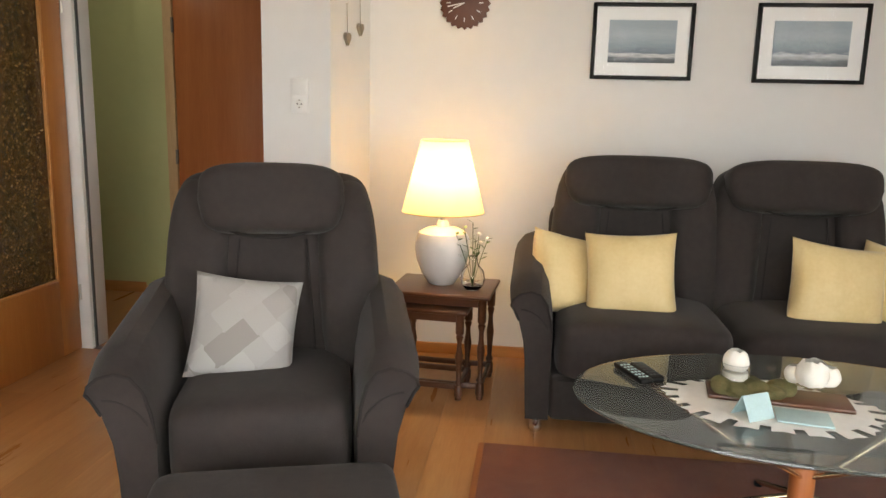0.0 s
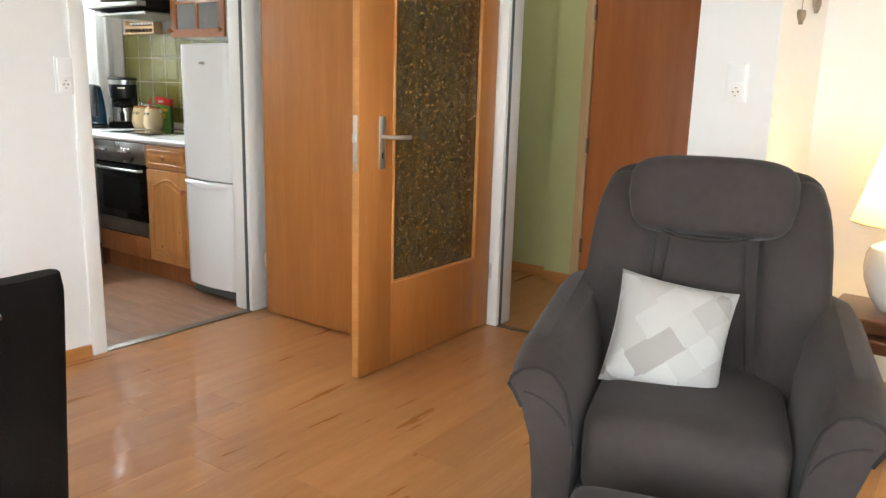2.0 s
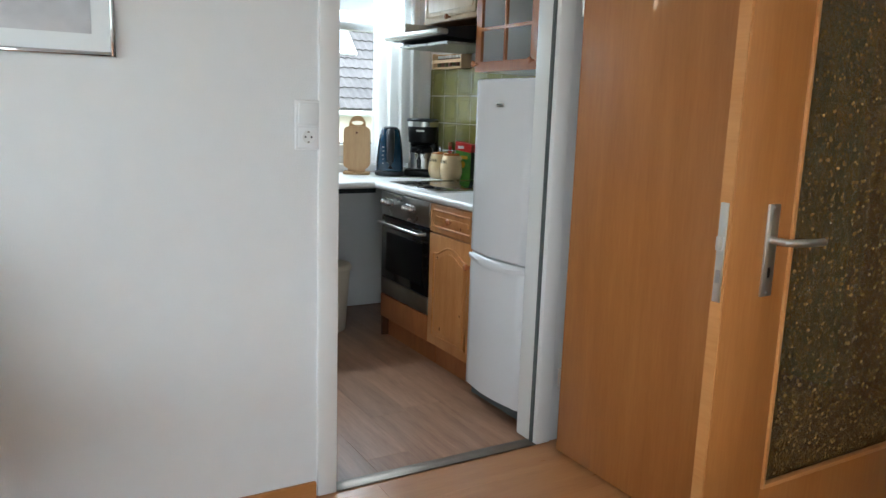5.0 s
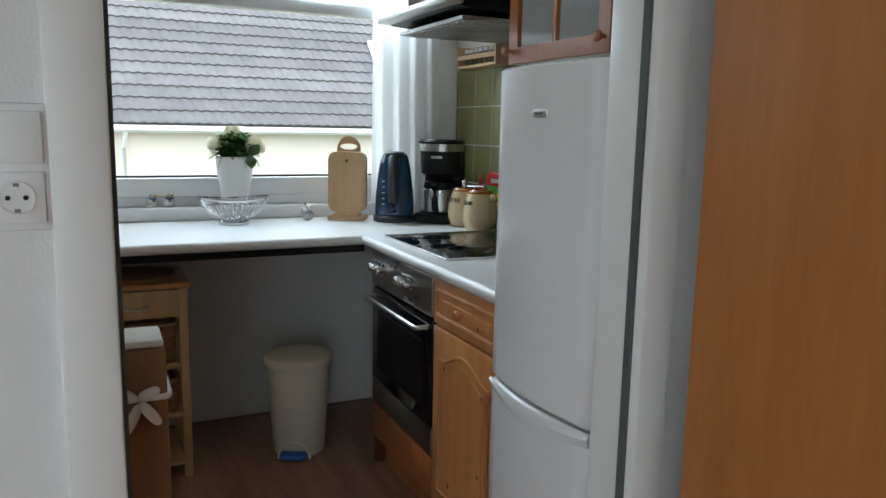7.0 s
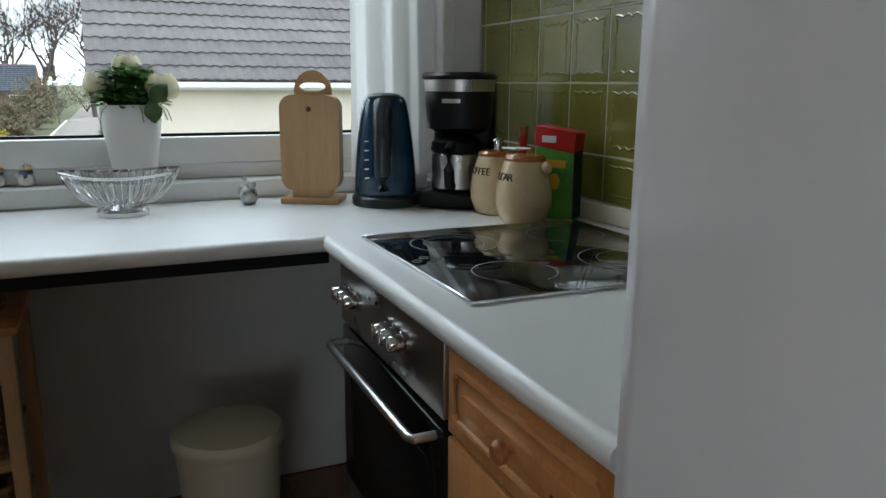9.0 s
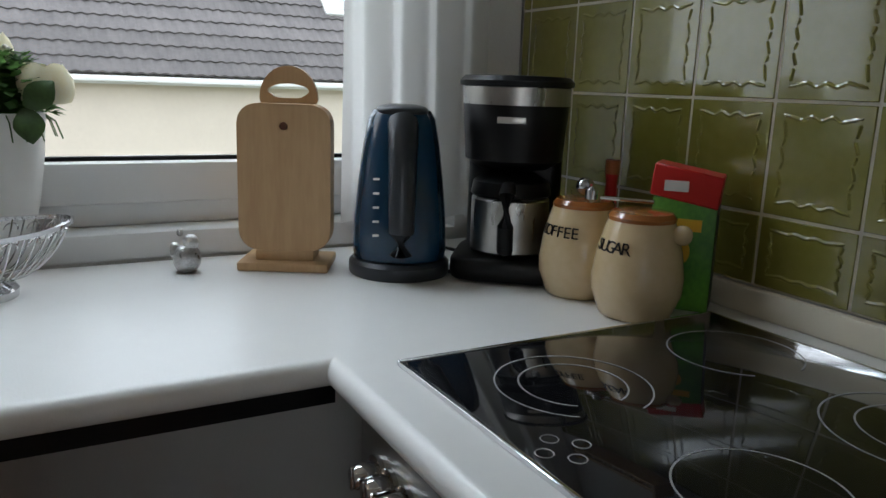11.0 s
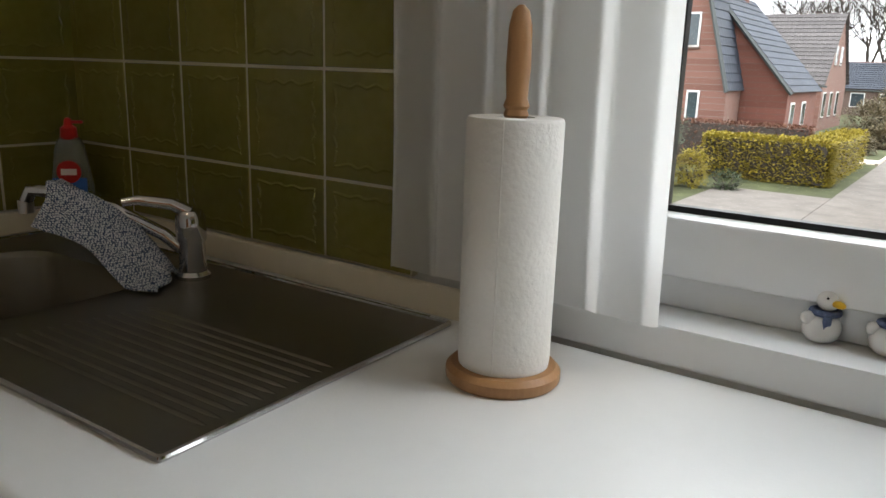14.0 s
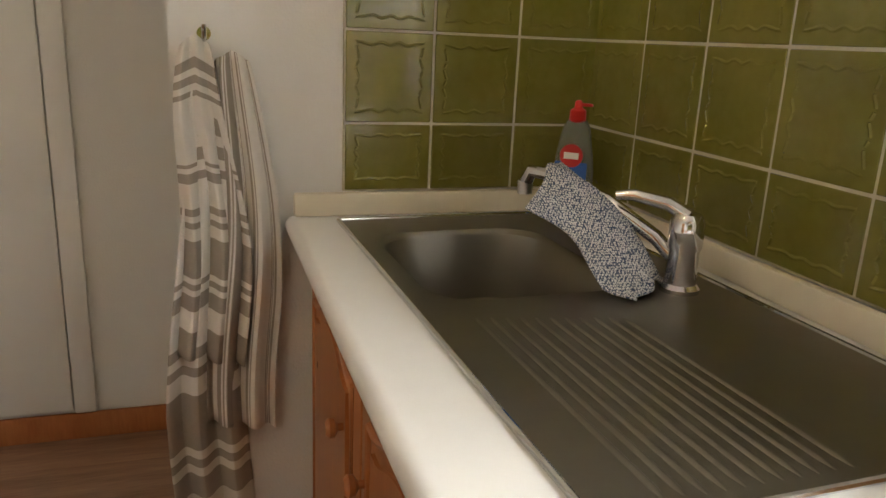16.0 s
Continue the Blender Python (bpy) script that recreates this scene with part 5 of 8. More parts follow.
lathe(bm, [(0.04, 0), (0.042, 0.003), (0.03, 0.004), (0.012, 0.002)], 24, (bcx, bcy, ZT - 0.1545))
part("drain", bm, "chrome", sk)

tp = thing("mixer_tap", "chrome single-lever mixer tap beside the sink bowl", "tap", pose(-5.588, 1.585, ZT + 0.004))
bm = bm_new()
lathe(bm, [(0.028, 0), (0.028, 0.006), (0.022, 0.012), (0.021, 0.06), (0.024, 0.064), (0.024, 0.10), (0.021, 0.108), (0.018, 0.112)], 28)
part("body", bm, "chrome", tp)
bm = bm_new()
tube(bm, [(0, 0, 0.035), (0.025, -0.035, 0.07), (0.07, -0.10, 0.11), (0.13, -0.19, 0.135), (0.145, -0.212, 0.136), (0.15, -0.222, 0.115)], 0.011, 12)
sp = part("spout", bm, "chrome", tp)
bm = bm_new()
lathe(bm, [(0.012, 0), (0.012, 0.02)], 14, (0.15, -0.222, 0.098))
part("aerator", bm, "alu", sp)
bm = bm_new()
tube(bm, [(0.0, 0, 0.108), (0.02, -0.02, 0.122), (0.055, -0.055, 0.128), (0.075, -0.07, 0.125)], lambda u: 0.012 - 0.005 * u, 10)
part("lever", bm, "chrome", tp)

# cloth over the spout
def weave():
    m = bpy.data.materials.new("blue_white_weave")
    m.use_nodes = True
    n, L = m.node_tree.nodes, m.node_tree.links
    tc, w, mp = n.new("ShaderNodeTexCoord"), n.new("ShaderNodeTexVoronoi"), n.new("ShaderNodeMapping")
    mp.inputs["Rotation"].default_value, mp.inputs["Scale"].default_value = (0, 0, radians(-22)), (1.7, 0.75, 1.4)
    w.inputs["Scale"].default_value, w.inputs["Randomness"].default_value = 250, 0.55
    L.new(tc.outputs["Object"], mp.inputs[0])
    L.new(mp.outputs[0], w.inputs["Vector"])
    r = n.new("ShaderNodeValToRGB")
    r.color_ramp.elements[0].color, r.color_ramp.elements[1].color = (0.66, 0.68, 0.72, 1), (0.05, 0.08, 0.16, 1)
    r.color_ramp.elements[0].position, r.color_ramp.elements[1].position = 0.38, 0.60
    L.new(w.outputs[0], r.inputs[0])
    L.new(r.outputs[0], n["Principled BSDF"].inputs["Base Color"])
    n["Principled BSDF"].inputs["Roughness"].default_value = 0.95
    M["weave"] = m


weave()
bm = bm_new()
nu, nv = 22, 16
grid = []
for i in range(nu + 1):
    row = []
    for j in range(nv + 1):
        u, v = i / nu, j / nv
        cx = Vector((0.118 - 0.075 * u, -0.185 + 0.19 * u, 0.156 - 0.055 * u - 0.085 * u * u))
        s = (v - 0.45) * 0.17
        off = Vector((0.62 * s, 0.42 * s, -0.75 * max(0, abs(s) - 0.014)))
        p = cx + off + Vector((0.006 * math.sin(9 * u + 14 * v), 0, 0.006 * math.sin(11 * v + 5 * u)))
        p.z = max(p.z, 0.006)
        row.append(bm.verts.new(p))
    grid.append(row)
for i in range(nu):
    for j in range(nv):
        bm.faces.new((grid[i][j], grid[i + 1][j], grid[i + 1][j + 1], grid[i][j + 1]))
ob = solid("dishcloth", bm, "weave", "blue and white woven dishcloth draped over the tap", "cloth", m=pose(-5.588, 1.585, ZT + 0.006))
sd = ob.modifiers.new("thickness", "SOLIDIFY")
sd.thickness = 0.003

M["soap"] = mat("clear_bottle", (0.75, 0.85, 0.9), 0.08, trans=0.85, var=0.02)
M["red"] = mat("red_plastic", (0.55, 0.02, 0.015), 0.35, var=0.06)
M["blue"] = mat("blue_label", (0.03, 0.12, 0.42), 0.4, var=0.15, scale=30)
bo = thing("detergent_bottle", "washing-up liquid bottle with a red cap", "bottle", pose(-5.63, 1.155, ZT, 0, 0, 140))
bm = bm_new()
puff(bm, 0, 0, 0.10, 0.075, 0.048, 0.20, 0.4, 16, f=lambda p: Vector((p.x * (1 - 0.35 * max(0, p.z) / 0.1), p.y * (1 - 0.3 * max(0, p.z) / 0.1), p.z)))
part("body", bm, "soap", bo)
bm = bm_new()
lathe(bm, [(0.014, 0.193), (0.016, 0.198), (0.015, 0.215), (0.008, 0.22), (0.007, 0.23), (0.004, 0.234)], 18)
box(bm, 0.014, 0, 0.226, 0.026, 0.008, 0.006, 0.002, 1)
part("cap", bm, "red", bo, "red flip cap")
lb = part("label", boxes((-0.031, 0.031, -0.0265, -0.024, 0.03, 0.12), bevel=0.001), "blue", bo, "blue and white label")
bm = bm_new()
lathe(bm, [(0.022, 0), (0.022, 0.001)], 24, (0, -0.0262, 0.132), Matrix.Rotation(radians(90), 4, "X"))
part("badge", bm, "red", lb, "red round badge")
part("badge_bar", boxes((-0.014, 0.014, -0.0285, -0.0273, 0.126, 0.138)), "white", lb)
part("label_stripe", boxes((-0.03, 0.03, -0.0275, -0.0266, 0.035, 0.06)), "white", lb)
bm = bm_new()
box(bm, 0, 0, 0.025, 0.05, 0.035, 0.05, 0.006, 2)
solid("sponge", bm, "blue", "dark blue scouring sponge standing at the tiles", "sponge", m=pose(-5.66, 1.24, ZT, 0, 0, 20))

# fridge
fg = thing("fridge_freezer", "white fridge-freezer with a gently curved front", "fridge")
fx0, fx1, fy = -4.03, -3.585, 3.185


def curved_front(z0, z1, bulge=0.028):
    bm = bm_new()
    n = 16
    rows = []
    for z, e in ((z0, 0.006), (z0 + 0.006, 0), (z1 - 0.006, 0), (z1, 0.006)):
        row = []
        for i in range(n + 1):
            u = i / n
            edge = 0.02 * (max(0, 1 - u / 0.06) ** 2 + max(0, 1 - (1 - u) / 0.06) ** 2)
            row.append(bm.verts.new((fx0 + (fx1 - fx0) * u, fy - bulge * math.sin(math.pi * u) - 0.02 + edge + e, z)))
        rows.append(row)
    back = [[bm.verts.new((x, fy + 0.03, z)) for x in (fx0, fx1)] for z in (z0, z1)]
    for a, b in zip(rows, rows[1:]):
        for i in range(n):
            bm.faces.new((a[i], a[i + 1], b[i + 1], b[i]))
    bm.faces.new([*rows[0][::-1], back[0][0], back[0][1]])
    bm.faces.new([*rows[-1], back[1][1], back[1][0]])
    bm.faces.new([back[0][0]] + [r[0] for r in rows] + [back[1][0]])
    bm.faces.new([back[0][1], back[1][1]] + [r[-1] for r in rows[::-1]])
    bm.faces.new((back[0][0], back[1][0], back[1][1], back[0][1]))
    return bm


part("body", boxes((fx0, fx1, fy + 0.034, 3.82, 0.05, 1.44), bevel=0.004), "fridge", fg)
dr = part("fridge_door", curved_front(0.70, 1.45), "fridge", fg)
fd = part("freezer_door", curved_front(0.075, 0.692), "fridge", fg)
for par, z in ((fd, 0.675),):
    bm = bm_new()
    n = 14
    a, b, c = [], [], []
    for i in range(n + 1):
        u = i / n
        y = fy - 0.028 * math.sin(math.pi * u) - 0.02
        x = fx0 + (fx1 - fx0) * (0.03 + 0.94 * u)
        dz = 0.016 * math.sin(math.pi * u)
        a.append(bm.verts.new((x, y - 0.002, z + 0.014 - dz * 0.2)))
        b.append(bm.verts.new((x, y - 0.008, z + 0.008 - dz)))
        c.append(bm.verts.new((x, y - 0.002, z - 0.012 - dz)))
    for i in range(n):
        bm.faces.new((a[i], a[i + 1], b[i + 1], b[i]))
        bm.faces.new((b[i], b[i + 1], c[i + 1], c[i]))
        bm.faces.new((c[i], c[i + 1], a[i + 1], a[i]))
    part("grip_rail", bm, "fridge", par, "moulded white grip rail")
bm = bm_new()
puff(bm, (fx0 + fx1) / 2 + 0.02, fy - 0.05, 1.345, 0.06, 0.006, 0.018, 0.6, 10)
bg = part("badge", bm, "alu", dr, "small silver oval badge")
part("badge_mark", boxes(((fx0 + fx1) / 2 + 0.004, (fx0 + fx1) / 2 + 0.038, fy - 0.0542, fy - 0.0528, 1.342, 1.348)), "seal", bg)
part("kick_grille", boxes((fx0 + 0.01, fx1 - 0.01, fy + 0.02, fy + 0.033, 0.012, 0.05)), "seal", fg)
for x in (fx0 + 0.04, fx1 - 0.04):
    for y in (fy + 0.06, 3.77):
        bm = bm_new()
        lathe(bm, [(0.018, 0), (0.018, 0.05)], 12, (x, y, 0))
        part("foot", bm, "black", fg)
structure("side_panel", boxes((-3.582, KX, 3.17, 3.80, 0, 2.1), bevel=0.002), "white", "white filler panel between fridge and doorway", "panel")


# wall cabinets, hood, spice rack
def wall_cabinet(label, x0, x1, z0, z1, y, glazed):
    c = thing("wall_cabinet", label, "cabinet", group="wall units")
    w = x1 - x0
    for b in ((x0, x0 + 0.016, y, NX - 0.001, z0, z1), (x1 - 0.016, x1, y, NX - 0.001, z0, z1), (x0 + 0.016, x1 - 0.016, y, NX - 0.001, z0, z0 + 0.016), (x0 + 0.016, x1 - 0.016, y, NX - 0.001, z1 - 0.016, z1), (x0 + 0.016, x1 - 0.016, NX - 0.012, NX - 0.002, z0 + 0.016, z1 - 0.016), (x0 + 0.016, x1 - 0.016, y + 0.03, NX - 0.012, (z0 + z1) / 2 - 0.008, (z0 + z1) / 2 + 0.008)):
        # white inside the glazed unit: the pane's pale reflection put into the colour
        part("carcass_board", boxes(b), "white" if glazed else "pine", c)
    if not glazed:
        panel_door(c, "door", w, z1 - z0, z0, False, pose(x0, y, 0), (w / 2, z0 + 0.022), "pine_white")
    else:
        e = 0.05
        dd = part("door_frame", boxes((x0, x0 + e, y - 0.018, y - 0.001, z0, z1), (x1 - e, x1, y - 0.018, y - 0.001, z0, z1), (x0 + e, x1 - e, y - 0.018, y - 0.001, z0, z0 + e), (x0 + e, x1 - e, y - 0.018, y - 0.001, z1 - e, z1)), "pine_red", c)
        part("bar", boxes(((x0 + x1) / 2 - 0.008, (x0 + x1) / 2 + 0.008, y - 0.019, y - 0.004, z0 + e, z1 - e)), "pine_red", dd)
        for z in (z0 + 0.21, z0 + 0.38):
            part("bar", boxes((x0 + e, x1 - e, y - 0.0185, y - 0.005, z - 0.008, z + 0.008)), "pine_red", dd)
        pn = part("pane", boxes((x0 + e, x1 - e, y - 0.011, y - 0.007, z0 + e, z1 - e)), "pane", dd)
        pn.visible_shadow = False
        for x in (x0 + 0.02, x1 - 0.02):
            bm = bm_new()
            lathe(bm, [(0.006, 0), (0.006, 0.014), (0.015, 0.02), (0.016, 0.028), (0.010, 0.034)], 16, (x, y - 0.018, z0 + 0.04), Matrix.Rotation(radians(90), 4, "X"))
            part("knob", bm, "pine_red", dd)
    return c


M["pine_white"] = mat("pale_pine_front", (0.60, 0.44, 0.27), 0.4, stretch=(5, 5, 0.7), scale=4, col2=(0.72, 0.57, 0.38), coat=0.25)
wall_cabinet("pine wall cabinet with a panelled door over the hood", -5.20, -4.60, 1.80, 2.36, 3.55, False)
wall_cabinet("pine wall cabinet with a leaded glass door over the fridge", -4.575, -4.05, 1.515, 2.36, 3.52, True)
for i in range(3):
    bm = bm_new()
    lathe(bm, [(0.02, 0), (0.024, 0.005), (0.04, 0.05), (0.038, 0.05), (0.022, 0.008)], 20)
    solid("glass_bowl", bm, "glass", "small glass bowl in the wall cabinet", "bowl", "glassware", m=pose(-4.45 + 0.12 * i, 3.66, 1.531))

hd = thing("cooker_hood", "slim silver and black cooker hood under a cabinet", "cooker hood")
bm = bm_new()
pts = [(3.32, 1.70), (3.32, 1.725), (3.36, 1.735), (3.86, 1.798), (3.86, 1.66), (3.34, 1.69)]
a = [bm.verts.new((-5.20, y, z)) for y, z in pts]
b = [bm.verts.new((-4.60, y, z)) for y, z in pts]
bm.faces.new(a)
bm.faces.new(b[::-1])
for i in range(len(pts)):
    j = (i + 1) % len(pts)
    bm.faces.new((a[i], b[i], b[j], a[j]))
part("body", bm, "black", hd)
part("visor", boxes((-5.21, -4.59, 3.28, 3.345, 1.695, 1.722), bevel=0.006), "alu", hd, "silver pull-out visor")
part("filter_grille", boxes((-5.17, -4.63, 3.36, 3.80, 1.655, 1.667)), "steel", hd)
for i in range(12):
    part("grille_slat", boxes((-5.16 + 0.044 * i, -5.14 + 0.044 * i, 3.38, 3.78, 1.651, 1.656)), "alu", hd)
part("side_cheek", boxes((-5.198, -5.19, 3.40, 3.86, 1.66, 1.799), bevel=0.001), "alu", hd)

sr = thing("spice_rack", "small pine spice rack with little jars", "spice rack", pose(-5.39, NX, 1.575))
part("back_board", boxes((-0.17, 0.17, -0.012, 0, 0, 0.095)), "maple", sr)
part("shelf", boxes((-0.17, 0.17, -0.075, -0.012, 0, 0.01)), "maple", sr)
for s in (-1, 1):
    part("end_board", boxes((s * 0.176 - 0.006, s * 0.176 + 0.006, -0.075, 0, 0, 0.095), bevel=0.002), "maple", sr)
part("rail", boxes((-0.17, 0.17, -0.075, -0.067, 0.035, 0.055), bevel=0.002), "maple", sr)
for i in range(7):
    bm = bm_new()
    lathe(bm, [(0.016, 0.010), (0.017, 0.015), (0.017, 0.06), (0.012, 0.066)], 14, (-0.14 + 0.046 * i, -0.04, 0))
    j = part("spice_jar", bm, "knot" if i % 2 else "moss", sr)
    bm = bm_new()
    lathe(bm, [(0.014, 0.066), (0.014, 0.082)], 14, (-0.14 + 0.046 * i, -0.04, 0))
    part("jar_lid", bm, "white", j)


# ---- window ----
wn = thing("window_1", "white plastic kitchen window with a fixed upper light", "window")
wn["kind"] = "structure"
GX = -5.83
def bar(name, y0, y1, z0, z1, x0=GX - 0.04, x1=GX + 0.035, mt="pvc"):
    return part(name, boxes((x0, x1, y0, y1, z0, z1), bevel=0.006), mt, wn)
bar("window_frame", WY0, WY1, WZ0, 1.0, GX - 0.05, GX + 0.03)
bar("window_frame", WY0, WY0 + 0.06, 1.0, WZ1, GX - 0.05, GX + 0.03)
bar("window_frame", WY1 - 0.06, WY1, 1.0, WZ1, GX - 0.05, GX + 0.03)
bar("window_frame", WY0 + 0.06, WY1 - 0.06, WZ1 - 0.06, WZ1, GX - 0.05, GX + 0.03)
bar("sash_rail", WY0 + 0.06, WY1 - 0.06, 1.0005, 1.078, GX - 0.03, GX + 0.05)
bar("sash_stile", WY0 + 0.06, 2.272, 1.078, 1.80, GX - 0.03, GX + 0.05)
bar("sash_stile", WY1 - 0.14, WY1 - 0.06, 1.078, 1.80, GX - 0.03, GX + 0.05)
bar("sash_rail", WY0 + 0.06, WY1 - 0.06, 1.80, 1.85, GX - 0.03, GX + 0.05)
for b in ((GX - 0.004, GX + 0.012, 2.272, WY1 - 0.14, 1.078, 1.086), (GX - 0.004, GX + 0.012, 2.272, 2.281, 1.086, 1.80), (GX - 0.004, GX + 0.012, WY1 - 0.149, WY1 - 0.14, 1.086, 1.80)):
    part("glazing_seal", boxes(b), "black", wn, "black rubber glazing seal")
pn = part("pane", boxes((GX - 0.003, GX + 0.001, 2.2725, WY1 - 0.1405, 1.0785, 1.7995)), "pane", wn)
pn.visible_shadow = False
M["blind"] = mat("white_blind", (0.85, 0.86, 0.87), 0.9, var=0.02)
bt = M["blind"].node_tree
t2 = bt.nodes.new("ShaderNodeBsdfTranslucent")
t2.inputs[0].default_value = (0.9, 0.92, 0.95, 1)
mx2 = bt.nodes.new("ShaderNodeMixShader")
mx2.inputs[0].default_value = 0.6
bt.links.new(bt.nodes["Principled BSDF"].outputs[0], mx2.inputs[1])
bt.links.new(t2.outputs[0], mx2.inputs[2])
bt.links.new(mx2.outputs[0], bt.nodes["Material Output"].inputs[0])
part("blind", boxes((GX - 0.008, GX - 0.005, WY0 + 0.06, WY1 - 0.06, 1.85, WZ1 - 0.06)), "blind", wn, "white blind in the upper light")
structure("window_sill", boxes((GX - 0.05, -5.722, WY0, WY1 - 0.03, 0.903, 0.955), bevel=0.006), "pvc", "white window sill behind the worktop", "sill")

# window added in the east wall, out of view, to hold the fill lamp
w3 = thing("added_east_window", "added wide white window around the east fill light, unseen", "window")
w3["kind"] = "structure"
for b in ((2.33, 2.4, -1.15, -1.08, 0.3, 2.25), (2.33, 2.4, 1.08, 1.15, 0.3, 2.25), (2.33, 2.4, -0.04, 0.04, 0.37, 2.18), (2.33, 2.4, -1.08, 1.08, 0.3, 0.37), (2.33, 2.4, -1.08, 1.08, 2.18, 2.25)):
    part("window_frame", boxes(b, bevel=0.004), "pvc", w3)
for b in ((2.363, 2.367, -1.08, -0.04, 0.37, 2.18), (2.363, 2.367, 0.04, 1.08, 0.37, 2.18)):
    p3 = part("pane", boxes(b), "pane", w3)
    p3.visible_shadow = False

# living-room window behind the walk
w2 = thing("window_2", "wide white window of the living room", "window")
w2["kind"] = "structure"
for b in ((-1.95, -1.88, -2.0, -1.93, 0.35, 2.3), (1.08, 1.15, -2.0, -1.93, 0.35, 2.3), (-0.44, -0.36, -2.0, -1.93, 0.42, 2.23), (-1.88, 1.08, -2.0, -1.93, 0.35, 0.42), (-1.88, 1.08, -2.0, -1.93, 2.23, 2.3)):
    part("window_frame", boxes(b, bevel=0.004), "pvc", w2)
for b in ((-1.88, -0.44, -1.968, -1.964, 0.42, 2.23), (-0.36, 1.08, -1.968, -1.964, 0.42, 2.23)):
    p2 = part("pane", boxes(b), "pane", w2)
    p2.visible_shadow = False


def voile():
    t = M["curtain"].node_tree
    tl2 = t.nodes.new("ShaderNodeBsdfTranslucent")
    tl2.inputs[0].default_value = (0.92, 0.92, 0.91, 1)
    mx3 = t.nodes.new("ShaderNodeMixShader")
    mx3.inputs[0].default_value = 0.7
    t.links.new(t.nodes["Principled BSDF"].outputs[0], mx3.inputs[1])
    t.links.new(tl2.outputs[0], mx3.inputs[2])
    t.links.new(mx3.outputs[0], t.nodes["Material Output"].inputs[0])


voile()


def curtain(label, y0, y1, z0, z1, x, folds, seed):
    c = thing("curtain", label, "curtain", group="kitchen curtains")
    bm = bm_new()
    nu, nv = folds * 24, 26
    rc = random.Random(seed)
    ph = [rc.uniform(0.7, 1.3) for _ in range(folds + 2)]
    g = []
    for i in range(nu + 1):
        u = i / nu
        row = []
        for j in range(nv + 1):
            v = j / nv
            amp = 0.015 + 0.008 * v
            q = u * folds
            k = ph[int(q)] * (1 - q % 1) + ph[int(q) + 1] * (q % 1)
            px = x + amp * k * math.sin(2 * math.pi * q + 0.5 * math.sin(3 * v)) + 0.006 * noise.noise((u * 6, v * 4, seed))
            py = y0 + (y1 - y0) * u + 0.0025 * math.sin(4 * math.pi * q + 1) * v + 0.02 * (u - 0.5) * v
            row.append(bm.verts.new((px, py, z1 + (z0 - z1) * v + 0.008 * math.sin(2 * math.pi * q) * v)))
        g.append(row)
    for i in range(nu):
        for j in range(nv):
            bm.faces.new((g[i][j], g[i + 1][j], g[i + 1][j + 1], g[i][j + 1]))
    part("cloth", bm, "curtain", c)
    return c


curtain("white voile curtain hanging beside the kitchen window", 1.93, 2.315, 0.962, 2.28, -5.69, 5, 3)
curtain("white voile curtain gathered at the window's far side", 3.44, 3.76, 0.955, 2.28, -5.70, 4, 8)
bm = bm_new()
tube(bm, [(-5.675, 1.7, 2.29), (-5.675, 3.85, 2.29)], 0.012, 12)
cr = thing("curtain_rail", "white curtain rail above the kitchen window", "curtain rail")
part("rail", bm, "white", cr)
for y in (1.75, 3.8):
    part("bracket", boxes((TX - 0.012, -5.675, y - 0.01, y + 0.01, 2.28, 2.30)), "white", cr)

# ---- things on the sill and worktop ----
lt = M["leaf_dark"].node_tree
lt.nodes["Principled BSDF"].inputs["Specular IOR Level"].default_value = 0.15
through_leaf = lt.nodes.new("ShaderNodeBsdfTranslucent")
through_leaf.inputs[0].default_value = (0.10, 0.20, 0.05, 1)
leaf_mix = lt.nodes.new("ShaderNodeMixShader")
leaf_mix.inputs[0].default_value = 0.45
lt.links.new(lt.nodes["Principled BSDF"].outputs[0], leaf_mix.inputs[1])
lt.links.new(through_leaf.outputs[0], leaf_mix.inputs[2])
lt.links.new(leaf_mix.outputs[0], lt.nodes["Material Output"].inputs[0])
pl = thing("potted_plant", "white planter with cream roses and greenery", "plant", pose(-5.765, 2.828, 0.955))
bm = bm_new()
lathe(bm, [(0.045, 0), (0.05, 0.004), (0.062, 0.06), (0.074, 0.14), (0.079, 0.20), (0.080, 0.215), (0.076, 0.215), (0.072, 0.19), (0.05, 0.18)], 40)
part("planter", bm, "white", pl)
rp = random.Random(12)
bm, bw = bm_new(), bm_new()
for i in range(900):
    a, e = rp.uniform(0, 6.28), rp.uniform(-0.3, 1.4)
    r = 0.085 * rp.uniform(0.55, 1.1)
    p = Vector((r * math.cos(a) * math.cos(e) * 0.85, r * math.sin(a) * math.cos(e), 0.235 + r * math.sin(e) * 0.9))
    leafy(bm, p, Vector((math.cos(a), math.sin(a), rp.uniform(-0.3, 0.8))), 0.027, 0.019)
    if i % 18 == 0:
        puff(bw, p.x * 1.1, p.y * 1.1, p.z + 0.008, 0.008, 0.008, 0.008, 1, 8)
for i in range(14):
    a = rp.uniform(0, 6.28)
    q = Vector((0.075 * math.cos(a), 0.075 * math.sin(a), 0.215))
    tube(bm, [q, q + Vector((0.02 * math.cos(a), 0.02 * math.sin(a), -0.015)), q + Vector((0.028 * math.cos(a), 0.03 * math.sin(a), -0.045))], 0.0012, 4)
puff(bm, 0, 0, 0.243, 0.125, 0.135, 0.11, 1, 14, wob=0.008)
part("greenery", bm, "leaf_dark", pl)
part("tiny_blossoms", bw, "petal", pl)
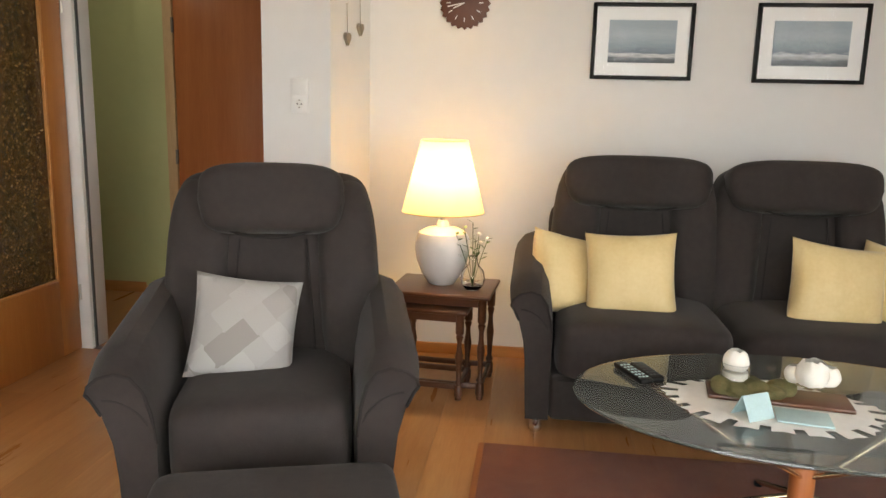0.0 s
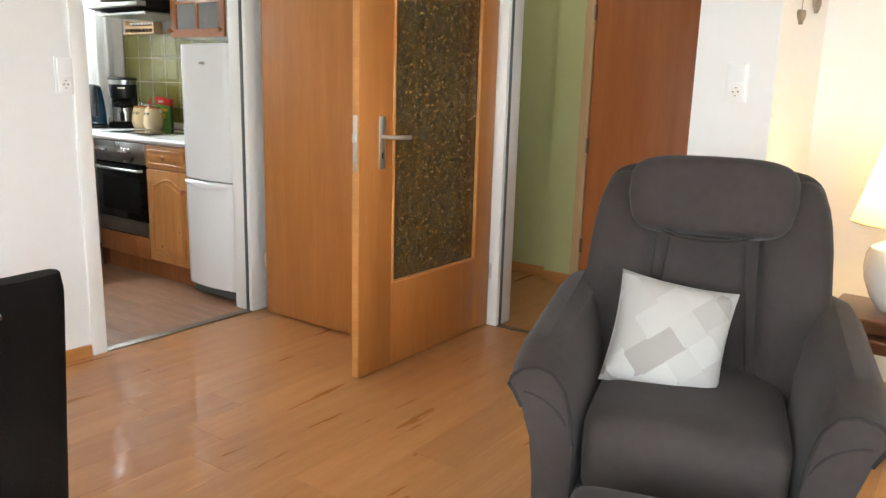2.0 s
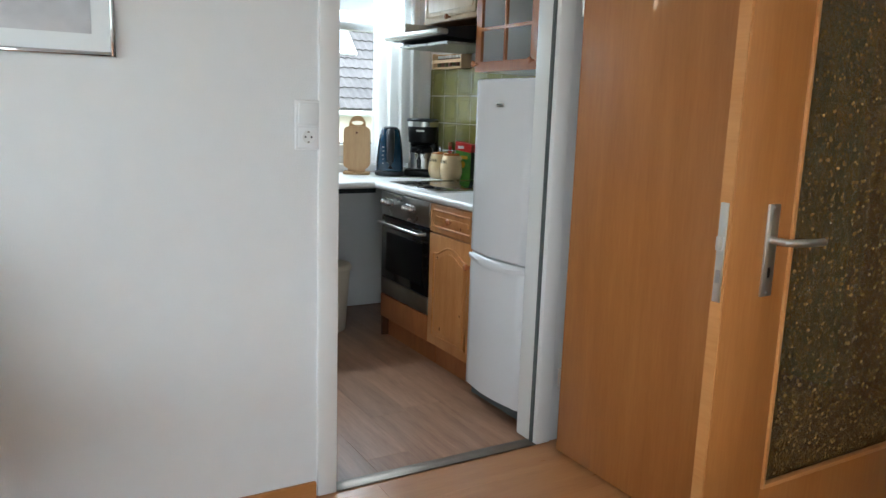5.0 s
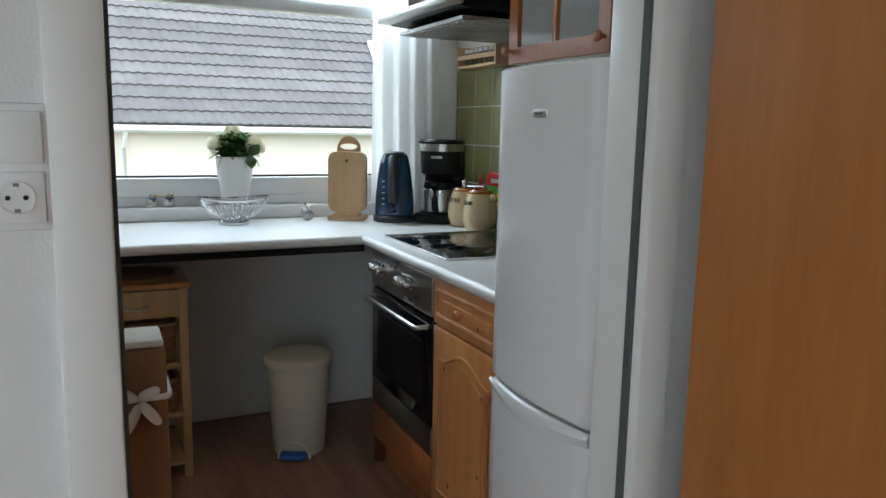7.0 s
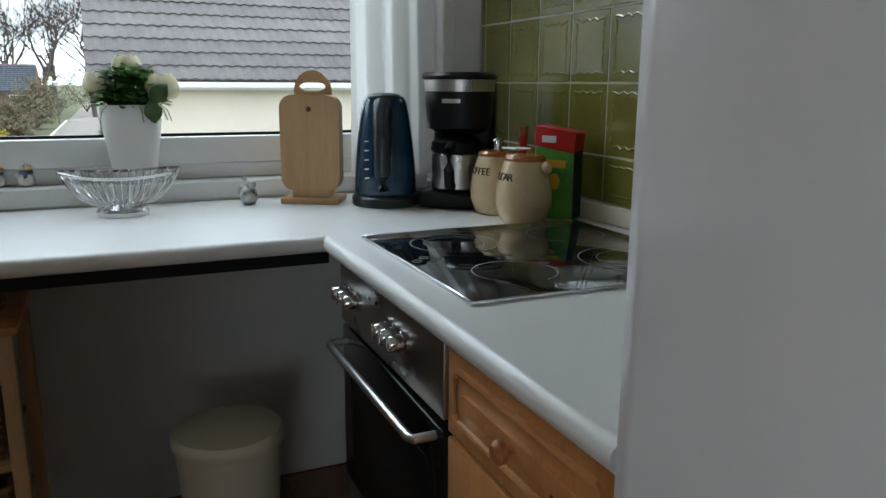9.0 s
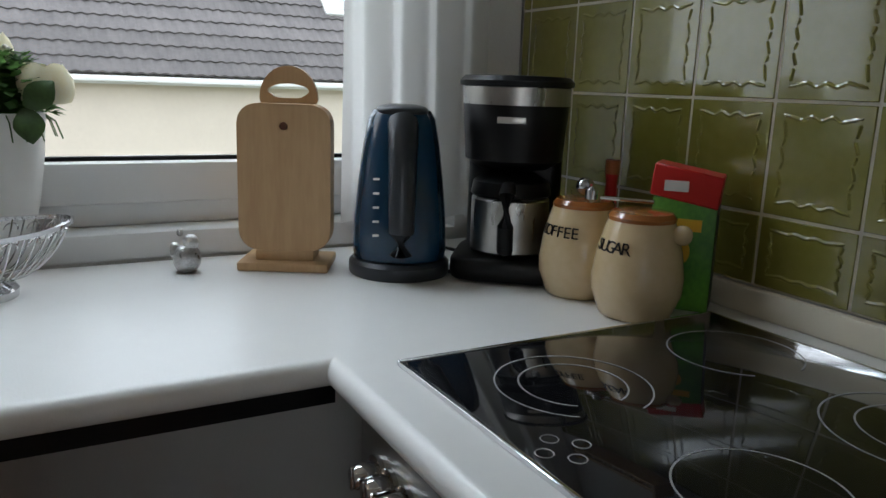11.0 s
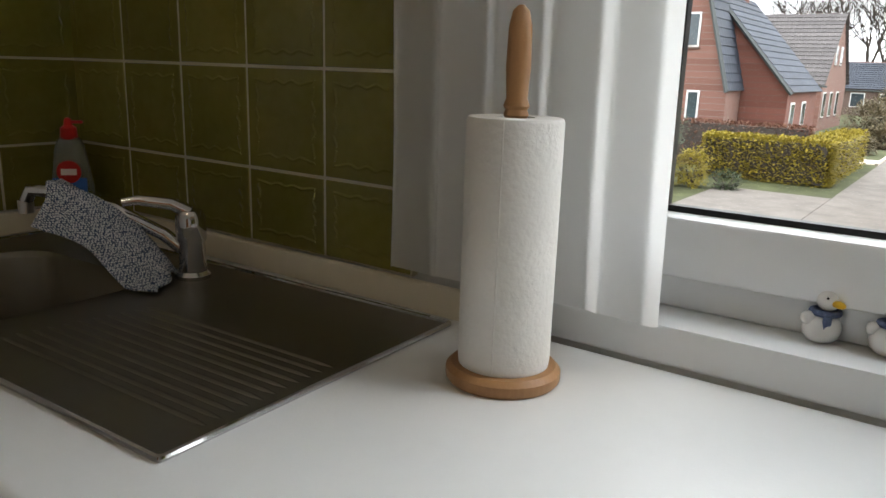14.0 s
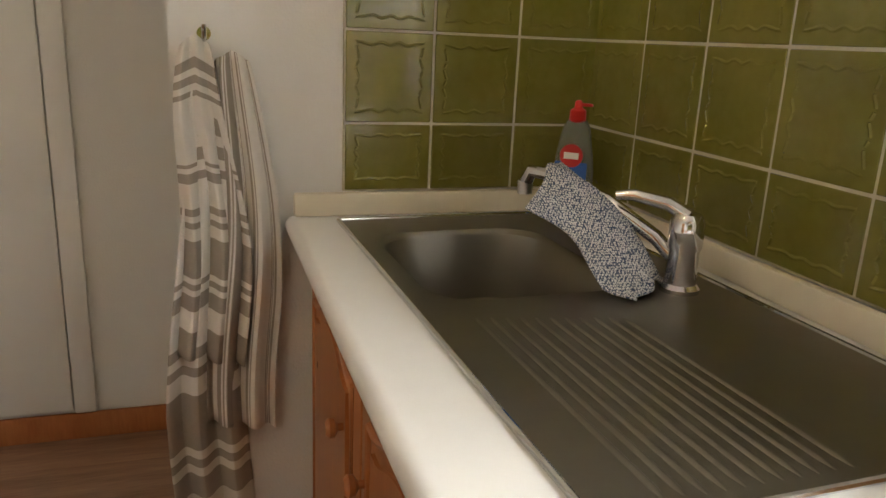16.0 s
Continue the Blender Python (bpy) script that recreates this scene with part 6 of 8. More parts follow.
for cx, cy, cz, r in ((0.03, 0.082, 0.258, 0.046), (0.0, -0.078, 0.268, 0.038), (-0.03, 0.0, 0.312, 0.040)):
    bm = bm_new()
    rose(bm, (cx, cy, cz), r, rp, 5)
    part("rose", bm, "petal_cream", pl)
bm = bm_new()
for d0 in ((0.35, 0.1, -0.9), (0.0, 0.5, 0.5)):
    dv = Vector(d0).normalized()
    s = dv.cross(Vector((1, 0, 0.3))).normalized()
    g = []
    for q in range(7):
        u = q / 6
        w = 0.024 * math.sin(math.pi * (0.08 + 0.9 * u)) 
        p = Vector((0.072, 0.05, 0.225)) + dv * 0.062 * u + Vector((0.012 * math.sin(3 * u), 0, 0))
        g.append((bm.verts.new(p - s * w), bm.verts.new(p + Vector((0.004, 0, 0))), bm.verts.new(p + s * w)))
    for a, b in zip(g, g[1:]):
        bm.faces.new((a[0], a[1], b[1], b[0]))
        bm.faces.new((a[1], a[2], b[2], b[1]))
part("rose_leaves", bm, "leaf", pl)

M["yellow"] = mat("yellow_paint", (0.75, 0.42, 0.03), 0.4)
M["navy"] = mat("navy_scarf", (0.02, 0.035, 0.11), 0.6, var=0.5, scale=120, col2=(0.2, 0.25, 0.4))
for i, (x, y, a) in enumerate(((-5.785, 2.486, 40), (-5.786, 2.555, 20))):
    dk = thing("gull_figurine", "small white ceramic gull with a blue scarf", "figurine", pose(x, y, 0.955, 0, 0, a), "gull figurines")
    bm = bm_new()
    puff(bm, 0, 0.0, 0.018, 0.036, 0.042, 0.036, 0.85, 14)
    puff(bm, 0, -0.018, 0.03, 0.014, 0.016, 0.016, 0.9, 8)
    part("body", bm, "ceramic", dk)
    bm = bm_new()
    puff(bm, 0, 0.004, 0.052, 0.027, 0.028, 0.028, 1, 12)
    part("head", bm, "ceramic", dk)
    bm = bm_new()
    puff(bm, 0.016, 0.006, 0.050, 0.020, 0.012, 0.008, 0.9, 8)
    part("beak", bm, "yellow", dk)
    bm = bm_new()
    tube(bm, [(0.0135 * math.cos(t), 0.002 + 0.0145 * math.sin(t), 0.037) for t in [2 * math.pi * q / 18 for q in range(18)]], 0.004, 8, True)
    box(bm, 0.015, -0.004, 0.028, 0.004, 0.010, 0.016, 0.001, 1)
    part("scarf", bm, "navy", dk)
    for s in (-1, 1):
        bm = bm_new()
        puff(bm, 0.011, 0.004 + s * 0.0085, 0.056, 0.003, 0.003, 0.003, 1, 6)
        part("eye", bm, "black", dk)

bw = thing("wire_bowl", "oval chrome wire fruit bowl on a round foot", "bowl", pose(-5.562, 2.787, ZT))
bm = bm_new()
lathe(bm, [(0.062, 0), (0.063, 0.012), (0.058, 0.018), (0.045, 0.02), (0.03, 0.028), (0.0, 0.03)][:5], 36)
part("foot", bm, "chrome", bw)
RA, RB = 0.098, 0.142
def bowl_pt(t, v):
    e = 0.32 + 0.68 * v ** 0.62
    return Vector((RA * e * math.cos(t), RB * e * math.sin(t), 0.026 + 0.075 * v ** 1.6 + 0.012 * v * abs(math.sin(t)) ** 2))
for i in range(44):
    bm = bm_new()
    t = 2 * math.pi * i / 44
    tube(bm, [bowl_pt(t, v / 6) for v in range(7)], 0.0013, 5)
    part("wire", bm, "chrome", bw)
for v, r in ((1.0, 0.0045),):
    bm = bm_new()
    g = [[bm.verts.new(bowl_pt(2 * math.pi * i / 64, v) * 1.0 + Vector((math.cos(2 * math.pi * i / 64) * dx, math.sin(2 * math.pi * i / 64) * dx, dz))) for i in range(64)] for dx, dz in ((-0.001, -0.003), (0.003, -0.003), (0.004, 0.004), (-0.001, 0.004))]
    for ga, gb2 in zip(g, g[1:] + g[:1]):
        for i in range(64):
            bm.faces.new((ga[i], ga[(i + 1) % 64], gb2[(i + 1) % 64], gb2[i]))
    part("rim", bm, "chrome", bw)
for i in range(22):
    bm = bm_new()
    t0 = 2 * math.pi * (i + 0.5) / 22
    tube(bm, [bowl_pt(t0 + 0.085 * math.cos(a), 0.86 + 0.09 * math.sin(a)) for a in [math.pi * q / 8 for q in range(9)]], 0.0012, 5)
    part("loop", bm, "chrome", bw)

M["foil"] = mat("silver_glaze", (0.50, 0.50, 0.50), 0.28, metal=0.8, var=0.4, scale=40, bump=0.8, bscale=120)
bm = bm_new()
puff(bm, 0, 0, 0.026, 0.046, 0.048, 0.052, 0.85, 16, wob=0.004)
puff(bm, 0.004, 0.006, 0.056, 0.028, 0.028, 0.028, 0.95, 12, wob=0.003)
puff(bm, -0.012, -0.018, 0.04, 0.02, 0.02, 0.03, 0.9, 8, wob=0.004)
puff(bm, 0.0, -0.012, 0.072, 0.01, 0.012, 0.014, 0.9, 8)
solid("bird_figurine", bm, "foil", "small silver bird figurine on the worktop", "figurine", m=pose(-5.615, 3.112, ZT - 0.0005))


def round_rect(w, h, r, k=6):
    out = []
    for qx, qz, a0 in ((1, 1, 0), (-1, 1, 90), (-1, -1, 180), (1, -1, 270)):
        for i in range(k + 1):
            a = radians(a0 + 90 * i / k)
            out.append((qx * (w / 2 - r) + r * math.cos(a), h / 2 + qz * (h / 2 - r) + r * math.sin(a)))
    return out


bs = thing("breakfast_board_stand", "wooden breakfast boards stacked on a stand", "cutting boards", pose(-5.60, 3.29, ZT, 0, 0, 62))
bs.scale = (1.17, 1.17, 1.17)
part("base", boxes((-0.07, 0.07, -0.05, 0.05, 0, 0.014), bevel=0.003), "maple", bs)
part("spacer", boxes((-0.045, 0.045, -0.03, 0.03, 0.014, 0.03), bevel=0.002), "maple", bs)
for i in range(5):
    bm = bm_new()
    extrude_poly(bm, [(x, z + 0.03) for x, z in round_rect(0.142, 0.225, 0.03)], 0.0075, Matrix.Translation((0, -0.028 + 0.0085 * i, 0)))
    bmesh.ops.bevel(bm, geom=list(bm.edges), offset=0.0012, segments=1, affect="EDGES", clamp_overlap=True)
    b0 = part("board", bm, "maple", bs)
    if i == 0:
        bm = bm_new()
        lathe(bm, [(0.006, 0), (0.006, 0.001)], 14, (0, -0.0282, 0.222), Matrix.Rotation(radians(90), 4, "X"))
        part("hole", bm, "knot", b0)
bm = bm_new()
rim = [(0.045 * math.cos(a), 0.262 + 0.050 * math.sin(a) if math.sin(a) > 0 else 0.262 + 0.022 * math.sin(a)) for a in [2 * math.pi * q / 36 for q in range(36)]]
eye = [(0.032 * math.cos(a), 0.274 + (0.011 if math.sin(a) > 0 else 0.013 - 0.006 * abs(math.cos(a) ** 2 - 0.3)) * math.sin(a)) for a in [2 * math.pi * q / 36 for q in range(36)]]
sheets = [[[bm.verts.new((x, y, z)) for x, z in loop] for loop in (rim, eye)] for y in (0.014, 0.026)]
for q in range(36):
    w2_ = (q + 1) % 36
    bm.faces.new((sheets[0][0][q], sheets[0][0][w2_], sheets[0][1][w2_], sheets[0][1][q]))
    bm.faces.new((sheets[1][0][q], sheets[1][1][q], sheets[1][1][w2_], sheets[1][0][w2_]))
    bm.faces.new((sheets[0][0][q], sheets[1][0][q], sheets[1][0][w2_], sheets[0][0][w2_]))
    bm.faces.new((sheets[0][1][q], sheets[0][1][w2_], sheets[1][1][w2_], sheets[1][1][q]))
box(bm, 0, 0.02, 0.14, 0.083, 0.012, 0.235, 0.002, 1)
part("handle_board", bm, "maple", bs)

M["kettle_blue"] = mat("translucent_blue_plastic", (0.006, 0.035, 0.075), 0.18, var=0.2, coat=0.4)
M["kettle_grey"] = mat("dark_grey_plastic", (0.028, 0.032, 0.038), 0.3, var=0.1)
kt = thing("kettle", "dark blue plastic electric kettle on its base", "kettle", pose(-5.485, 3.465, ZT, 0, 0, 66))
kt.scale = (1.1, 1.1, 1.12)
bm = bm_new()
lathe(bm, [(0.082, 0), (0.084, 0.004), (0.084, 0.02), (0.078, 0.026)], 36)
part("base_plate", bm, "kettle_grey", kt)
bm = bm_new()
secs = [(0.076, 0.028, 0), (0.078, 0.04, 0), (0.076, 0.09, 0.0), (0.070, 0.15, 0.0), (0.062, 0.21, 0.0), (0.054, 0.25, 0.004), (0.046, 0.263, 0.006), (0.03, 0.268, 0.008)]
lathe(bm, [(r, z) for r, z, _ in secs], 36, m=Matrix.Diagonal((1.0, 0.92, 1, 1)))
kb = part("body", bm, "kettle_blue", kt)
bm = bm_new()
tube(bm, [(0, -0.045, 0.245), (0, -0.072, 0.22), (0, -0.082, 0.15), (0, -0.086, 0.08), (0, -0.083, 0.045)], lambda u: 0.024 - 0.006 * u, 12)
part("handle", bm, "kettle_grey", kb, "dark grey moulded handle")
bm = bm_new()
puff(bm, 0, -0.005, 0.262, 0.085, 0.085, 0.022, 0.8, 12)
part("lid", bm, "kettle_grey", kb)
bm = bm_new()
puff(bm, 0, -0.078, 0.225, 0.022, 0.01, 0.016, 0.5, 8, Matrix.Rotation(radians(-20), 4, "X"))
part("switch", bm, "seal", kb)
for i in range(5):
    part("level_mark", boxes((-0.045, -0.035, -0.066, -0.062, 0.07 + 0.022 * i, 0.073 + 0.022 * i)), "alu", kb)
bm = bm_new()
tube(bm, [(-5.43, 3.54, 0.905), (-5.44, 3.60, 0.904), (-5.55, 3.66, 0.904), (-5.66, 3.62, 0.905), (-5.68, 3.60, 0.93)], 0.0035, 8)
solid("power_cable", bm, "black", "black kettle cable lying on the worktop", "cable")

cm = thing("coffee_maker", "black filter coffee maker with a steel thermal jug", "coffee machine", pose(-5.40, 3.65, ZT, 0, 0, 52))
cm.scale = (1.1, 1.05, 1.07)
bm = bm_new()
puff(bm, 0, 0.0, 0.022, 0.185, 0.20, 0.044, 0.35, 16)
part("base", bm, "black", cm)
bm = bm_new()
box(bm, 0, 0.072, 0.17, 0.16, 0.06, 0.30, 0.018, 3)
part("tower", bm, "black", cm)
bm = bm_new()
lathe(bm, [(0.055, 0.185), (0.078, 0.20), (0.082, 0.25), (0.086, 0.318), (0.084, 0.322)], 36, m=Matrix.Diagonal((1.02, 0.98, 1, 1)))
part("filter_head", bm, "black", cm)
bm = bm_new()
lathe(bm, [(0.0875, 0.290), (0.0885, 0.318), (0.086, 0.319)], 36)
part("steel_band", bm, "steel", cm)
bm = bm_new()
lathe(bm, [(0.092, 0.320), (0.093, 0.328), (0.085, 0.336), (0.02, 0.338)], 36)
part("lid", bm, "black", cm)
bm = bm_new()
lathe(bm, [(0.06, 0.046), (0.064, 0.05), (0.064, 0.135), (0.06, 0.14)], 32, (0, -0.02, 0))
jg2 = part("thermal_jug", bm, "steel", cm, "brushed steel thermal jug")
bm = bm_new()
lathe(bm, [(0.062, 0.14), (0.066, 0.144), (0.062, 0.165), (0.035, 0.18)], 32, (0, -0.02, 0))
part("jug_collar", bm, "black", jg2)
bm = bm_new()
tube(bm, [(0, -0.078, 0.158), (0, -0.105, 0.15), (0, -0.108, 0.10), (0, -0.098, 0.06), (0, -0.083, 0.058)], 0.013, 10)
part("jug_handle", bm, "black", jg2)
part("badge_bar", boxes((-0.022, 0.022, -0.0895, -0.0855, 0.262, 0.272), bevel=0.001), "alu", cm)

M["stoneware"] = mat("beige_stoneware", (0.58, 0.43, 0.24), 0.22, var=0.06, scale=10, col2=(0.66, 0.52, 0.32), coat=0.5)
M["glaze_brown"] = mat("brown_glaze", (0.34, 0.12, 0.03), 0.2, var=0.15, coat=0.5)


def canister(label, x, y, word, lid, rot):
    c = thing("canister", label, "storage jar", pose(x, y, ZT, 0, 0, rot), "stoneware canisters")
    bm = bm_new()
    lathe(bm, [(0.05, 0), (0.056, 0.004), (0.069, 0.04), (0.07, 0.065), (0.064, 0.105), (0.053, 0.142), (0.05, 0.15)], 36)
    body = part("jar", bm, "stoneware", c)
    bm = bm_new()
    lathe(bm, [(0.051, 0.15), (0.052, 0.156), (0.046, 0.163), (0.02, 0.166)], 36)
    part("lid", bm, "glaze_brown", c, "brown glazed lid rim")
    bm = bm_new()
    puff(bm, 0.062, 0.02, 0.135, 0.03, 0.026, 0.03, 0.9, 10)
    part("lug", bm, "stoneware", body)
    if lid:
        bm = bm_new()
        puff(bm, 0, 0, 0.184, 0.03, 0.03, 0.03, 1, 12)
        part("knob", bm, "chrome", c)
    n = len(word)
    for i, ch in enumerate(word):
        a = (i - (n - 1) / 2) * 0.21
        text(ch, 0.026, Matrix.Rotation(a, 4, "Z") @ pose(0, -0.0625, 0.112, 90 - 14, 0, 0), "black", body)
    return c


canister("beige stoneware canister lettered COFFEE with a brown rim", -5.235, 3.685, "COFFEE", True, 10)
canister("beige stoneware canister lettered SUGAR with a brown rim", -5.10, 3.688, "SUGAR", False, 4)
bm = bm_new()
tube(bm, [(-5.17, 3.665, 1.075), (-5.09, 3.70, 1.078)], 0.0035, 8)
lathe(bm, [(0.004, 0), (0.011, 0.006), (0.011, 0.02), (0.004, 0.026)], 12, (-5.185, 3.658, 1.065))
solid("measuring_spoon", bm, "chrome", "steel coffee spoon resting across the canister lids", "spoon")
bm = bm_new()
lathe(bm, [(0.022, 0), (0.024, 0.004), (0.024, 0.10), (0.012, 0.13), (0.010, 0.18), (0.012, 0.195)], 20)
bt2 = thing("oil_bottle", "small dark red bottle behind the canisters", "bottle", pose(-5.29, 3.79, ZT))
part("bottle", bm, "red", bt2)
bm = bm_new()
lathe(bm, [(0.013, 0.195), (0.013, 0.22)], 16)
part("cap", bm, "hall_door", bt2)
M["pack_green"] = mat("green_carton", (0.035, 0.17, 0.03), 0.35, var=0.5, scale=14, col2=(0.16, 0.42, 0.05))
M["pack_dark"] = mat("dark_green_carton", (0.006, 0.025, 0.015), 0.4)
pk = thing("filter_bag_carton", "green carton of coffee filters with a red lid", "carton", pose(-5.115, 3.795, ZT, 0, 0, 38))
pk.scale = (0.82, 0.82, 1.12)
part("box", boxes((-0.06, 0.06, -0.04, 0.04, 0, 0.16), bevel=0.002), "pack_green", pk)
part("side_panel", boxes((0.0602, 0.0612, -0.038, 0.038, 0.004, 0.158)), "pack_dark", pk)
bm = bm_new()
box(bm, 0, 0, 0.178, 0.128, 0.088, 0.045, 0.002, 1, Matrix.Rotation(radians(7), 4, "Y"))
ld = part("lid", bm, "red", pk, "red carton lid standing ajar")
part("logo_bar", boxes((-0.04, 0.005, -0.0462, -0.0448, 0.17, 0.185)), "white", ld)
part("product_name_bar", boxes((-0.045, 0.035, -0.0412, -0.0402, 0.115, 0.132)), "yellow", pk)
bm = bm_new()
lathe(bm, [(0.018, 0), (0.018, 0.001)], 20, (0.0, -0.0401, 0.085), Matrix.Rotation(radians(90), 4, "X"))
part("emblem", bm, "yellow", pk)

M["paper"] = mat("embossed_paper", (0.80, 0.78, 0.74), 0.95, var=0.03, scale=20, bump=0.35, bscale=130)
pr2 = thing("paper_towel_roll", "white kitchen roll on a wooden stand", "kitchen roll", pose(-5.572, 2.188, ZT))
bm = bm_new()
lathe(bm, [(0.064, 0), (0.067, 0.004), (0.067, 0.014), (0.061, 0.02)], 40)
part("stand_base", bm, "alder", pr2)
bm = bm_new()
lathe(bm, [(0.02, 0.0205), (0.0525, 0.0205), (0.0535, 0.03), (0.0535, 0.298), (0.0515, 0.302), (0.021, 0.302), (0.02, 0.294)], 48, caps=False)
part("paper_roll", bm, "paper", pr2)
bm = bm_new()
tube(bm, [(0.0535 * math.cos(a), 0.0535 * math.sin(a), z) for a, z in ((0.3, 0.022), (0.3, 0.301))], 0.001, 5)
part("loose_edge", bm, "paper", pr2)
bm = bm_new()
lathe(bm, [(0.011, 0.02), (0.011, 0.300), (0.014, 0.304), (0.012, 0.310), (0.0145, 0.314), (0.0115, 0.322), (0.0135, 0.355), (0.0125, 0.395), (0.009, 0.412), (0.003, 0.418)], 20)
part("spindle", bm, "alder", pr2, "turned wooden spindle")

# ---- floor things ----
M["cream_plastic"] = mat("cream_plastic", (0.70, 0.64, 0.52), 0.45, var=0.04, scale=6)
bn = thing("pedal_bin", "cream plastic pedal bin under the worktop", "waste bin", pose(-5.29, 2.98, 0, 0, 0, 65))
bn.scale = (1, 1, 0.86)
bm = bm_new()
lathe(bm, [(0.098, 0), (0.103, 0.006), (0.128, 0.42), (0.130, 0.43)], 40)
part("bucket", bm, "cream_plastic", bn)
bm = bm_new()
lathe(bm, [(0.134, 0.428), (0.137, 0.432), (0.137, 0.455), (0.128, 0.468), (0.08, 0.476), (0.0, 0.478)][:5], 40)
part("lid", bm, "cream_plastic", bn)
bm = bm_new()
puff(bm, 0, -0.112, 0.022, 0.11, 0.07, 0.03, 0.6, 12)
part("pedal", bm, "blue", bn, "blue plastic pedal")
bm = bm_new()
tube(bm, [(0.062 * math.cos(a), -0.104 - 0.004 * math.sin(a), 0.002 + 0.078 * math.sin(a)) for a in [math.pi * q / 12 for q in range(13)]], 0.006, 8)
part("pedal_arch", bm, "cream_plastic", bn)

M["wicker"] = mat("wicker", (0.22, 0.11, 0.045), 0.75, var=0.4, scale=60, col2=(0.38, 0.22, 0.10), bump=0.8, bscale=140)
ca = thing("kitchen_trolley", "wooden trolley with a drawer and wicker baskets", "trolley", pose(-5.365, 2.375, 0))
cw, cdp, chh = 0.36, 0.34, 0.745
for sx in (-1, 1):
    for sy in (-1, 1):
        part("post", boxes((sx * (cdp / 2 - 0.015) - 0.015, sx * (cdp / 2 - 0.015) + 0.015, sy * (cw / 2 - 0.015) - 0.015, sy * (cw / 2 - 0.015) + 0.015, 0, chh - 0.02), bevel=0.002), "maple", ca)
part("top_board", boxes((-cdp / 2 - 0.012, cdp / 2 + 0.012, -cw / 2 - 0.012, cw / 2 + 0.012, chh - 0.02, chh), bevel=0.006), "pine", ca)
df = part("drawer_front", boxes((cdp / 2 - 0.012, cdp / 2 + 0.004, -cw / 2 + 0.03, cw / 2 - 0.03, chh - 0.125, chh - 0.025), bevel=0.002), "maple", ca)
bm = bm_new()
tube(bm, [(cdp / 2 + 0.004, -0.045, chh - 0.08), (cdp / 2 + 0.022, -0.03, chh - 0.083), (cdp / 2 + 0.026, 0, chh - 0.085), (cdp / 2 + 0.022, 0.03, chh - 0.083), (cdp / 2 + 0.004, 0.045, chh - 0.08)], 0.0045, 8)
part("handle", bm, "alu", df)
for z in (0.05, 0.235, 0.425):
    part("shelf_board", boxes((-cdp / 2 + 0.002, cdp / 2 - 0.002, -cw / 2 + 0.03, cw / 2 - 0.03, z, z + 0.014), bevel=0.002), "maple", ca)


def basket(label, y, z, w, hgt):
    b = thing("wicker_basket", label, "basket", pose(-5.365, 2.375 + y, z), "trolley baskets")
    bm = bm_new()
    rows = max(5, int(hgt / 0.011))
    for r in range(rows):
        zz = 0.006 + hgt * r / rows
        pts = []
        k = 1 + 0.05 * r / rows
        for x, yy, _ in rrect(0, 0, 0.145 * k, w / 2 * k, 0.02, 0, 4):
            pts.append((x, yy, zz))
        fine = []
        for i, p in enumerate(pts):
            q = pts[(i + 1) % len(pts)]
            L2 = max(1, int(math.dist(p, q) / 0.018))
            for s in range(L2):
                u = s / L2
                fine.append((p[0] + (q[0] - p[0]) * u, p[1] + (q[1] - p[1]) * u, zz))
        out = []
        for i, (x, yy, z2) in enumerate(fine):
            s = 0.003 * (1 if (i + r) % 2 else -1)
            l = math.hypot(x, yy) or 1
            out.append((x + s * x / l, yy + s * yy / l, z2))
        tube(bm, out, 0.0052, 5, True)
    part("weave", bm, "wicker", b)
    bm = bm_new()
    tube(bm, [(x, yy, hgt + 0.006) for x, yy, _ in rrect(0, 0, 0.155, w / 2 * 1.06, 0.02, 0, 4)], 0.008, 8, True)
    part("rim", bm, "wicker", b)
    part("liner", boxes((-0.135, 0.135, -w / 2 + 0.012, w / 2 - 0.012, 0.004, 0.01)), "knot", b)
    return b


basket("wide wicker basket on the upper shelf", 0, 0.44, 0.26, 0.14)
basket("small wicker basket on the middle shelf", -0.072, 0.25, 0.125, 0.12)
basket("small wicker basket on the middle shelf", 0.072, 0.25, 0.125, 0.12)
bm = bm_new()
for r in range(9):
    tube(bm, [((0.012 + 0.0155 * r) * math.cos(a), (0.012 + 0.0155 * r) * math.sin(a), 0.006 + 0.001 * math.sin(9 * a + r)) for a in [2 * math.pi * q / 36 for q in range(36)]], 0.008, 6, True)
solid("wicker_placemat", bm, "wicker", "round woven wicker mat lying on the trolley", "placemat", m=pose(-5.36, 2.39, chh))
M["kraft"] = mat("brown_kraft_paper", (0.26, 0.13, 0.06), 0.8, var=0.15, scale=8, bump=0.2)
gb = thing("wrapped_parcel", "tall brown wrapped parcel tied with a white bow", "parcel", pose(-3.68, 2.315, 0))
bm = bm_new()
box(bm, 0, 0, 0.48, 0.10, 0.09, 0.96, 0.008, 2)
part("wrapping", bm, "kraft", gb)
bm = bm_new()
box(bm, 0, 0, 0.966, 0.094, 0.084, 0.012, 0.004, 2)
part("white_top", bm, "petal", gb)
bm = bm_new()
tube(bm, [(x * 1.04, y * 1.04, 0.88) for x, y, _ in rrect(0, 0, 0.051, 0.046, 0.01, 0)], 0.005, 6, True)
bow = part("ribbon", bm, "petal", gb, "white gauze ribbon")
bm = bm_new()
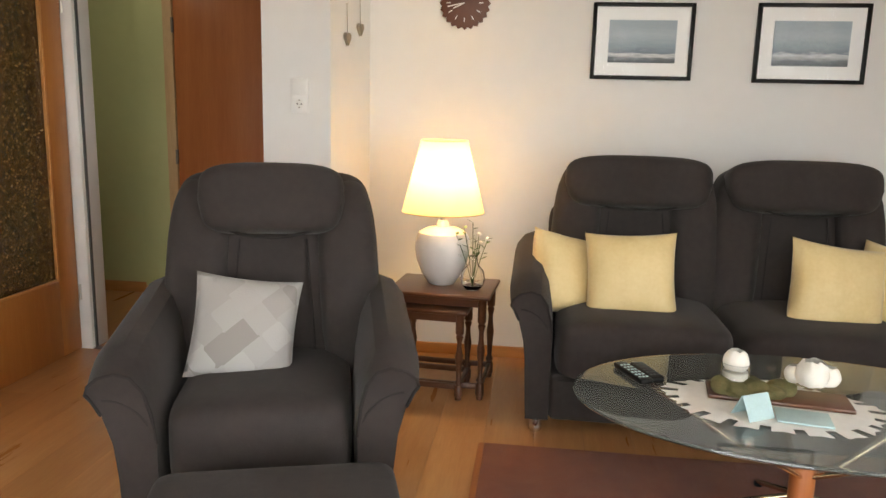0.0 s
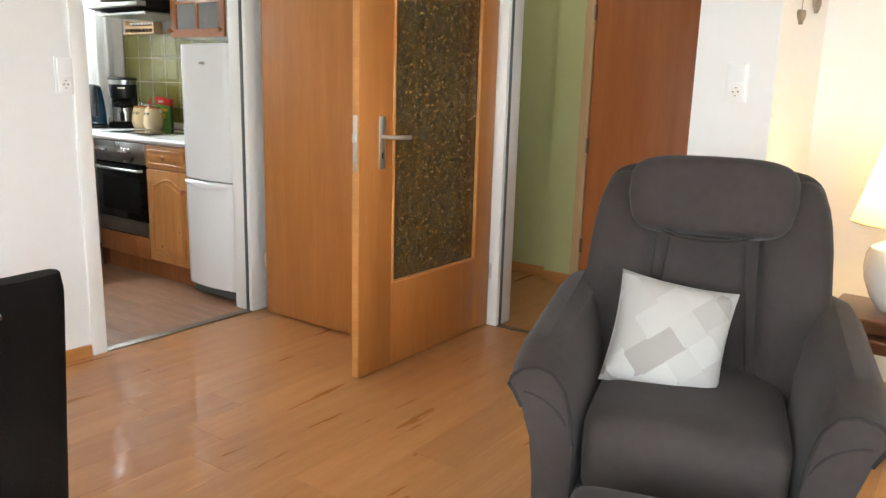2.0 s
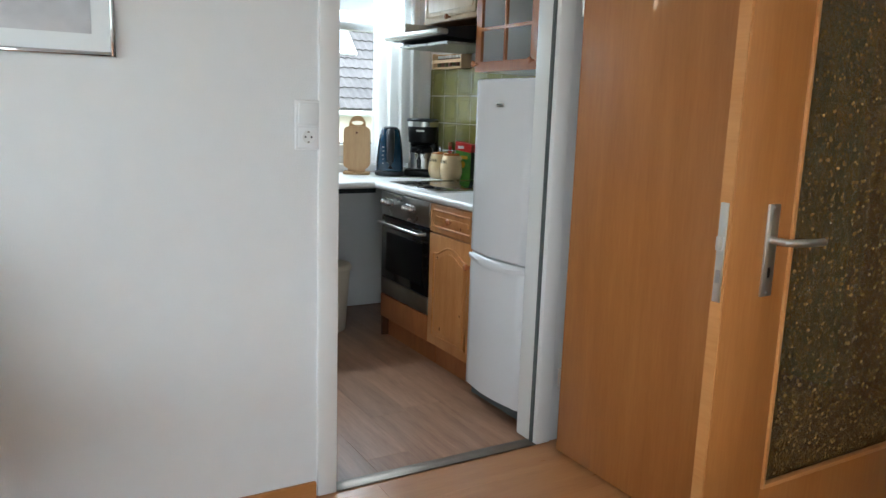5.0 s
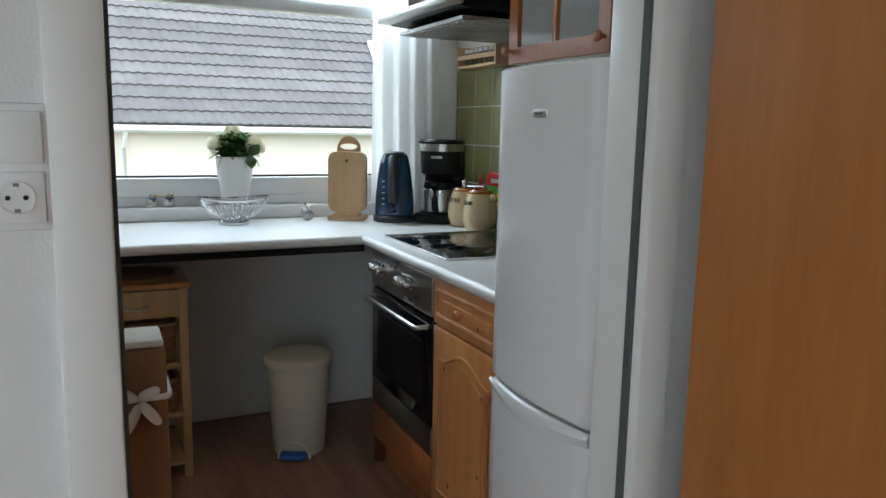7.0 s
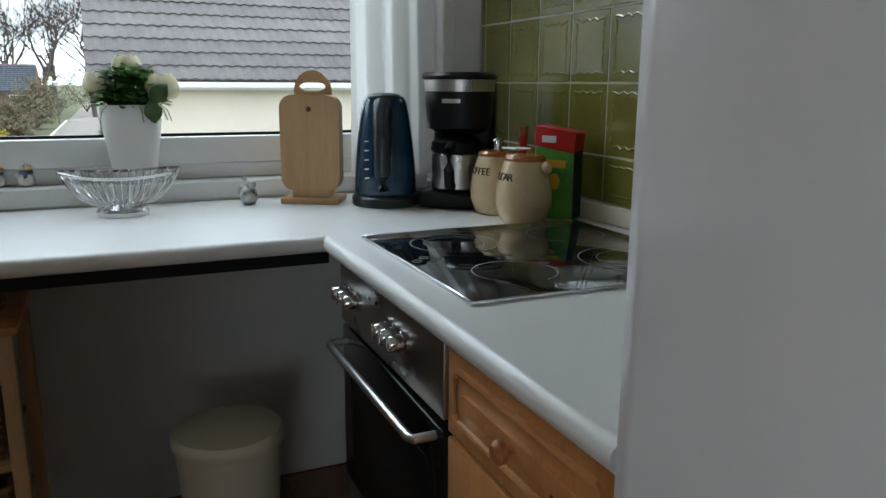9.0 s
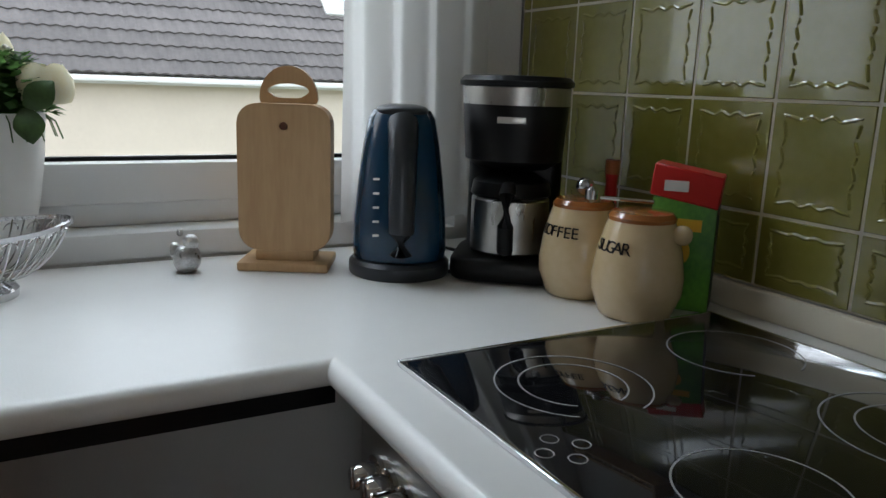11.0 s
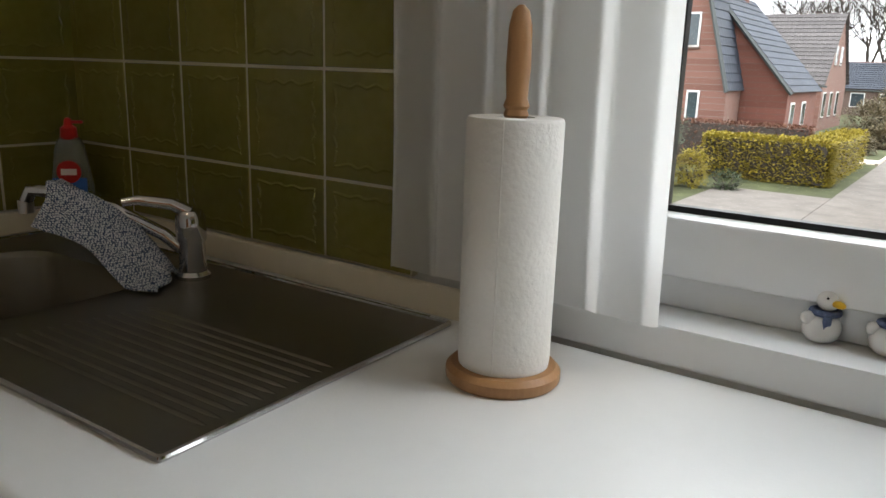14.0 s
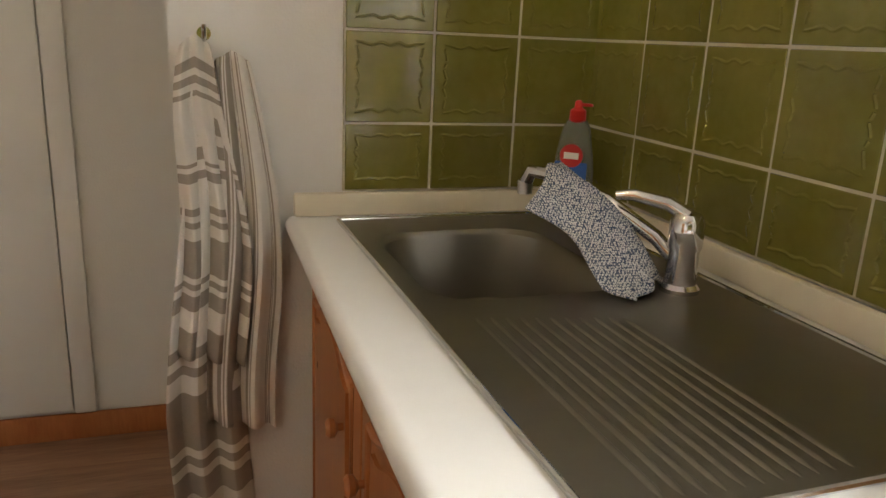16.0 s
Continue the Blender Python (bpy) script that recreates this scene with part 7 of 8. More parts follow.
for a, l in ((0.4, 0.035), (2.6, 0.035), (-0.9, 0.05), (-2.0, 0.055)):
    puff(bm, 0.062, l * 0.5 * math.cos(a), 0.88 + l * 0.6 * math.sin(a), 0.020, l, 0.017, 0.8, 8, Matrix.Rotation(a, 4, "X"), wob=0.005)
part("bow", bm, "petal", bow)

# towels on the wall hooks
def striped():
    m = bpy.data.materials.new("striped_linen")
    m.use_nodes = True
    n, L = m.node_tree.nodes, m.node_tree.links
    tc = n.new("ShaderNodeUVMap")
    sp = n.new("ShaderNodeSeparateXYZ")
    L.new(tc.outputs[0], sp.inputs[0])
    r = n.new("ShaderNodeValToRGB")
    r.color_ramp.interpolation = "CONSTANT"
    w, g = (0.70, 0.67, 0.63, 1), (0.33, 0.29, 0.25, 1)
    bands = [0, 0.06, 0.09, 0.11, 0.135, 0.155, 0.17, 0.36, 0.375, 0.39, 0.42, 0.50, 0.52, 0.54, 0.56, 0.60, 0.72, 0.74, 0.76, 0.78, 0.83, 0.9]
    cr = r.color_ramp
    cr.elements[0].position, cr.elements[0].color = 0, w
    cr.elements[1].position, cr.elements[1].color = bands[1], g
    for i, b in enumerate(bands[2:]):
        e = cr.elements.new(b)
        e.color = w if i % 2 == 0 else g
    L.new(sp.outputs[1], r.inputs[0])
    L.new(r.outputs[0], n["Principled BSDF"].inputs["Base Color"])
    n["Principled BSDF"].inputs["Roughness"].default_value = 0.95
    M["stripes"] = m


striped()


def towel(label, x, y, ztop, length, wtop, wbot, seed, cross):
    bm = bm_new()
    uv = bm.loops.layers.uv.new("UVMap")
    nu, nv, g = 28, 36, []
    for i in range(nu + 1):
        row = []
        for j in range(nv + 1):
            u, v = i / nu, j / nv
            w = wtop + (wbot - wtop) * min(1, v * 1.6) ** 0.7
            px = x + (u - 0.5) * w + 0.012 * math.sin(6 * v + seed)
            py = y + 0.018 + 0.016 * math.sin(2 * math.pi * 2.5 * u + seed + 0.7 * v) * min(1, 0.4 + v)
            pz = ztop - length * v - 0.04 * abs(u - 0.5) * (1 - v) + 0.03 * (u - 0.5) * v * math.sin(seed)
            row.append((bm.verts.new((px, py, pz)), u, v))
        g.append(row)
    for i in range(nu):
        for j in range(nv):
            q = (g[i][j], g[i + 1][j], g[i + 1][j + 1], g[i][j + 1])
            f = bm.faces.new([v[0] for v in q])
            for lp2, v in zip(f.loops, q):
                lp2[uv].uv = (v[2], v[1]) if cross else (v[1], v[2])
    ob = solid("tea_towel", bm, "stripes", label, "towel", "tea towels")
    s = ob.modifiers.new("thickness", "SOLIDIFY")
    s.thickness = 0.003
    return ob


towel("white and taupe striped tea towel hanging from a hook", -4.955, TY, 1.225, 0.60, 0.05, 0.125, 1.0, False)
towel("striped tea towel hanging with lengthwise stripes", -5.015, TY - 0.005, 1.20, 0.72, 0.06, 0.13, 2.2, True)
towel("long striped tea towel hanging behind the others", -4.95, TY - 0.012, 1.15, 0.98, 0.05, 0.15, 4.1, False)
for x, y, z in ((-4.96, TY - 0.012, 1.225), (-4.965, 0.14 + 0.0, 1.32)):
    hk = thing("wall_hook", "small chrome wall hook", "hook", pose(x, y, z))
    bm = bm_new()
    lathe(bm, [(0.012, 0), (0.012, 0.004)], 14, m=Matrix.Rotation(radians(-90), 4, "X"))
    part("rosette", bm, "chrome", hk)
    bm = bm_new()
    tube(bm, [(0, 0.003, 0), (0, 0.03, -0.01), (0, 0.04, 0.0), (0, 0.042, 0.015)], 0.004, 8)
    part("arm", bm, "chrome", hk)

# white door in the recess at the kitchen's south end
wd = thing("store_door", "white painted flush door in the kitchen recess", "door")
part("leaf", boxes((-4.545, -3.98, 0.14, 0.158, 0.10, 2.0), bevel=0.003), "white", wd)
for b in ((-4.61, -4.55, 0.14, 0.162, 0.09, 2.05), (-3.975, -3.92, 0.14, 0.162, 0.09, 2.05), (-4.55, -3.975, 0.14, 0.162, 2.003, 2.05)):
    part("door_lining", boxes(b, bevel=0.003), "white", wd)
baseboard(8, (-4.955, KX, 0.14, 0.155, 0, 0.085))
bpy.data.objects["baseboard_8"].data.materials[0] = M["pine_red"]

# kitchen ceiling lamp, two small bulbs
kl = thing("ceiling_lamp", "small twin-bulb kitchen ceiling lamp", "lamp", pose(-4.45, 2.0, H))
bm = bm_new()
lathe(bm, [(0.06, -0.02), (0.065, 0)], 24)
part("rose_plate", bm, "chrome", kl)
M["kbulb"] = mat("warm_bulb", (1, 0.9, 0.7), 0.4, emit=(1, 0.82, 0.55), power=60.0)
for s in (-0.09, 0.09):
    bm = bm_new()
    tube(bm, [(s * 0.4, 0, -0.02), (s * 0.8, 0, -0.05), (s, 0, -0.08)], 0.006, 8)
    ar = part("lamp_arm", bm, "chrome", kl)
    bm = bm_new()
    puff(bm, s, 0, -0.11, 0.05, 0.05, 0.06, 1, 10)
    part("bulb", bm, "kbulb", ar)
    pt = new("kitchen_lamp_light", bpy.data.lights.new("kitchen_lamp_light", "POINT"))
    pt.data.energy, pt.data.color, pt.data.shadow_soft_size = KITCHEN_LAMP, (1, 0.80, 0.55), 0.03
    pt.location = (-4.45 + s, 2.0, H - 0.16)

# ---- tiles, as separate pieces ----
TW = 0.1785


def tile_mesh(w, h):
    """A glazed tile facing local -y, with a wavy raised border."""
    bm = bm_new()
    box(bm, w / 2, 0.0, h / 2, w - 0.005, 0.008, h - 0.005, 0.0012, 1)
    if w > 0.1 and h > 0.1:
        n = 96
        pts = []
        hx, hz = w / 2 - 0.021, h / 2 - 0.021
        for i in range(n):
            a = 2 * math.pi * i / n + math.pi / 4
            cx, cz = math.cos(a), math.sin(a)
            s = 1 / max(abs(cx), abs(cz))
            wv = 1 - 0.085 * (0.5 + 0.5 * math.cos(12 * a))
            pts.append((w / 2 + cx * s * hx * wv, -0.0010, h / 2 + cz * s * hz * wv))
        tube(bm, pts, 0.0044, 8, True)
    return to_mesh("tile", bm, "tile")


tile_cache = {}


def tiling(name, m, us, vs):
    """Tiles between the joint lines us (along) and vs (up) on a grout bed; m places the wall, facing local -y."""
    bed = structure(name, boxes((us[0], us[-1], -0.0026, 0.0118, vs[0], vs[-1])), "grout", "cream grout bed of the tiled wall", "tiles")
    bed.matrix_basis = m
    for u0, u1 in zip(us, us[1:]):
        for v0, v1 in zip(vs, vs[1:]):
            key = (round(u1 - u0, 3), round(v1 - v0, 3))
            if key not in tile_cache:
                tile_cache[key] = tile_mesh(*key)
            ob = new("tile", tile_cache[key])
            ob.parent = bed
            ob.location = (u0, 0, v0)


zs = [0.946] + [1.075 + 0.169 * i for i in range(4)]
tiling("tiled_wall_south", pose(-5.203, TY, 0, 0, 0, 180), [0, 0.170, 0.342, -(TX + 5.203)], zs)
ys = [1.228 + TW * i for i in range(0, 5)]
tiling("tiled_wall_west", pose(TX, 0, 0, 0, 0, 90), [TY] + ys, zs)
xs = [TX + 0.001] + [-5.033 - 0.163 * i for i in range(4, -7, -1) if TX + 0.02 < -5.033 - 0.163 * i < -4.05]
tiling("tiled_wall_north", pose(0, NX, 0), xs, [0.946] + [1.06 + 0.174 * i for i in range(4)])


# ---- outside ----
GZ = -2.0
M["asphalt"] = mat("grey_paving", (0.23, 0.205, 0.18), 0.9, var=0.25, scale=1.5, bump=0.3, bscale=20)
M["lawn"] = mat("winter_lawn", (0.09, 0.10, 0.04), 0.95, var=0.4, scale=1.2, bump=0.6, bscale=12)
M["render"] = mat("cream_render", (0.68, 0.60, 0.50), 0.9, var=0.04, scale=1.5, bump=0.2, bscale=60)
M["rooftile"] = mat("grey_brown_roof_tile", (0.10, 0.092, 0.092), 0.8, var=0.35, scale=1.6, col2=(0.17, 0.155, 0.15), per=0.2, bump=0.2, bscale=30, island=True)
M["slate"] = mat("dark_slate_tile", (0.055, 0.065, 0.085), 0.6, var=0.3, scale=1.2, per=0.15, island=True)
M["far_glass"] = mat("far_window_glass", (0.05, 0.07, 0.08), 0.08, var=0.3, scale=2, coat=0.5)
M["sky_glass"] = mat("skylight_glass", (0.45, 0.52, 0.58), 0.05, var=0.1, scale=2, coat=0.5)
M["hedge"] = mat("yellow_green_hedge", (0.20, 0.17, 0.02), 0.7, var=0.4, scale=3, col2=(0.42, 0.32, 0.03), per=0.3, island=True)
M["russet"] = mat("russet_leaf", (0.12, 0.05, 0.03), 0.8, var=0.4, scale=3, col2=(0.22, 0.10, 0.06), per=0.3, island=True)
M["shrub"] = mat("dark_shrub", (0.035, 0.055, 0.022), 0.7, var=0.4, scale=3, col2=(0.08, 0.10, 0.045), per=0.3, island=True)
M["winter_twig"] = mat("winter_shrub_leaf", (0.10, 0.085, 0.05), 0.85, var=0.4, scale=3, col2=(0.20, 0.16, 0.09), per=0.35, island=True)
M["bark"] = mat("grey_bark", (0.09, 0.075, 0.065), 0.9, var=0.3, scale=4)


def brick(name, a, b, mortar):
    m = bpy.data.materials.new(name)
    m.use_nodes = True
    n, L = m.node_tree.nodes, m.node_tree.links
    tc, mp, bk = n.new("ShaderNodeTexCoord"), n.new("ShaderNodeMapping"), n.new("ShaderNodeTexBrick")
    mp.inputs["Rotation"].default_value = (radians(90), 0, radians(90))
    L.new(tc.outputs["Object"], mp.inputs[0])
    L.new(mp.outputs[0], bk.inputs["Vector"])
    bk.inputs["Color1"].default_value, bk.inputs["Color2"].default_value, bk.inputs["Mortar"].default_value = (*a, 1), (*b, 1), (*mortar, 1)
    bk.inputs["Scale"].default_value, bk.inputs["Brick Width"].default_value, bk.inputs["Row Height"].default_value, bk.inputs["Mortar Size"].default_value = 1.0, 0.25, 0.083, 0.01
    L.new(bk.outputs[0], n["Principled BSDF"].inputs["Base Color"])
    n["Principled BSDF"].inputs["Roughness"].default_value = 0.9
    M[name] = m


brick("red_brick", (0.22, 0.105, 0.08), (0.29, 0.145, 0.115), (0.27, 0.23, 0.20))
brick("dark_brick", (0.19, 0.07, 0.05), (0.24, 0.095, 0.07), (0.16, 0.11, 0.09))
structure("ground", boxes((-900, 400, -600, 600, GZ - 0.4, GZ)), "lawn", "winter lawn and gardens outside", "ground")
structure("road", boxes((-140, -6.4, -0.55, 2.42, GZ, GZ + 0.02)), "asphalt", "grey paved lane between the gardens", "road")
structure("pavement", boxes((-27.8, -6.4, -3.6, -0.555, GZ, GZ + 0.03)), "asphalt", "grey paved forecourt beside the lane", "pavement")
structure("kerb", boxes((-75, -38.5, -0.68, -0.56, GZ, GZ + 0.09)), "render", "pale kerb stones along the lane", "kerb")
structure("garden_path", boxes((-40.5, -38.6, -6.0, -0.69, GZ, GZ + 0.025)), "render", "pale paved garden path beside the hedge", "pavement")


def tiled_slope(parent, name, eave0, along, up, width, length, row, col, material):
    """Overlapping rows of wavy roof tiles; along and up are unit vectors of the slope."""
    bm = bm_new()
    nrm = along.cross(up).normalized()
    if nrm.z < 0:
        nrm = -nrm
    rows, cols = int(length / row), int(width / col)
    for r in range(rows):
        pr = []
        for c in range(cols * 4 + 1):
            lift = 0.038 * (0.5 + 0.5 * math.cos(2 * math.pi * (c / 4)))
            base = eave0 + along * (col * c / 4)
            lo = base + up * (row * r) + nrm * (0.05 + lift)
            lo2 = base + up * (row * r) + nrm * (0.005 + lift)
            hi = base + up * (row * (r + 1) + 0.02) + nrm * (0.012 + lift)
            pr.append([bm.verts.new(q) for q in (lo2, lo, hi)])
        for a, b in zip(pr, pr[1:]):
            bm.faces.new((a[0], b[0], b[1], a[1]))
            bm.faces.new((a[1], b[1], b[2], a[2]))
    return part(name, bm, material, parent)


def far_window(parent, m, w, h, bars=1):
    """A window facing local +x, centred at the origin."""
    wf = part("window", boxes((-0.06, 0.03, -w / 2, w / 2, -h / 2, h / 2), bevel=0.01), "white", parent, at=m)
    k = bars + 1
    pw = (w - 0.08 * (k + 1)) / k
    for i in range(k):
        y0 = -w / 2 + 0.08 + i * (pw + 0.08)
        part("pane", boxes((0.028, 0.036, y0, y0 + pw, -h / 2 + 0.08, h / 2 - 0.08)), "far_glass", wf)
    part("sill", boxes((0.0, 0.09, -w / 2 - 0.05, w / 2 + 0.05, -h / 2 - 0.06, -h / 2)), "dark_brick", wf)
    return wf


# cream house opposite, roof sloping away
nh = thing("cream_house", "cream rendered house with a grey-brown tiled roof", "house")
ex, ey0, ey1, ez = -20.0, 2.45, 19.0, 1.24
part("wall", boxes((ex - 9, ex - 0.35, ey0 + 0.25, ey1, GZ, ez + 0.02)), "render", nh)
up = Vector((-0.72, 0, 0.69)).normalized()
part("roof_deck", extrude_poly(bm_new(), [(ex + 0.02, ez + 0.02), (ex - 7.0, ez + 6.72), (ex - 13.0, ez + 0.02)], ey1 - ey0, Matrix.Translation((0, ey0, 0))), "rooftile", nh)
tiled_slope(nh, "roof_tiles", Vector((ex + 0.05, ey0 - 0.05, ez + 0.02)), Vector((0, 1, 0)), up, ey1 - ey0, 9.3, 0.40, 0.225, "rooftile")
gt = part("gutter", boxes((ex - 0.02, ex + 0.12, ey0 - 0.05, ey1, ez - 0.12, ez), bevel=0.03), "white", nh, "white gutter and eaves board")
part("eaves_board", boxes((ex - 0.35, ex - 0.02, ey0, ey1, ez - 0.16, ez - 0.06)), "white", nh)
bm = bm_new()
tube(bm, [(ex - 0.05, ey0 + 0.5, ez - 0.1), (ex - 0.28, ey0 + 0.42, ez - 0.5), (ex - 0.28, ey0 + 0.42, GZ)], 0.05, 10)
part("drainpipe", bm, "white", gt)
far_window(nh, pose(ex - 0.33, 5.25, -0.80), 2.3, 1.0, 1)
for sy_, along_ in ((9.63, 2.66), (12.0, 2.74)):
    bm = bm_new()
    box(bm, 0, 0, 0, 1.12, 1.0, 0.10, 0.02, 2)
    sl = part("skylight", bm, "white", nh, at=Matrix.Translation(Vector((ex + 0.05, sy_, ez)) + up * along_ + Vector((0.05, 0, 0.08))) @ Matrix.Rotation(math.atan2(up.z, -up.x), 4, "Y"))
    bm = bm_new()
    box(bm, 0, 0, 0.055, 0.84, 0.76, 0.01)
    part("pane", bm, "sky_glass", sl)
part("vent", boxes((ex - 0.36, ex - 0.33, 3.35, 3.48, -0.85, -0.72)), "red_brick", nh)


def gable_house(label, wallmat, roofmat, x, y0, y1, zb, ze, zr, depth, over=0.3):
    """A house whose gable faces +x, ridge running along -x."""
    h = thing("brick_house", label, "house", group="brick houses")
    ym = (y0 + y1) / 2
    bm = bm_new()
    pts = [(y0, zb), (y1, zb), (y1, ze), (ym, zr), (y0, ze)]
    a = [bm.verts.new((x, y, z)) for y, z in pts]
    b = [bm.verts.new((x - depth, y, z)) for y, z in pts]
    bm.faces.new(a)
    bm.faces.new(b[::-1])
    for i in range(5):
        j = (i + 1) % 5
        bm.faces.new((a[i], b[i], b[j], a[j]))
    part("wall", bm, wallmat, h)
    for s, ye in ((1, y1), (-1, y0)):
        upv = Vector((0, ym - ye, zr - ze))
        ln = upv.length
        upv.normalize()
        e0 = Vector((x + over, ye, ze)) - upv * over
        tiled_slope(h, "roof_slope", e0 + Vector((0, 0, 0.03)), Vector((-1, 0, 0)), upv, depth + 2 * over, ln + over + 0.05, 0.36, 0.34, roofmat)
        bm = bm_new()
        tube(bm, [e0 + Vector((0, 0, -0.02)), Vector((x + over, ym, zr - 0.02))], 0.09, 4)
        part("bargeboard", bm, "seal", h)
    return h


ha = gable_house("red brick house with a steep gable and white windows", "red_brick", "slate", -36, -10.2, -5.95, GZ, 0.9, 8.5, 2.1)
far_window(ha, pose(-36, -8.72, 3.10), 0.64, 1.5, 0)
far_window(ha, pose(-36, -7.50, 2.98), 0.56, 1.35, 0)
far_window(ha, pose(-36, -7.25, -0.05), 0.54, 1.35, 0)
far_window(ha, pose(-36, -8.55, -0.1), 0.54, 1.35, 0)
far_window(ha, pose(-36, -8.10, 3.45), 0.22, 0.7, 0)


def ridge_house(label, wallmat, roofmat, x0, x1, y0, y1, zb, ze, zr):
    """A house whose ridge runs along y; one slope faces +x."""
    h = thing("brick_house", label, "house", group="brick houses")
    xm = (x0 + x1) / 2
    bm = bm_new()
    extrude_poly(bm, [(x0, zb), (x1, zb), (x1, ze), (xm, zr), (x0, ze)], y1 - y0, Matrix.Translation((0, y0, 0)))
    part("wall", bm, wallmat, h)
    for xe in (x0, x1):
        upv = Vector((xm - xe, 0, zr - ze))
        ln = upv.length
        upv.normalize()
        tiled_slope(h, "roof_slope", Vector((xe, y0 - 0.3, ze + 0.03)) - upv * 0.3, Vector((0, 1, 0)), upv, y1 - y0 + 0.6, ln + 0.35, 0.36, 0.34, roofmat)
    part("gutter", boxes((x1 + 0.1, x1 + 0.25, y0 - 0.3, y1 + 0.3, ze - 0.3, ze - 0.18), bevel=0.03), "seal", h)
    return h


ridge_house("low brick wing with a dark tiled roof", "dark_brick", "slate", -42, -36.6, -22.0, -10.3, GZ, 0.95, 6.0)
hb2 = gable_house("dark brick house with a slate-grey roof", "dark_brick", "slate", -38.2, -10.83, -4.11, GZ, 0.82, 4.7, 6.2)
far_window(hb2, pose(-38.2, -6.5, -0.45), 0.8, 0.95, 0)
far_window(hb2, pose(-38.2, -6.9, 2.4), 0.5, 0.8, 0)
for x in (-39.3, -41.6):
    far_window(hb2, pose(x, -4.11, -0.3, 0, 0, 90), 0.8, 1.05, 0)
ch = part("chimney", boxes((-42.6, -42.1, -7.7, -7.2, 3.9, 5.4), bevel=0.02), "dark_brick", hb2)
part("chimney_cap", boxes((-42.67, -42.03, -7.77, -7.13, 5.4, 5.48)), "seal", ch)
hc = ridge_house("brick house with a grey tiled roof along the lane", "red_brick", "rooftile", -66, -57, -14.0, -6.0, GZ, 1.0, 5.4)
for x in (-58.2, -60.6, -63.0):
    far_window(hc, pose(x, -6.0, -0.4, 0, 0, 90), 1.0, 1.6, 0)
far_window(hc, pose(-60.5, -6.0, 2.7, 0, 0, 90), 0.8, 1.2, 0)
far_window(hc, pose(-62.4, -6.0, 2.7, 0, 0, 90), 0.8, 1.2, 0)
hd2 = ridge_house("low dark house at the end of the lane", "dark_brick", "slate", -92, -84, -14.0, -3.4, GZ, 0.5, 2.9)
for y in (-5.0, -7.4):
    far_window(hd2, pose(-84, y, -0.6), 1.2, 1.3, 0)


def leaf_mass(bm, rnd, n, place, size):
    for _ in range(n):
        p, d = place(rnd)
        leafy(bm, p, d, size * rnd.uniform(0.6, 1.3), size * rnd.uniform(0.5, 0.9))


rh = random.Random(21)


def hedge(label, boxes_, material, n, size):
    h = thing("hedge", label, "hedge", group="garden hedges")
    bm = bm_new()
    for x0, x1, y0, y1, z0, z1 in boxes_:
        box(bm, (x0 + x1) / 2, (y0 + y1) / 2, (z0 + z1) / 2, x1 - x0 - 0.2, y1 - y0 - 0.2, z1 - z0 - 0.1)
    part("twigs", bm, "bark", h)
    bm = bm_new()
    for x0, x1, y0, y1, z0, z1 in boxes_:
        def place(r):
            k = r.random()
            x, y, z = r.uniform(x0, x1), r.uniform(y0, y1), r.uniform(z0, z1)
            if k < 0.4:
                x = x1 + r.uniform(-0.12, 0.06)
                d = Vector((1, 0, 0.3))
            elif k < 0.7:
                z = z1 + r.uniform(-0.12, 0.06)
                d = Vector((0.2, 0, 1))
            else:
                y = (y1 if r.random() < 0.8 else y0) + r.uniform(-0.08, 0.06)
                d = Vector((0, 1, 0.3))
            return Vector((x, y, z)), d + Vector((r.uniform(-0.7, 0.7), r.uniform(-0.7, 0.7), r.uniform(-0.7, 0.7)))
        leaf_mass(bm, rh, n, place, size)
    part("leaves", bm, material, h)
    return h


hedge("clipped yellow-green hedge along the lane", [(-31.0, -30.0, -4.9, -1.05, GZ, -0.66), (-38, -31.0, -2.05, -1.05, GZ, -0.70)], "hedge", 7000, 0.11)
hedge("low russet hedge behind the yellow one", [(-33.5, -32.8, -7.5, -2.2, GZ, -0.42)], "russet", 3200, 0.10)


def shrub(label, x, y, z, rx, rz, material, n, size):
    s = thing("shrub", label, "shrub", group="garden shrubs")
    bm = bm_new()
    for q in range(9):
        a = 2 * math.pi * q / 9
        tube(bm, [(x, y, GZ), (x + 0.3 * rx * math.cos(a), y + 0.3 * rx * math.sin(a), (GZ + z) / 2), (x + 0.75 * rx * math.cos(a), y + 0.75 * rx * math.sin(a), z + 0.3 * rz * math.sin(3 * a))], 0.025, 5)
    part("stems", bm, "bark", s)
    bm = bm_new()
    def place(r):
        v = Vector((r.gauss(0, 1), r.gauss(0, 1), r.gauss(0, 1))).normalized()
        k = (0.55 + 0.5 * noise.noise(v * 2.2 + Vector((x, y, 0)))) * r.uniform(0.75, 1.15) + 0.25
        return Vector((x + v.x * rx * k, y + v.y * rx * k, max(GZ + 0.02, z + v.z * rz * k))), v + Vector((r.uniform(-0.6, 0.6), r.uniform(-0.6, 0.6), r.uniform(-0.6, 0.6)))
    leaf_mass(bm, rh, n, place, size)
    part("leaves", bm, material, s)
    return s


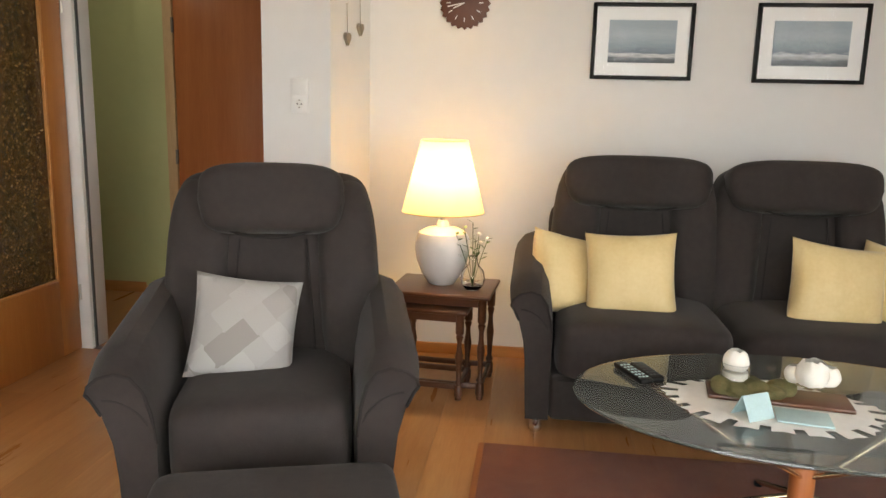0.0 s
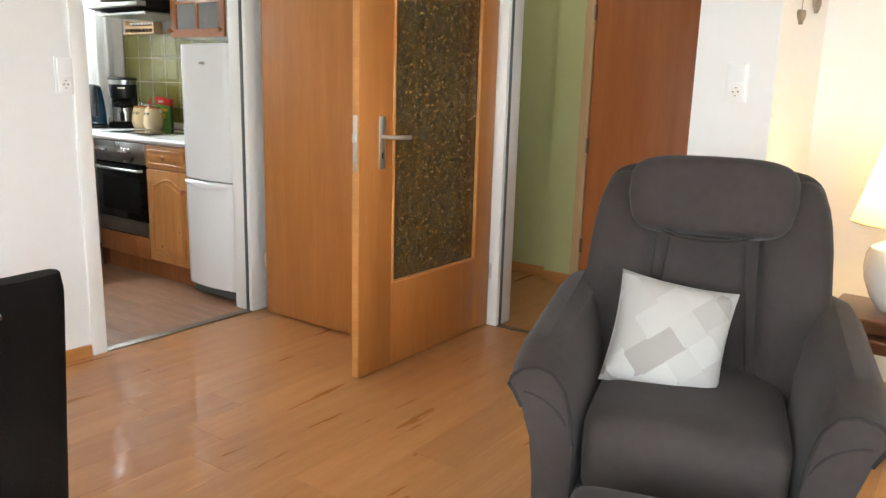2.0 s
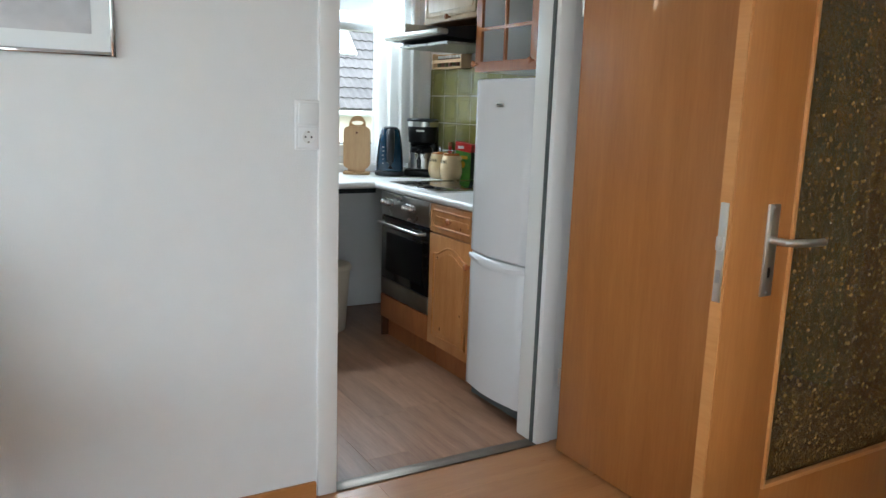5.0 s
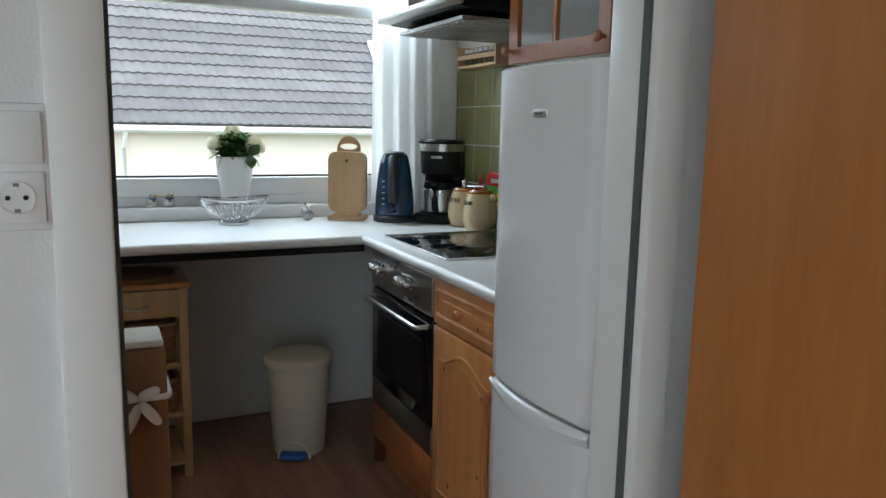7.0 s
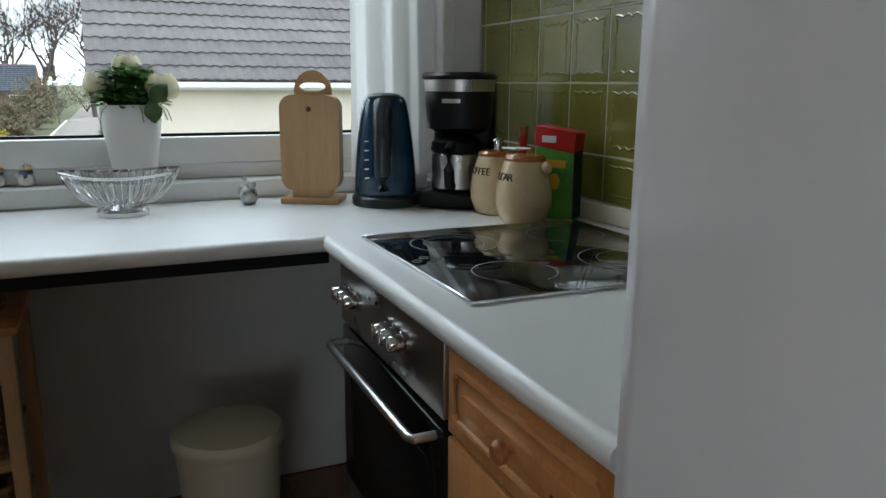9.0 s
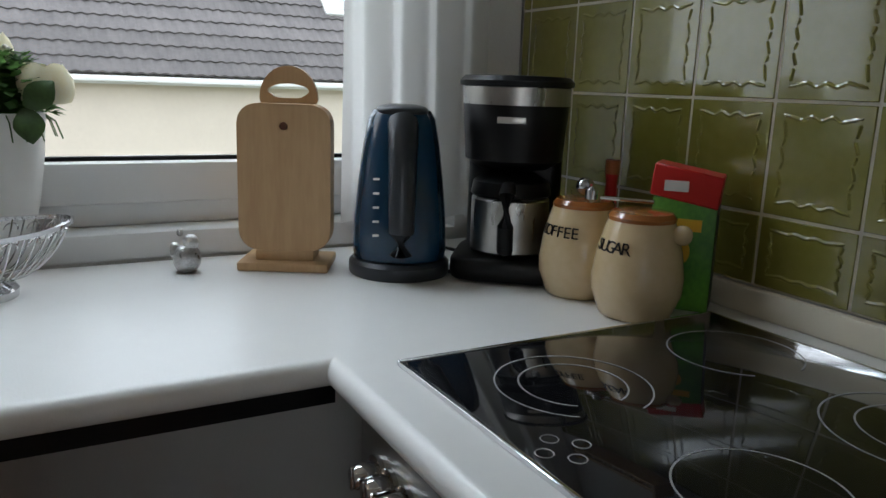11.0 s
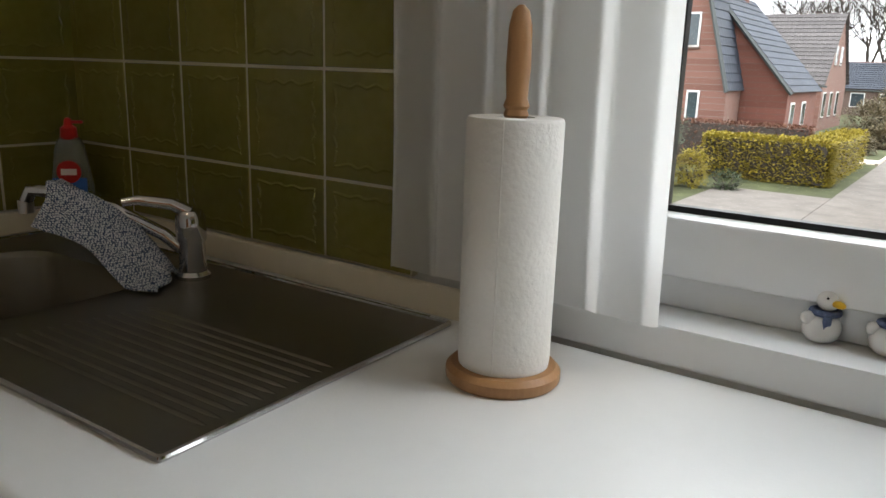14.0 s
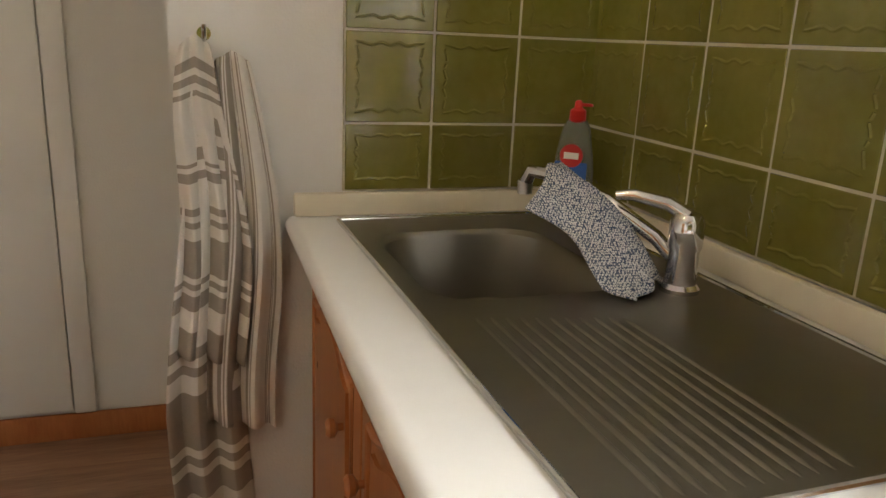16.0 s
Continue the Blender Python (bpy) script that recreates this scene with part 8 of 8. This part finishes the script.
shrub("large dark green shrub in the front garden", -26.0, -5.6, -0.55, 1.35, 1.45, "shrub", 9000, 0.10)
shrub("rounded conifer shrub beside the hedge", -27.2, -4.3, -1.45, 0.55, 0.6, "hedge", 2600, 0.07)
shrub("low blue-green shrub at the lane", -27.4, -3.3, -1.75, 0.5, 0.32, "shrub", 1500, 0.06)
shrub("narrow evergreen beside the cream house", -27.5, 2.75, -0.55, 0.34, 1.35, "shrub", 3600, 0.08)
shrub("russet clipped shrub beside the cream house", -26.0, 2.62, -1.6, 0.28, 0.45, "russet", 1200, 0.07)
shrub("dark round shrub before the brick house", -41.5, -4.3, -1.25, 0.7, 0.55, "shrub", 1800, 0.09)
for x, y, z, r in ((-43, -2.0, -1.7, 0.8), (-47, -1.7, -1.6, 0.9), (-52, -2.6, -1.0, 1.4), (-58, -2.4, -0.7, 1.5), (-64, -2.0, -0.5, 1.7), (-72, -2.5, 0.0, 2.2), (-82, -1.6, 0.6, 2.4), (-96, 0.5, 1.0, 3.0), (-104, 4.0, 1.2, 3.4)):
    shrub("grey-brown winter shrub by the lane", x, y, z, r, r * 0.8, "winter_twig", 2600, 0.16)


def bare_tree(label, x, y, h, seed):
    t = thing("bare_tree", label, "tree", group="bare trees")
    r = random.Random(seed)
    tr2, br = bm_new(), bm_new()

    def grow(p, d, l, rad, depth):
        q = p + d * l * 0.5 + Vector((r.uniform(-1, 1), r.uniform(-1, 1), 0)) * l * 0.06
        e = p + d * l
        tube(tr2 if depth == 0 else br, [p, q, e], lambda u: max(0.012, rad * (1 - 0.35 * u)), 6 if depth < 2 else 3)
        if depth >= 6:
            return
        for i in range(3 if depth < 5 else 2):
            nd = (d + Vector((r.uniform(-1, 1), r.uniform(-1, 1), r.uniform(-0.25, 0.7))) * (0.75 if depth else 0.6)).normalized()
            grow(p + d * l * r.uniform(0.55, 1.0), nd, l * r.uniform(0.62, 0.82), rad * 0.56, depth + 1)

    grow(Vector((x, y, GZ)), Vector((0, 0, 1)), h * 0.26, h * 0.016, 0)
    part("trunk", tr2, "bark", t)
    part("branches", br, "bark", t)
    return t


for i, (x, y, h) in enumerate(((-78, -13, 17), (-86, -2.6, 18), (-66, 3.4, 17), (-100, -9, 19), (-58, 4.6, 16), (-74, -7.5, 15), (-94, 2.5, 19), (-110, -16, 20), (-108, -3, 20), (-70, -19, 17), (-82, 1.5, 16), (-98, -13, 18), (-116, 1, 20), (-90, -6, 17), (-120, -9, 20))):
    bare_tree("tall leafless tree behind the houses", x, y, h, 40 + i)

sg = thing("street_sign", "round white traffic sign with a name plate", "sign")
bm = bm_new()
tube(bm, [(-18, -2.81, GZ), (-18, -2.81, 0.0)], 0.03, 10)
part("post", bm, "alu", sg)
bm = bm_new()
lathe(bm, [(0.24, 0), (0.24, 0.02)], 32, (-17.96, -2.81, -0.355), Matrix.Rotation(radians(90), 4, "Y"))
part("disc", bm, "white", sg)
part("name_plate", boxes((-17.97, -17.95, -2.86, -2.28, -0.13, 0.02)), "white", sg)
part("lower_plate", boxes((-17.97, -17.95, -3.02, -2.58, -0.82, -0.64)), "white", sg)
sl2 = thing("street_lamp", "grey street lamp along the lane", "street lamp")
bm = bm_new()
tube(bm, [(-70, -0.9, GZ), (-70, -0.9, 0.9)], 0.06, 8)
part("pole", bm, "seal", sl2)
bm = bm_new()
lathe(bm, [(0.1, 0), (0.22, 0.25), (0.25, 0.3), (0.05, 0.4)], 14, (-70, -0.9, 0.9))
part("lantern", bm, "white", sl2)

planks("plank", -3.45, 2.3, -1.9, BY, 0.192, 1.285, True, "laminate", bpy.data.objects["floor"])
planks("kitchen_plank", TX, -3.452, 0.14, NX, 0.18, 1.2, False, "vinyl", bpy.data.objects["floor"])
structure("hall_floor", boxes((-3.56, -0.98, BY + 0.0005, 5.0, -0.012, 0.0)), "laminate", "beech laminate floor of the hall", "floor")
